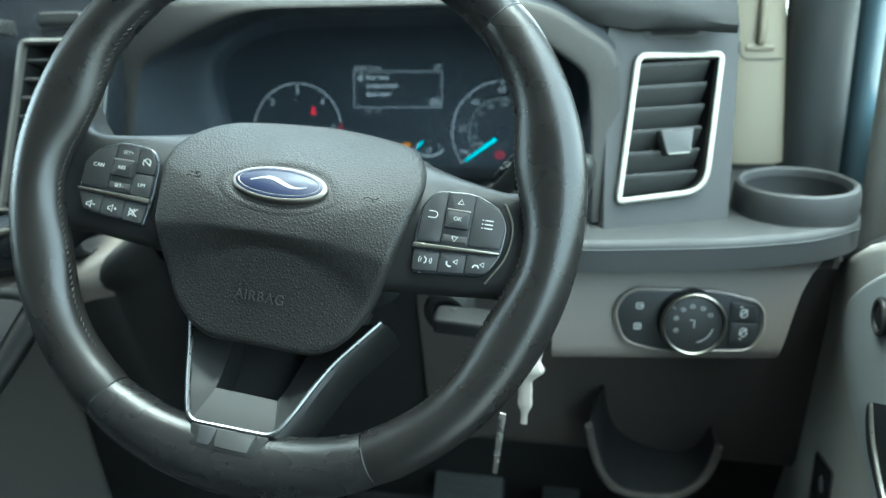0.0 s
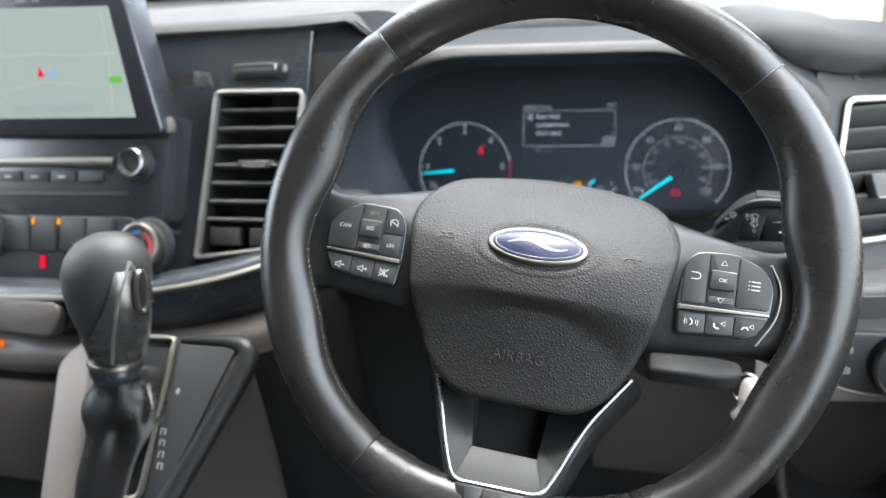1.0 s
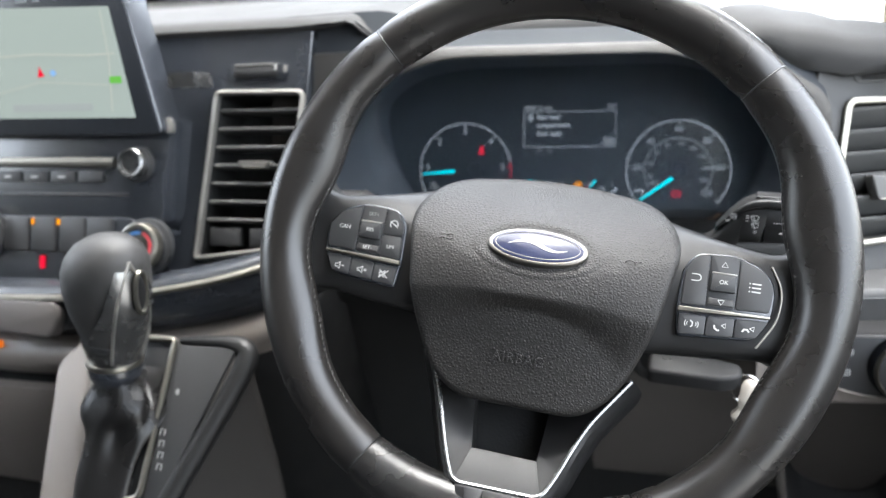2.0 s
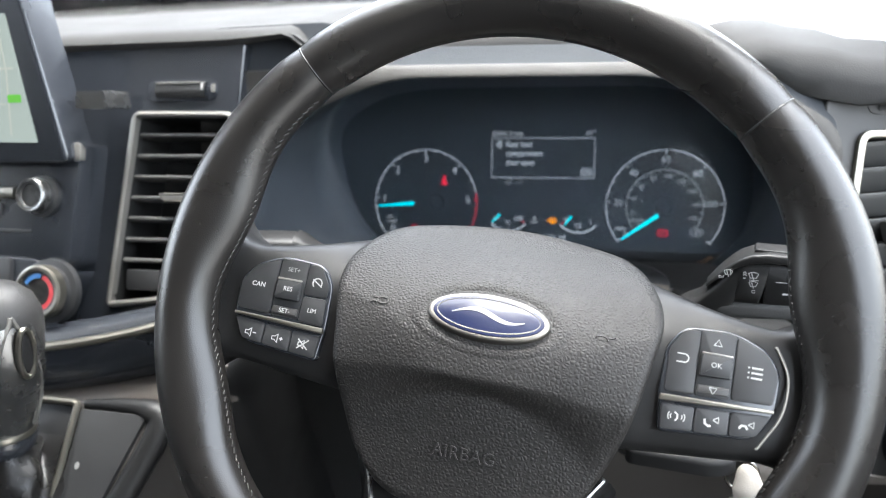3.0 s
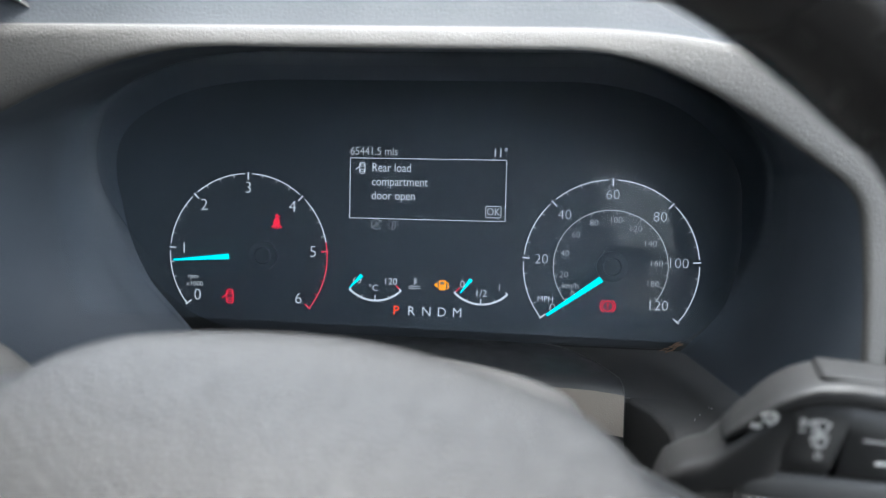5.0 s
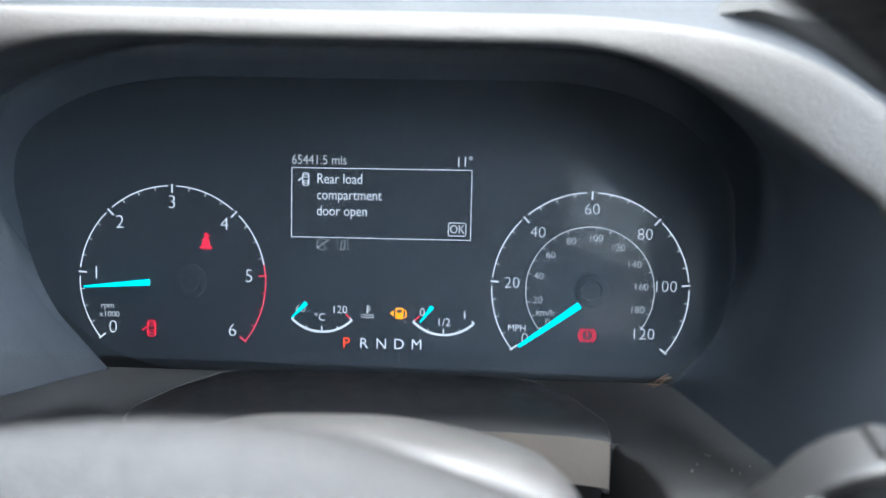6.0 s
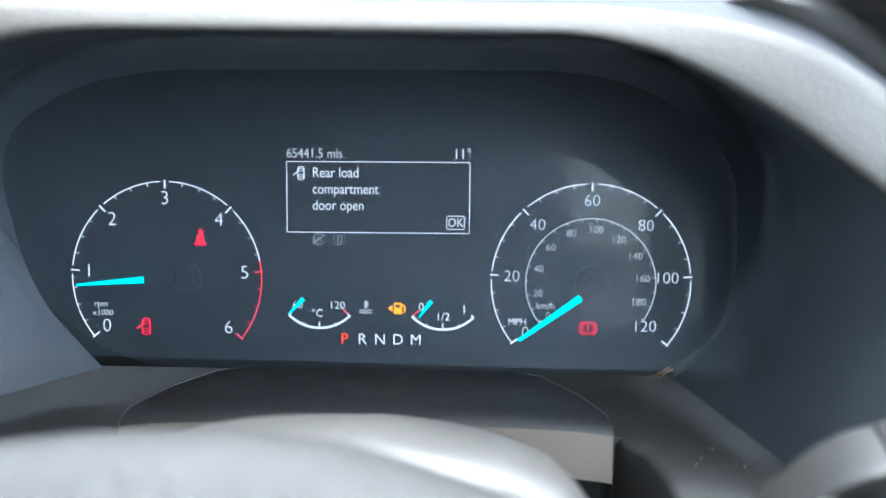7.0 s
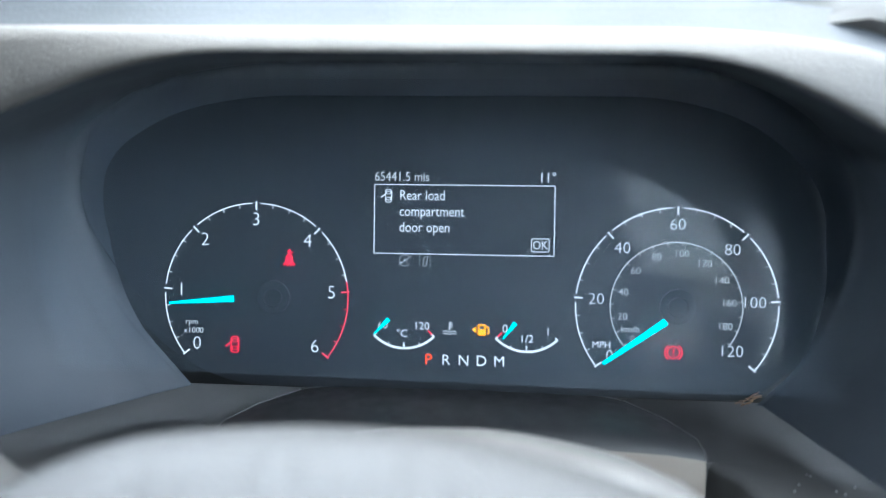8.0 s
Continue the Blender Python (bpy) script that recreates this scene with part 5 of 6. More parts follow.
# ---- air vents ----
def air_vent(name, label, m, shape, radii, blades, bar, tab, light):
    v = thing(name, label, "air vent", m, group="dashboard air vents")
    o = rounded(shape, radii, 6)
    bm = bmesh.new()
    loops = [[(x, y, 0.000) for x, y in inset(o, -bar * 0.5)], [(x, y, 0.0026) for x, y in inset(o, -bar * 0.42)], [(x, y, 0.0036) for x, y in inset(o, bar * 0.1)], [(x, y, 0.0026) for x, y in inset(o, bar * 0.5)], [(x, y, -0.004) for x, y in inset(o, bar * 0.6)]]
    rings(bm, loops)
    part("trim", bm, SILVER if light else CHROME, v, "satin chrome surround", angle=50)
    bm = bmesh.new()
    q = inset(o, bar * 0.6)
    rings(bm, [[(x, y, -0.003) for x, y in q], [(x, y, -0.045) for x, y in q]], cap_last=True)
    part("duct", bm, DARK, v, "black vent duct")
    lo, hi = shape[0][1], shape[3][1]
    tilt = radians(4 if light else 46)
    for k in range(blades):
        y = lo + (hi - lo) * (0.235 + 0.109 * k if light else (k + 0.75) / (blades + 0.5))
        t = (y - lo) / (hi - lo)
        xl = shape[0][0] * (1 - t) + shape[3][0] * t + bar
        xr = shape[1][0] * (1 - t) + shape[2][0] * t - bar
        half = 0.0019 if light else 0.0013
        pr = rounded([(-0.011, -0.0010), (0.008, -half), (0.011, -half * 0.4), (0.011, half * 0.4), (0.008, half), (-0.011, 0.0010)], 0.0006, 2)
        bm = bmesh.new()
        rings(bm, [[(x, a_ * math.sin(tilt) + b_ * math.cos(tilt) + y, a_ * math.cos(tilt) - b_ * math.sin(tilt) - 0.013) for a_, b_ in pr] for x in (xl, xl * 0.5 + xr * 0.5, xr)], cap_first=True, cap_last=True)
        part("blade", bm, DASH_GREY, v)
    tx, ty, tw, th = tab
    bm = slab(rounded([(tx - tw * 0.36, ty - th * 0.5), (tx + tw * 0.36, ty - th * 0.5), (tx + tw * 0.5, ty + th * 0.5), (tx - tw * 0.5, ty + th * 0.5)], 0.002, 4), -0.008, 0.003, 0.0015, 3)
    part("slider", bm, DASH_GREY if not light else SILVER, v, "moulded slider tab")
    bm = bmesh.new()
    tube([(tx - tw * 0.30, ty - th * 0.46, 0.003), (tx + tw * 0.30, ty - th * 0.46, 0.003)], 0.0007, 6, False, bm)
    part("slider_edge", bm, CHROME, v, "thin chrome edge")
    return v


air_vent("air_vent", "tall driver's air vent with satin chrome surround", VENT_R, VENT_R_SHAPE, VENT_R_R, 6, 0.0052, (0.004, -0.012, 0.028, 0.020), 0)
cv = air_vent("air_vent", "tall centre air vent with satin chrome surround", VENT_L, VENT_L_SHAPE, VENT_L_R, 7, 0.0044, (0.000, 0.0110, 0.032, 0.0065), 1)
for x in (-0.030, 0.010):
    part("vent_button", slab(rounded(box_outline(0.030, 0.016, x, -0.054), 0.002, 3), -0.012, -0.002, 0.001), BUTTON, cv, "small black button")


def thumbwheel(name, label, m, width):
    t = thing(name, label, "thumbwheel", m, group="vent thumbwheels")
    part("housing", slab(rounded(box_outline(width, 0.017), 0.008, 6), -0.006, 0.0002 if width > 0.055 else 0.0012, 0.0006), GLOSS_BLACK if width > 0.055 else DASH, t)
    bm, loops = bmesh.new(), []
    for k in range(25):
        q = math.pi * k / 24
        loops.append([(x, 0.0062 * math.cos(q), 0.0036 * math.sin(q) + 0.0004 * (k % 2)) for x in (-width * 0.36, -width * 0.30, width * 0.30, width * 0.36)])
    rings(bm, loops, closed=False)
    part("roller", bm, BUTTON, t, "ribbed roller")
    part("marker", slab(box_outline(0.0016, 0.0050, width * 0.32, 0.002), 0.002, 0.0042, 0.0003), PRINT, t, "white position mark")
    if width > 0.055:
        part("marker", slab(box_outline(0.0030, 0.0060, width * 0.455, 0.001), 0.0004, 0.0020, 0.0004), SILVER, t, "bright end mark")
        bm = bmesh.new()
        tube([(-width * 0.34, 0.0048, 0.0036), (width * 0.28, 0.0048, 0.0036)], 0.0007, 6, False, bm)
        part("roller_edge", bm, SILVER, t, "thin silver edge")
    return t


thumbwheel("vent_thumbwheel", "black ribbed thumbwheel above the outer vent", VENT_R @ pose(0.008, 0.078, -0.002), 0.052)
thumbwheel("vent_thumbwheel", "black ribbed thumbwheel above the centre vent", VENT_L @ pose(0.0, 0.094, -0.002), 0.060)


# ---- driver's side ----
def light_switch():
    m = pose(0.2715, 0.5608, 0.7665, 80, 0, 7)
    s = thing("headlamp_switch", "black headlamp switch panel with chrome-ringed knob", "light switch", m)
    plate = rounded([(-0.050, -0.016), (-0.02, -0.0245), (0.050, -0.0230), (0.058, -0.006), (0.056, 0.014), (0.020, 0.0240), (-0.045, 0.0255), (-0.0575, 0.010)], [0.01, 0.03, 0.012, 0.01, 0.012, 0.03, 0.012, 0.01], 6)
    bm, loops = bmesh.new(), []
    for d, z in ((-0.0030, -0.002), (-0.0028, 0.0006), (-0.001, 0.0014), (0.0008, -0.0006)):
        loops.append([(x, y, z) for x, y in inset(plate, d)])
    rings(bm, loops)
    part("bezel", bm, TAUPE, s, "taupe rim round the panel")
    part("plate", slab(plate, -0.010, 0.0002, 0.0008), BUTTON, s, "black switch plate")
    bm = lathe([(0.0265, -0.002), (0.0265, 0.004), (0.0255, 0.010), (0.0245, 0.0125), (0.0232, 0.0130), (0.0225, 0.0110), (0.0220, 0.0100)], 56)
    knob = part("knob", bm, GLOSS_BLACK, s, "black rotary knob", pose(0.002, 0.001, 0.0))
    part("knob_ring", lathe([(0.0255, 0.0100), (0.0250, 0.0128), (0.0238, 0.0138), (0.0228, 0.0130), (0.0226, 0.0105)], 56), CHROME, knob, "satin chrome ring")
    bm = lathe([(0.0222, 0.006), (0.0222, 0.0108), (0.0215, 0.0112)], 48)
    part("knob_face", bm, BUTTON, knob)
    bm = bmesh.new()
    for a in (200, 160, 125, 95, 62, 30):
        x, y = 0.0145 * math.cos(radians(a)), 0.0145 * math.sin(radians(a))
        o = ellipse(0.0016, 0.0013, 10, x, y)
        stroke(bm, o + [o[0]], 0.0008, 0.0112)
    stroke(bm, arc(0, 0, 0.0150, -80, -15, 10), 0.0011, 0.0112)
    stroke(bm, [(0.0, -0.003), (0.0005, 0.003), (-0.003, 0.0035)], 0.0012, 0.0112)
    stroke(bm, [(-0.0145, 0.0125), (-0.0175, 0.0155)], 0.0009, 0.0112)
    part("knob_symbols", bm, PRINT_DIM, knob, "white printed lamp symbols")
    for x, y in ((-0.038, 0.013), (-0.0395, -0.004)):
        bm = bmesh.new()
        o = rounded(box_outline(0.005, 0.0045, x, y), 0.001, 2)
        stroke(bm, o + [o[0]], 0.0009, 0.0003)
        stroke(bm, [(x - 0.001, y), (x + 0.0015, y)], 0.0012, 0.0003)
        part("lamp_symbol", bm, PRINT, s)
    part("dimmer_switch", slab(rounded([(0.0315, -0.019), (0.0515, -0.0175), (0.0535, -0.0012), (0.0325, -0.0012)], 0.003, 4), -0.003, 0.0018, 0.0008), BUTTON, s, "black rocker half")
    part("dimmer_switch", slab(rounded([(0.0325, 0.0), (0.0535, 0.0), (0.0515, 0.0130), (0.0320, 0.0165)], 0.003, 4), -0.003, 0.0018, 0.0008), BUTTON, s, "black rocker half")
    for y, up in ((0.0070, 1), (-0.0085, -1)):
        bm = bmesh.new()
        o = ellipse(0.0026, 0.0034, 14, 0.0425, y)
        stroke(bm, o + [o[0]], 0.0009, 0.0019)
        stroke(bm, [(0.0395, y - 0.002), (0.0455, y + 0.003)], 0.0012, 0.0019)
        stroke(bm, [(0.0395, y + 0.0055 * up), (0.0415, y + 0.0055 * up)], 0.0009, 0.0019)
        part("dimmer_symbol", bm, PRINT, s)
    return s


light_switch()


def cup_holder():
    c = thing("cup_holder", "round black cup holder set in the ledge", "cup holder", pose(0.356, 0.634, 0.840))
    part("ring", lathe([(0.0480, -0.004), (0.0485, 0.008), (0.0480, 0.018), (0.0465, 0.0225), (0.0440, 0.0240), (0.0415, 0.0225), (0.0405, 0.018), (0.0405, 0.0165)], 64, False), DASH, c, "raised black rim")
    part("well", lathe([(0.0415, 0.017), (0.0400, 0.0168), (0.0392, 0.004), (0.0380, 0.0015), (0.0010, 0.0015)], 56, False), DARK, c, "deep black well")
    return c


cup_holder()


def ignition_key():
    k = thing("ignition_key", "ignition key in the column with black head", "key", pose(0.112, 0.500, 0.786, 0, 1, -4))
    part("lock_barrel", lathe([(0.019, -0.01), (0.019, 0.012), (0.016, 0.015), (0.012, 0.015), (0.011, 0.010)], 32), DARK, k, "black lock barrel", pose(-0.030, 0.030, -0.004, 90, 0, 0))
    head = part("key_head", slab(rounded([(-0.034, -0.011), (0.020, -0.012), (0.034, -0.006), (0.034, 0.008), (0.018, 0.012), (-0.034, 0.011)], 0.006, 5), -0.006, 0.006, 0.0035, 4), KEYHEAD, k, "black plastic key head", pose(0, 0, 0, 10, 0, 0))
    for x, y in ((-0.020, 0.005), (0.006, 0.006)):
        part("key_button", slab(ellipse(0.0034, 0.0020, 14, x, y), 0.005, 0.0064, 0.0004), SPOKE, head)
    bm = bmesh.new()
    tube([(0.038 + 0.010 * math.cos(t), 0.0, -0.010 + 0.012 * math.sin(t)) for t in [2 * math.pi * q / 26 for q in range(26)]], 0.0011, 7, True, bm, up=(0, 1, 0))
    part("split_ring", bm, METAL, k, "steel split ring")
    home = pose(0.112, 0.500, 0.786, 0, 1, -4).inverted()
    path = smooth_line([home @ Vector(p) for p in ((0.1500, 0.490, 0.788), (0.1525, 0.488, 0.772), (0.1512, 0.488, 0.756), (0.1492, 0.489, 0.738), (0.1488, 0.489, 0.722), (0.1478, 0.489, 0.706))], 7)
    bm, r = bmesh.new(), []
    for i in range(len(path)):
        f = i / (len(path) - 1)
        r.append((0.0024 + 0.0066 * math.sin(math.pi * min(1, f * 1.9)) * (1 if f < 0.5 else 0) + 0.0042 * math.sin(math.pi * f)) * (0.9 + 0.16 * math.sin(i * 0.55) + 0.10 * math.sin(i * 0.93 + 1)))
    tube(path, r, 9, False, bm, flat=0.5, up=(0, 1, 0))
    part("key_tag", bm, TAG, k, "crumpled whitish tag")
    bm = slab(rounded([(-0.0020, -0.058), (0.0020, -0.058), (0.0028, 0.0), (-0.0028, 0.0)], 0.0012, 3), -0.001, 0.001, 0.0004)
    part("spare_blade", bm, METAL, k, "flat steel key blade", home @ pose(0.1315, 0.489, 0.714, 90, 7, 0))
    return k


ignition_key()


def storage_pocket():
    p = thing("storage_pocket", "dark moulded storage pocket with worn grey rim", "storage pocket")
    rim = smooth_line([(0.197, 0.576, 0.650), (0.201, 0.580, 0.625), (0.210, 0.584, 0.594), (0.226, 0.588, 0.573), (0.252, 0.595, 0.563), (0.282, 0.604, 0.561), (0.302, 0.612, 0.572), (0.312, 0.618, 0.589), (0.317, 0.622, 0.608)], 6)
    bm = bmesh.new()
    tube(rim, 0.0040, 10, False, bm)
    part("rim", bm, KNEE, p, "brown-grey rolled rim")
    rows = []
    c = Vector((0.252, 0.650, 0.655))
    for s, d in ((1.0, 0.0), (0.97, 0.02), (0.92, 0.05), (0.80, 0.07), (0.5, 0.075), (0.05, 0.078)):
        rows.append([tuple(Vector((c.x + (q.x - c.x) * s, q.y + d, c.z + (q.z - c.z) * s))) for q in rim])
    part("bowl", sheet(rows, 0.003), DARK, p, "dark moulded bowl")
    return p


storage_pocket()


def pedal(name, label, x, w, h, y, z):
    p = thing(name, label, "pedal", pose(x, y, z, 55, 0, 0))
    part("pad", slab(rounded(box_outline(w, h), 0.012, 5), -0.010, 0.004, 0.003, 3), RUBBER, p, "ribbed rubber pad")
    bm = bmesh.new()
    for k in range(4):
        tube([(-w * 0.38, -h * 0.3 + h * 0.2 * k, 0.004), (w * 0.38, -h * 0.3 + h * 0.2 * k, 0.004)], 0.002, 6, False, bm)
    part("ribs", bm, RUBBER, p)
    bm = bmesh.new()
    tube(smooth_line([(0, 0, -0.008), (0, 0.05, -0.03), (0, 0.14, -0.035), (0, 0.26, 0.0)], 5), 0.008, 8, False, bm)
    part("arm", bm, DARK, p, "dark steel arm")
    return p


pedal("brake_pedal", "wide black rubber brake pedal in the footwell", 0.055, 0.085, 0.055, 0.72, 0.44)
pedal("accelerator_pedal", "narrow black accelerator pedal in the footwell", 0.165, 0.045, 0.11, 0.74, 0.42)


# ---- door and pillar ----
def door():
    d = thing("driver_door", "grey-green driver's door card with grey armrest moulding", "door", kind="")
    edge = [(0.86, 0.50), (0.842, 0.55), (0.823, 0.589), (0.79, 0.640), (0.757, 0.688), (0.735, 0.716), (0.719, 0.733), (0.70, 0.742), (0.68, 0.747), (0.628, 0.757), (0.548, 0.769), (0.45, 0.776), (0.30, 0.78)]
    rows = []
    for z, y in edge:
        rows.append([(0.400 + dx, yy, z) for yy, dx in ((y, 0.014), (y - 0.002, 0.005), (y - 0.007, 0.001), (y - 0.015, 0), (y - 0.05, -0.001), (y * 0.5 + 0.15, -0.002), (0.25, 0.0), (0.12, 0.004))])
    part("door_card", sheet(rows, -0.004), DOOR, d, "grey-green moulded card", angle=50)
    bm = bmesh.new()
    tube(smooth_line([(0.410, y + 0.006, z) for z, y in edge[1:]], 3), 0.006, 8, False, bm)
    part("edge_seal", bm, RUBBER, d, "black rubber edge seal")
    side = pose(0.388, 0, 0, 90, 0, -90)
    grip = part("door_grip", slab(rounded([(-0.578, 0.784), (-0.573, 0.757), (-0.546, 0.728), (-0.514, 0.709), (-0.464, 0.688), (-0.30, 0.62), (-0.18, 0.62), (-0.18, 0.868), (-0.46, 0.864), (-0.509, 0.840), (-0.552, 0.809)], [0.012, 0.02, 0.02, 0.02, 0.02, 0.02, 0.02, 0.02, 0.02, 0.02, 0.02], 5), -0.014, 0.0, 0.006, 5), ARMREST, d, "raised grey armrest moulding", side, angle=60)
    part("pull_recess", slab(rounded([(-0.500, 0.742), (-0.485, 0.716), (-0.40, 0.672), (-0.25, 0.66), (-0.25, 0.745), (-0.44, 0.775)], 0.012, 5), -0.002, 0.0012, 0.0006), DARK, grip, "dark pull handle recess")
    bm = bmesh.new()
    tube(smooth_line([(-0.488, 0.748, 0.001), (-0.470, 0.728, 0.002), (-0.430, 0.704, 0.002), (-0.36, 0.688, 0.002)], 5), 0.0022, 8, False, bm)
    part("pull_edge", bm, SILVER, grip, "silver edge of the pull handle")
    bm = bmesh.new()
    tube([(0.386 + 0.0006 * math.cos(t), 0.500 + 0.0115 * math.cos(t), 0.808 + 0.0115 * math.sin(t)) for t in [2 * math.pi * k / 30 for k in range(30)]], 0.0022, 8, True, bm, up=(1, 0, 0))
    handle = part("door_handle", bm, PLATE, d, "silver ring round the door release")
    part("release_cup", slab(ellipse(0.0098, 0.0098, 24), -0.004, 0.001, 0.001), DARK, handle, "black recess", pose(0.3872, 0.500, 0.808, 90, 0, -90))
    flat = pose(0.3985, 0, 0, 90, 0, -90)
    sw = part("switch_recess", slab(rounded([(-0.632, 0.662), (-0.560, 0.632), (-0.520, 0.585), (-0.50, 0.50), (-0.60, 0.50), (-0.628, 0.56)], 0.008, 5), -0.004, 0.0008, 0.0005), DARK, d, "dark recess for the switch", flat)
    key_shape = rounded([(-0.600, 0.628), (-0.553, 0.640), (-0.546, 0.555), (-0.596, 0.538)], 0.006, 5)
    key = part("seat_switch", slab(key_shape, 0.000, 0.005, 0.0015), BUTTON, sw, "black switch with chrome edge")
    bm = bmesh.new()
    tube([(x, y, 0.0046) for x, y in key_shape], 0.0009, 6, True, bm)
    part("switch_edge", bm, CHROME, key)
    part("switch_symbol", slab(ellipse(0.006, 0.008, 16, -0.574, 0.612), 0.0051, 0.0054, 0.0001, 1), PRINT_DIM, key)
    part("switch_symbol", block(bmesh.new(), -0.580, -0.568, 0.583, 0.587, 0.0051, 0.0054), PRINT_DIM, key)
    return d


door()


def pillar():
    p = thing("pillar_trim", "cream windscreen pillar trim with grab handle slot", "pillar trim", kind="structure")
    rows = []
    for z, x0, x1, y in ((0.845, 0.300, 0.3725, 0.765), (0.856, 0.300, 0.3718, 0.764), (0.90, 0.298, 0.3675, 0.762), (0.95, 0.294, 0.3625, 0.760), (1.00, 0.290, 0.3565, 0.757), (1.06, 0.285, 0.352, 0.748), (1.2, 0.27, 0.338, 0.70), (1.4, 0.25, 0.318, 0.61), (1.62, 0.23, 0.30, 0.48)):
        rows.append([(x0 + (x1 - x0) * s, y + dy, z) for s, dy in ((0, 0.03), (0.06, 0.006), (0.15, 0.0), (0.5, -0.002), (0.88, 0.0), (0.96, 0.004), (1.0, 0.02))])
    part("trim_panel", sheet(rows, 0.004), CREAM, p, "cream moulded trim", angle=60)
    m = pose(0.3385, 0.7555, 0.960, 88, 0, 2)
    bm = bmesh.new()
    stroke(bm, [(0.022, -0.014), (-0.008, -0.014)] + arc(-0.008, -0.004, 0.010, 270, 180, 6) + [(-0.0185, 0.10)], 0.0012, 0.0, 0.0012)
    part("cover_seam", bm, RUBBER, p, "dark joint line", m)
    # flat charcoal strip on the trim paints the shade behind the handle
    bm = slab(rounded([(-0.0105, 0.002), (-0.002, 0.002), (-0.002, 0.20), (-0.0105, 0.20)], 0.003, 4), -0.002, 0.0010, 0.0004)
    part("handle_slot_shade", bm, DASH_GREY, p, "flat dark strip painted as the shaded grab handle slot", m)
    bm = bmesh.new()
    tube(smooth_line([(0.0, 0.001, 0.0), (0.0, 0.010, 0.006), (-0.001, 0.06, 0.008), (-0.002, 0.20, 0.008)], 6), 0.0042, 9, False, bm)
    part("grab_handle", bm, CREAM, p, "cream grab handle", m)
    bm = bmesh.new()
    tube([(-0.012, -0.003, 0.0006), (0.012, -0.003, 0.0006)], 0.0035, 8, False, bm)
    part("handle_foot", bm, CREAM, p, "", m)
    return p


pillar()


def upright(name, label, category, mat, base, top, r, flat=1.0):
    bm = bmesh.new()
    a, b = Vector(base), Vector(top)
    tube([a.lerp(b, k / 8) for k in range(9)], r, 14, False, bm, flat=flat, up=(0, 1, 0))
    return mesh_thing(name, bm, mat, label, category, kind="structure")


upright("pillar_seal", "black rubber door seal beside the pillar trim", "door seal", RUBBER, (0.403, 0.790, 0.78), (0.352, 0.690, 1.62), 0.0300)
upright("door_jamb", "blue painted door jamb", "door jamb", BLUE, (0.448, 0.800, 0.76), (0.405, 0.720, 1.62), 0.0150)
upright("door_frame", "grey-green door window frame edge", "door frame", DOOR, (0.462, 0.730, 0.76), (0.415, 0.640, 1.62), 0.022)


# ---- centre stack ----
STACK = pose(-0.44, 0.5335, 0.941, 69, 0, 0)
SCREEN = pose(-0.43, 0.544, 1.03, 80, 0, 0)


def touchscreen():
    t = thing("touchscreen", "black-framed touchscreen showing a pale road map", "touchscreen", SCREEN)
    body = rounded([(-0.135, -0.066), (0.100, -0.066), (0.070, 0.066), (-0.135, 0.066)], [0.006, 0.008, 0.008, 0.006], 5)
    part("housing", slab(body, -0.030, 0.0, 0.003, 3), GLOSS_BLACK, t, "gloss black housing")
    disp = [(-0.105, -0.0490), (0.0745, -0.0505), (0.0580, 0.0430), (-0.105, 0.0480)]
    bm = bmesh.new()
    slab(rounded(disp, 0.001, 2), 0.0, 0.0006, 0.0001, 1, bm)
    scr = part("map_display", bm, GLOW_MAP, t, "pale green-grey road map")
    for road, wide in (([(-0.10, 0.004), (-0.02, 0.006), (0.03, 0.0035), (0.060, 0.004)], 0.0016), ([(0.052, -0.045), (0.054, 0.0), (0.050, 0.040)], 0.0012), ([(-0.08, -0.03), (-0.02, -0.018), (0.05, -0.022)], 0.0010)):
        bm = bmesh.new()
        stroke(bm, road, wide, 0.0008)
        part("map_road", bm, GLOW_ROAD, scr)
    bm = slab(rounded(box_outline(0.012, 0.006, 0.0585, -0.018), 0.001, 2), 0.0008, 0.0011, 0.0001, 1)
    part("map_label", bm, GLOW_GREEN, scr, "green road label")
    bm = slab([(-0.0215, -0.014), (-0.0145, -0.013), (-0.019, -0.0045)], 0.0008, 0.0011, 0.0001, 1)
    part("position_arrow", bm, GLOW_RED, scr, "red position arrow")
    part("map_pin", slab(ellipse(0.0030, 0.0026, 14, -0.005, -0.0105), 0.0008, 0.0011, 0.0001, 1), GLOW_BLUE, scr, "small blue marker")
    part("scale_bar", slab(rounded(box_outline(0.085, 0.0065, -0.010, -0.0405), 0.001, 2), 0.0008, 0.0011, 0.0001, 1), GLOW_GREY, scr, "grey status bar")
    bm = bmesh.new()
    for x, wd in ((-0.03, 0.012), (-0.014, 0.008), (0.006, 0.004)):
        block(bm, x - wd / 2, x + wd / 2, 0.0500, 0.0535, 0.0002, 0.0005)
    part("status_marks", bm, GLOW_FAINT, t)
    bm = bmesh.new()
    rings(bm, [[(x, y, z) for x, y in rounded([(0.100, -0.026), (0.128, -0.026), (0.126, -0.013), (0.102, -0.013)], 0.002, 3)] for z in (-0.040, -0.012)], cap_first=True, cap_last=True)
    part("side_bracket", bm, GUNMETAL, t, "bright silver side bracket")
    return t


touchscreen()


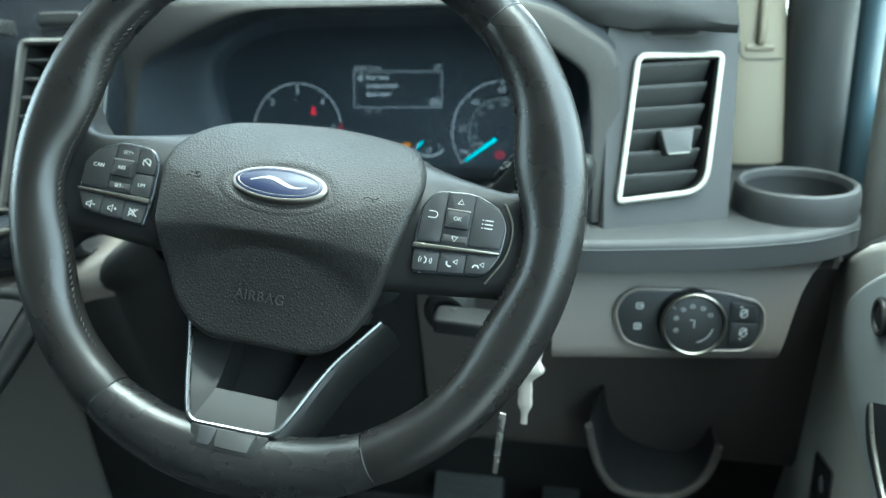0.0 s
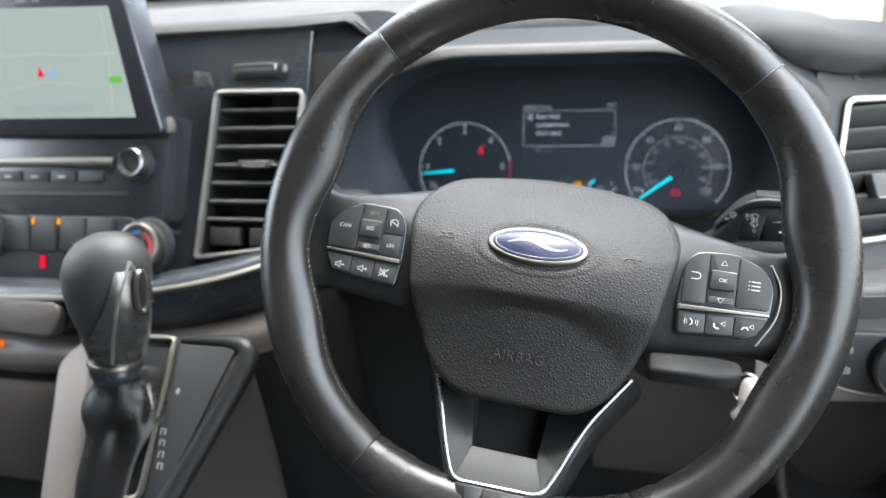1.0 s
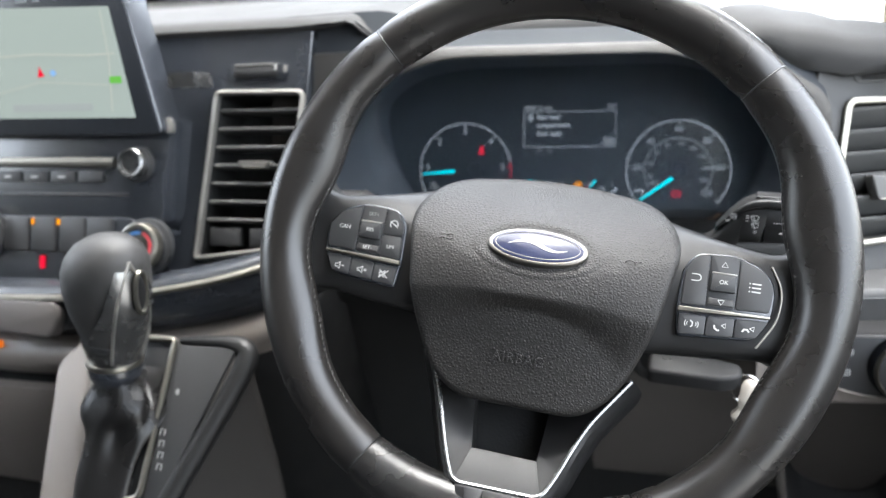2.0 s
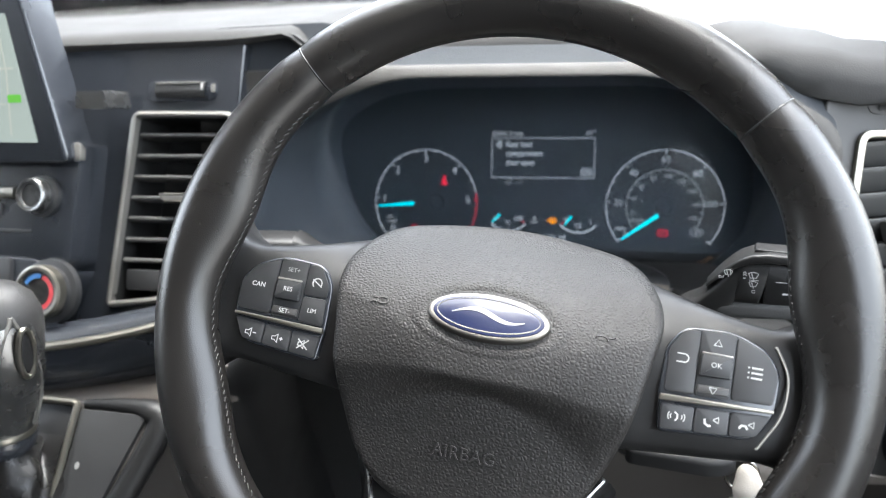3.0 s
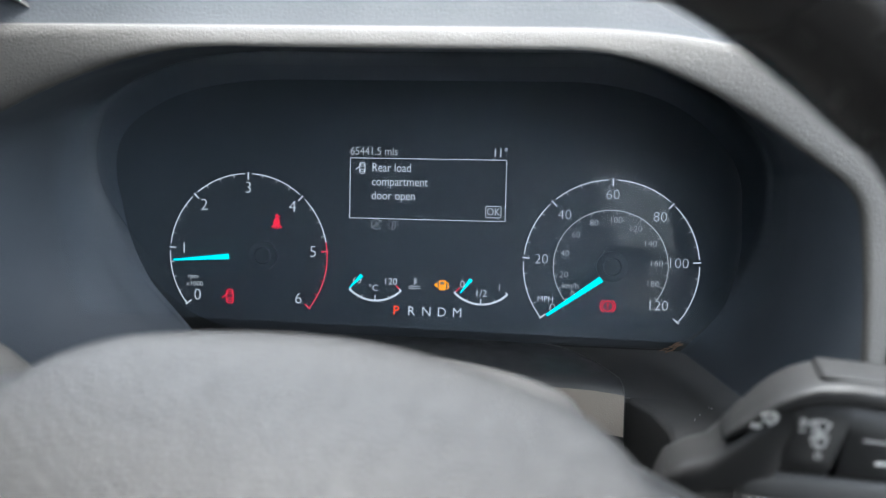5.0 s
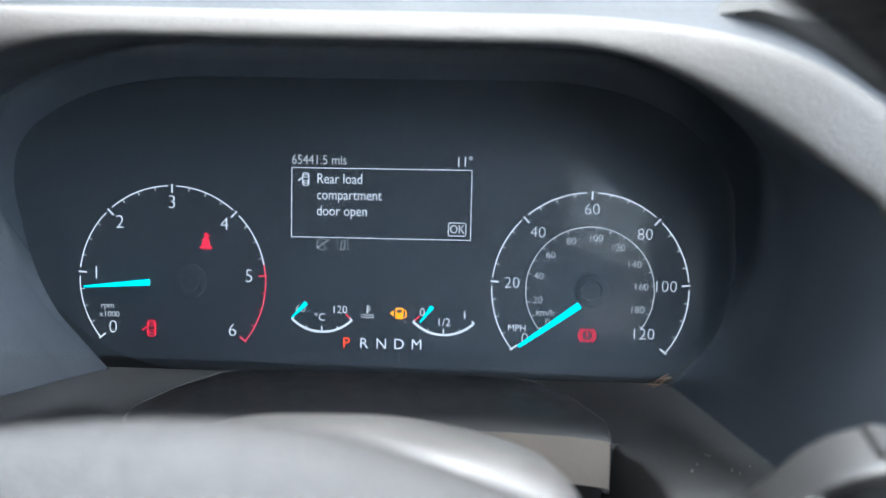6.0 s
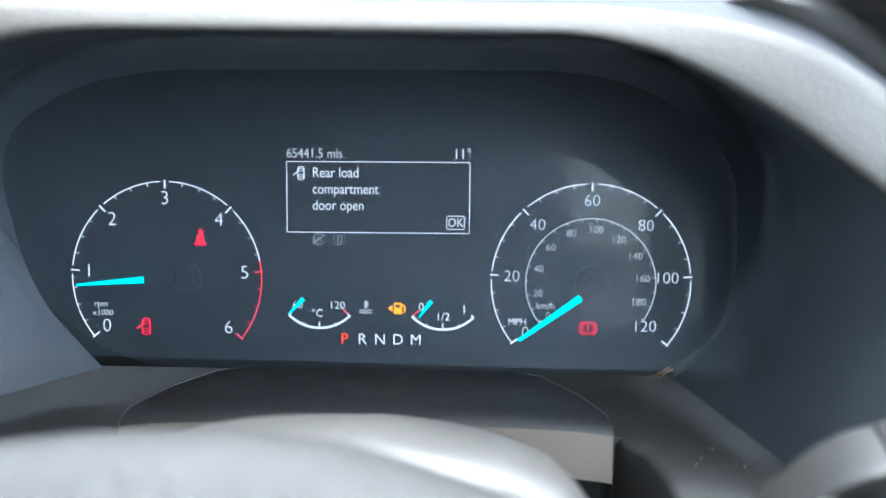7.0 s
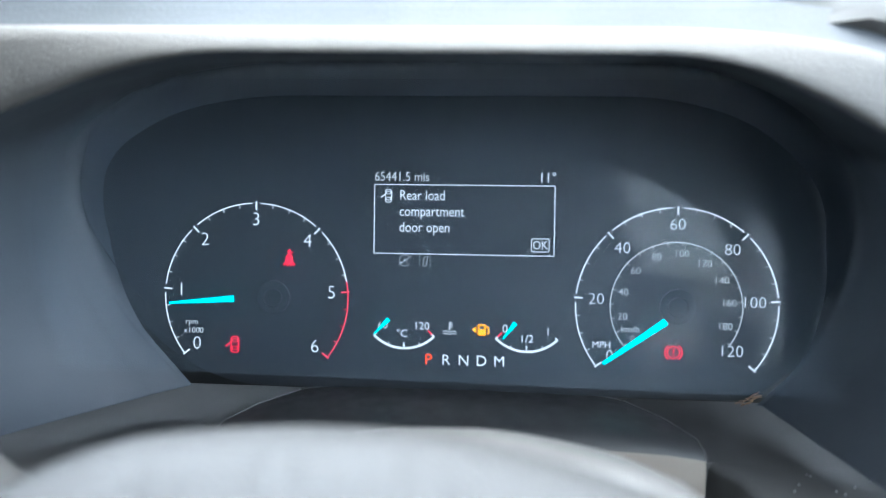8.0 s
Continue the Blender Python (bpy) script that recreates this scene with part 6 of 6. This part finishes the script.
def knob(parent, x, y, r, high, ring, name="knob"):
    k = part(name, lathe([(r * 1.25, -0.002), (r * 1.22, 0.003), (r, 0.004), (r * 0.98, high * 0.9), (r * 0.90, high), (r * 0.70, high * 0.96), (r * 0.66, high * 0.90)], 40), BUTTON, parent, "black rotary knob", pose(x, y, 0))
    part("knob_ring", lathe([(r * 1.02, high * 0.55), (r * 1.0, high * 0.97), (r * 0.92, high * 1.04), (r * 0.80, high * 1.02), (r * 0.76, high * 0.9)], 40), ring, k, "bright knob ring")
    return k


def radio():
    m = STACK
    r = thing("radio_panel", "gloss black radio panel with chrome bar and knob", "radio", m)
    panel = rounded([(-0.175, -0.058), (0.105, -0.058), (0.113, 0.041), (-0.175, 0.041)], [0.004, 0.012, 0.006, 0.004], 5)
    part("panel", slab(panel, -0.050, 0.0, 0.0012, 2), GLOSS_BLACK, r, "gloss black panel")
    part("disc_slot", slab(rounded(box_outline(0.19, 0.0035, -0.02, 0.0262), 0.001, 2), -0.001, 0.0006, 0.0002), BUTTON, r, "thin disc slot")
    bm = bmesh.new()
    tube([(-0.17, 0.0, 0.002), (0.055, 0.0, 0.002)], 0.0046, 10, False, bm, flat=0.6)
    part("chrome_bar", bm, CHROME, r, "satin chrome bar")
    knob(r, 0.0800, -0.002, 0.0130, 0.014, GUNMETAL, "volume_knob")
    for k in range(7):
        part("preset_button", slab(rounded(box_outline(0.026, 0.010, -0.150 + 0.030 * k, -0.0130), 0.001, 2), -0.001, 0.0016, 0.0006), BUTTON, r)
    for k in range(6):
        part("button_mark", block(bmesh.new(), -0.155 + 0.030 * k, -0.147 + 0.030 * k, -0.0145, -0.0125, 0.0016, 0.0018), PRINT_DIM, r)
    part("lower_slot", slab(rounded(box_outline(0.23, 0.003, -0.045, -0.0290), 0.001, 2), -0.001, 0.0006, 0.0002), BUTTON, r)
    # added silver spot that imitates a bright reflection at the panel corner
    part("edge_glint", slab(rounded(box_outline(0.007, 0.014, 0.109, 0.032), 0.003, 3), -0.004, 0.002, 0.0008), SILVER, r, "small silver spot painted as a highlight")
    return r


radio()


def climate():
    m = STACK @ pose(0, -0.068, 0.002)
    c = thing("climate_panel", "black climate panel with red and blue heat knob", "climate control", m)
    panel = rounded([(-0.175, -0.046), (0.080, -0.046), (0.104, 0.009), (0.070, 0.019), (-0.175, 0.019)], [0.004, 0.014, 0.006, 0.006, 0.004], 5)
    part("panel", slab(panel, -0.045, 0.0, 0.002, 3), GLOSS_BLACK, c, "gloss black panel")
    k = knob(c, 0.092, -0.006, 0.0200, 0.015, CHROME, "heat_knob")
    bm = bmesh.new()
    stroke(bm, arc(0, 0, 0.0122, -70, 70, 16), 0.0036, 0.0140)
    part("warm_scale", bm, RED_PAINT, k, "red warm arc")
    bm = bmesh.new()
    stroke(bm, arc(0, 0, 0.0122, 80, 150, 10), 0.0036, 0.0140)
    part("cold_scale", bm, BLUE_PAINT, k, "blue cold arc")
    knob(c, -0.088, 0.0, 0.0220, 0.016, CHROME, "fan_knob")
    for x in (-0.047, -0.017, 0.014, 0.043):
        part("heater_button", slab(rounded(box_outline(0.027, 0.032, x, 0.002), 0.003, 3), -0.001, 0.0030, 0.001), BUTTON, c)
    for x in (-0.0285, -0.0005):
        part("indicator_lamp", slab(box_outline(0.0035, 0.0055, x, 0.0135), 0.002, 0.0034, 0.0002, 1), GLOW_AMBER, c, "small amber lamp")
    part("hazard_lamp", slab(rounded(box_outline(0.0040, 0.012, -0.0185, -0.0235), 0.0018, 3), 0.0, 0.0028, 0.0003, 1), GLOW_RED, c, "small red lamp")
    return c


climate()

bm = bmesh.new()
edge = STRIP_LINE
tube(edge, 0.0046, 10, False, bm, flat=0.7)
mesh_thing("chrome_strip", bm, CHROME, "curved satin chrome strip under the centre stack", "trim strip", kind="structure")
rows = [[(p.x, p.y + dy, p.z + dz) for p in edge] for dy, dz in ((0.034, 0.004), (0.020, 0.010), (0.006, 0.006), (-0.001, -0.004), (-0.003, -0.016), (-0.002, -0.028), (0.002, -0.036), (0.008, -0.041), (0.05, -0.044))]
mesh_thing("stack_apron", sheet(rows, 0.003), GLOSS_BLACK, "gloss black apron below the controls", "trim", kind="structure", angle=60)
tray = thing("dash_tray", "shallow taupe tray slot below the controls", "tray")
part("tray_lip", slab(rounded([(-0.02, -0.014), (0.040, -0.017), (0.052, 0.006), (0.046, 0.016), (-0.03, 0.018)], 0.007, 4), -0.01, 0.004, 0.003, 3), TRAY, tray, "grey sliding lip", pose(-0.47, 0.463, 0.817, 70, 0, 0))
part("hazard_glint", slab(rounded(box_outline(0.016, 0.007), 0.002, 3), 0, 0.002, 0.0005), GLOW_ORANGE, tray, "small amber light", pose(-0.500, 0.463, 0.7885, 70, 0, 0))


# ---- gear console ----
CONSOLE = pose(-0.33, 0.43, 0.762, 50, 0, 0)


def console():
    c = thing("gear_console", "grey gear lever console with black shift panel", "console")
    top = rounded([(-0.062, -0.165), (-0.005, -0.165), (0.092, 0.056), (-0.066, 0.056), (-0.092, 0.028)], [0.01, 0.02, 0.02, 0.02, 0.02], 6)
    bm, loops = bmesh.new(), []
    world_top = [CONSOLE @ Vector((x, y, -0.002)) for x, y in top]
    loops.append([tuple(CONSOLE @ Vector((x, y, 0.0))) for x, y in inset(top, 0.004)])
    loops.append([tuple(CONSOLE @ Vector((x, y, -0.0015))) for x, y in inset(top, 0.001)])
    loops.append([tuple(CONSOLE @ Vector((x, y, -0.006))) for x, y in top])
    loops.append([(p.x * 1.0, p.y + 0.02, max(0.30, p.z - 0.12)) for p in world_top])
    loops.append([(p.x * 1.0, p.y + 0.05, 0.26) for p in world_top])
    rings(bm, loops, cap_first=True, cap_last=True)
    part("body", bm, SIDE_COVER, c, "dark console body", angle=50)
    part("side_plate", slab(rounded([(-0.060, -0.160), (-0.030, -0.160), (-0.034, -0.080), (-0.056, 0.050), (-0.066, 0.050), (-0.088, 0.026)], 0.008, 4), -0.001, 0.0035, 0.002, 3), SIDE_PLATE, c, "warm grey side plate", CONSOLE)
    part("shift_panel", slab(rounded([(0.0240, -0.080), (0.0370, -0.078), (0.0800, 0.050), (0.0255, 0.050)], 0.003, 4), -0.001, 0.003, 0.001), BUTTON, c, "gloss black gear indicator", CONSOLE)
    for k in range(4):
        bm = bmesh.new()
        x, y = 0.0290 + 0.0012 * k, -0.022 - 0.0090 * k
        stroke(bm, [(x - 0.0022, y - 0.0024), (x - 0.0018, y + 0.0024), (x + 0.0020, y + 0.0020), (x + 0.0018, y - 0.0024)], 0.0012, 0.0030, 0.0003)
        part("gear_mark", bm, PRINT_DIM, c, "grey gear position mark", CONSOLE)
    part("lock_mark", slab(ellipse(0.0018, 0.0026, 12, 0.0345, 0.011), 0.0030, 0.0034, 0.0001, 1), PRINT_DIM, c, "pale lock mark", CONSOLE)
    bm = bmesh.new()
    roll = smooth_line([(0.026, 0.054, -0.001), (0.060, 0.055, -0.002), (0.080, 0.053, -0.003), (0.088, 0.044, -0.004), (0.079, 0.014, -0.004), (0.042, -0.074, -0.004), (0.002, -0.170, -0.004)], 5)
    tube(roll, [min(0.0090, 0.0032 + 0.00055 * k) for k in range(len(roll))], 12, False, bm)
    part("bolster", bm, BLACK, c, "rounded black edge roll", CONSOLE)
    bm = bmesh.new()
    gate = rounded([(-0.031, -0.080), (0.0205, -0.075), (0.0225, 0.054), (-0.054, 0.054)], [0.008, 0.008, 0.004, 0.004], 5)
    tube([(x, y, 0.0035) for x, y in gate], 0.0026, 8, True, bm)
    part("gate_trim", bm, CHROME, c, "satin chrome gate surround", CONSOLE)
    part("gate_floor", slab(inset(gate, 0.001), -0.004, 0.0012, 0.0004), BLACK, c, "black gate floor", CONSOLE)
    return c


console()


def gear_lever():
    g = thing("gear_lever", "black leather automatic gear lever with silver trim", "gear lever")
    bm, loops = bmesh.new(), []
    base = CONSOLE @ Vector((-0.012, -0.020, 0.002))
    neck = Vector((-0.343, 0.4265, 0.792))
    for i in range(27):
        t = i / 26
        p = base.lerp(neck, t)
        wide, deep = 0.017 * (1 - t) ** 0.8 + 0.0158, 0.050 * (1 - t) ** 1.4 + 0.0155
        fold = 0.16 * math.sin(t * 11 + 0.6) * (1 - t) ** 0.8
        loop = []
        for k in range(48):
            q = 2 * math.pi * k / 48
            f = 1 + fold + 0.24 * (1 - t) ** 0.7 * math.sin(3 * q + 5 * t) + 0.10 * math.sin(5 * q - 7 * t) * (1 - t)
            v = Vector((wide * f * math.cos(q), deep * f * math.sin(q) * (0.65 * (1 - t) + t), deep * f * math.sin(q) * 0.75 * (1 - t)))
            loop.append(tuple(p + v))
        loops.append(loop)
    rings(bm, loops, cap_first=True, cap_last=True)
    part("gaiter", bm, GAITER, g, "creased black leather gaiter", angle=80)
    m = pose(-0.343, 0.4265, 0.792, -4, 6, 0)
    part("collar", lathe([(0.0175, -0.006), (0.0205, 0.0), (0.0210, 0.006), (0.0190, 0.013), (0.0150, 0.016)], 32), GLOSS_BLACK, g, "gloss black collar", m)
    bm, loops = bmesh.new(), []
    for z, a, b, dx in ((0.012, 0.0185, 0.018, 0.0), (0.024, 0.0215, 0.020, 0.0005), (0.040, 0.0265, 0.023, 0.0), (0.055, 0.0315, 0.026, -0.001), (0.072, 0.0345, 0.029, -0.001), (0.088, 0.0350, 0.030, 0.0), (0.100, 0.0325, 0.028, 0.002), (0.110, 0.0265, 0.023, 0.004), (0.117, 0.0170, 0.015, 0.006), (0.120, 0.006, 0.005, 0.007)):
        loops.append([(dx + a * math.cos(2 * math.pi * k / 36), b * math.sin(2 * math.pi * k / 36), z) for k in range(36)])
    rings(bm, loops, cap_first=True, cap_last=True)
    neck = bmesh.new()
    rings(neck, [[(a * math.cos(2 * math.pi * k / 36), b * math.sin(2 * math.pi * k / 36), z) for k in range(36)] for z, a, b in ((0.011, 0.0185, 0.0180), (0.0125, 0.0198, 0.0192), (0.024, 0.0226, 0.0211), (0.032, 0.0250, 0.0227), (0.0335, 0.0246, 0.0222))])
    part("neck_sleeve", neck, GUNMETAL, g, "dark chrome sleeve under the knob", m, angle=60)
    part("collar_ring", lathe([(0.0200, 0.0085), (0.0216, 0.0095), (0.0220, 0.0115), (0.0214, 0.0135), (0.0198, 0.0142)], 40, False), CHROME, g, "thin chrome ring", m)
    kn = part("knob", bm, KNOB, g, "rounded black leather knob", m, angle=70)
    bm = bmesh.new()
    rows = []
    for z, r, half in ((0.014, 0.0214, 92), (0.024, 0.0236, 86), (0.036, 0.0276, 74), (0.050, 0.0318, 56), (0.064, 0.0354, 42), (0.080, 0.0370, 32), (0.094, 0.0357, 24), (0.106, 0.0308, 12)):
        rows.append([((r) * math.cos(radians(a)) , (r * 0.86) * math.sin(radians(a)), z) for a in [-25 - half + 2 * half * k / 10 for k in range(11)]])
    tr = part("knob_trim", sheet(rows, -0.002), GUNMETAL, kn, "dark satin metal insert", angle=60)
    bm = bmesh.new()
    tube([(0.0372 + 0.0004 * math.cos(t), -0.0105 + 0.0058 * math.cos(t), 0.080 + 0.0165 * math.sin(t)) for t in [2 * math.pi * k / 28 for k in range(28)]], 0.0020, 8, True, bm, up=(1, 0, 0))
    part("button_ring", bm, CHROME, kn, "chrome ring round the release button")
    part("release_button", slab(ellipse(0.0046, 0.0140, 20), -0.004, 0.0015, 0.001), SPOKE, kn, "oval release button", pose(0.0365, -0.0105, 0.080, 90, 0, 76))
    bm = bmesh.new()
    for a, s in ((-60, 0), (10, 0)):
        tube(smooth_line([(0.024 * math.cos(radians(a)), 0.022 * math.sin(radians(a)), 0.018), (0.0300 * math.cos(radians(a + 6)), 0.0265 * math.sin(radians(a + 6)), 0.044), (0.0362 * math.cos(radians(-25 + (a + 25) * 0.6)), 0.031 * math.sin(radians(-25 + (a + 25) * 0.6)), 0.074), (0.0335 * math.cos(radians(-25)), 0.029 * math.sin(radians(-25)), 0.104)], 6), 0.0016, 6, False, bm)
    part("knob_piping", bm, SILVER, kn, "silver edging")
    return g


gear_lever()


# ---- cab shell and surroundings ----
def wall(name, pts, mat, label, category, thick=0.03):
    bm = bmesh.new()
    a, b, c, d = [Vector(p) for p in pts]
    n = (b - a).cross(d - a).normalized() * thick
    vs = [bm.verts.new(p) for p in (a, b, c, d, a + n, b + n, c + n, d + n)]
    for f in ((0, 3, 2, 1), (4, 5, 6, 7), (0, 1, 5, 4), (1, 2, 6, 5), (2, 3, 7, 6), (3, 0, 4, 7)):
        bm.faces.new([vs[i] for i in f])
    return mesh_thing(name, bm, mat, label, category, kind="structure")


LEFT, RIGHT = -1.36, 0.50
wall("floor", [(LEFT, -0.70, 0.25), (RIGHT, -0.70, 0.25), (RIGHT, 1.05, 0.25), (LEFT, 1.05, 0.25)][::-1], CARPET, "black carpeted cab floor", "floor")
wall("firewall", [(LEFT, 1.05, 0.22), (RIGHT, 1.05, 0.22), (RIGHT, 1.05, 0.93), (LEFT, 1.05, 0.93)], DARK, "dark firewall behind the dashboard", "firewall")
wall("ceiling", [(LEFT, -0.70, 1.66), (RIGHT, -0.70, 1.66), (RIGHT, 0.46, 1.66), (LEFT, 0.46, 1.66)], LINING, "pale grey headlining", "ceiling")
wall("wall_rear", [(LEFT, -0.70, 0.25), (LEFT, -0.70, 1.66), (RIGHT, -0.70, 1.66), (RIGHT, -0.70, 0.25)], SEAT, "dark fabric-lined rear bulkhead", "bulkhead")
wall("wall_left", [(LEFT, -0.70, 0.25), (LEFT, 1.05, 0.25), (LEFT, 1.05, 1.02), (LEFT, -0.70, 1.02)], DASH_GREY, "charcoal passenger door card", "door")
wall("wall_right", [(RIGHT, 0.95, 0.25), (RIGHT, 0.30, 0.25), (RIGHT, 0.30, 0.90), (RIGHT, 0.95, 0.90)], DASH_GREY, "charcoal inner side panel", "side panel")
# out of view; left pillar is widened to narrow the passenger window's light
wall("wall_left_rear", [(LEFT, -0.70, 1.02), (LEFT, -0.05, 1.02), (LEFT, -0.05, 1.66), (LEFT, -0.70, 1.66)], LINING, "unseen pale grey rear pillar", "pillar")
wall("wall_right_rear", [(RIGHT, -0.40, 0.25), (RIGHT, -0.70, 0.25), (RIGHT, -0.70, 1.66), (RIGHT, -0.40, 1.66)], LINING, "unseen pale grey rear pillar", "pillar")
ws = mesh_thing("window_1", sheet([[(LEFT - 0.02, 1.22, 1.03), (-0.4, 1.30, 1.03), (0.55, 1.22, 1.03)], [(LEFT - 0.02, 0.84, 1.36), (-0.4, 0.90, 1.36), (0.55, 0.84, 1.36)], [(LEFT - 0.02, 0.46, 1.67), (-0.4, 0.50, 1.67), (0.55, 0.46, 1.67)]], 0.005), GLASS, "clear raked windscreen", "windscreen", kind="structure", angle=60)
ws.visible_shadow = False

GROUND_Z = -0.45
bm = bmesh.new()
n = 24
vs = [[bm.verts.new(((i / n - 0.5) * 400, (j / n - 0.5) * 400 + 20, GROUND_Z)) for j in range(n + 1)] for i in range(n + 1)]
for i in range(n):
    for j in range(n):
        bm.faces.new((vs[i][j], vs[i + 1][j], vs[i + 1][j + 1], vs[i][j + 1]))
ASPHALT = material("pale worn tarmac", (0.26, 0.25, 0.235), 0.9, vary=0.25, scale=1.2, bump=0.5, grain=60)
STONE = material("buff rendered wall", (0.46, 0.36, 0.22), 0.85, vary=0.12, scale=1.5, bump=0.3, grain=30)
SLATE = material("grey roof tiles", (0.16, 0.15, 0.15), 0.8, vary=0.2, scale=3, bump=0.4, grain=20)
mesh_thing("ground", bm, ASPHALT, "pale worn tarmac yard", "ground", kind="structure")


def house(x0, x1, y0, y1, h):
    c = thing("house", "low buff-rendered building across the yard", "house")
    bm = block(bmesh.new(), x0, x1, y0, y1, GROUND_Z, GROUND_Z + h)
    part("wall", bm, STONE, c, "buff rendered wall")
    bm = bmesh.new()
    my = (y0 + y1) / 2
    loops = [[(x, y0 - 0.3, GROUND_Z + h), (x, my, GROUND_Z + h + 1.6), (x, y1 + 0.3, GROUND_Z + h)] for x in (x0 - 0.3, x1 + 0.3)]
    rings(bm, loops, cap_first=True, cap_last=True)
    part("roof", bm, SLATE, c, "grey tiled roof")
    return c


house(-13.0, -3.6, 15.0, 21.0, 2.6)
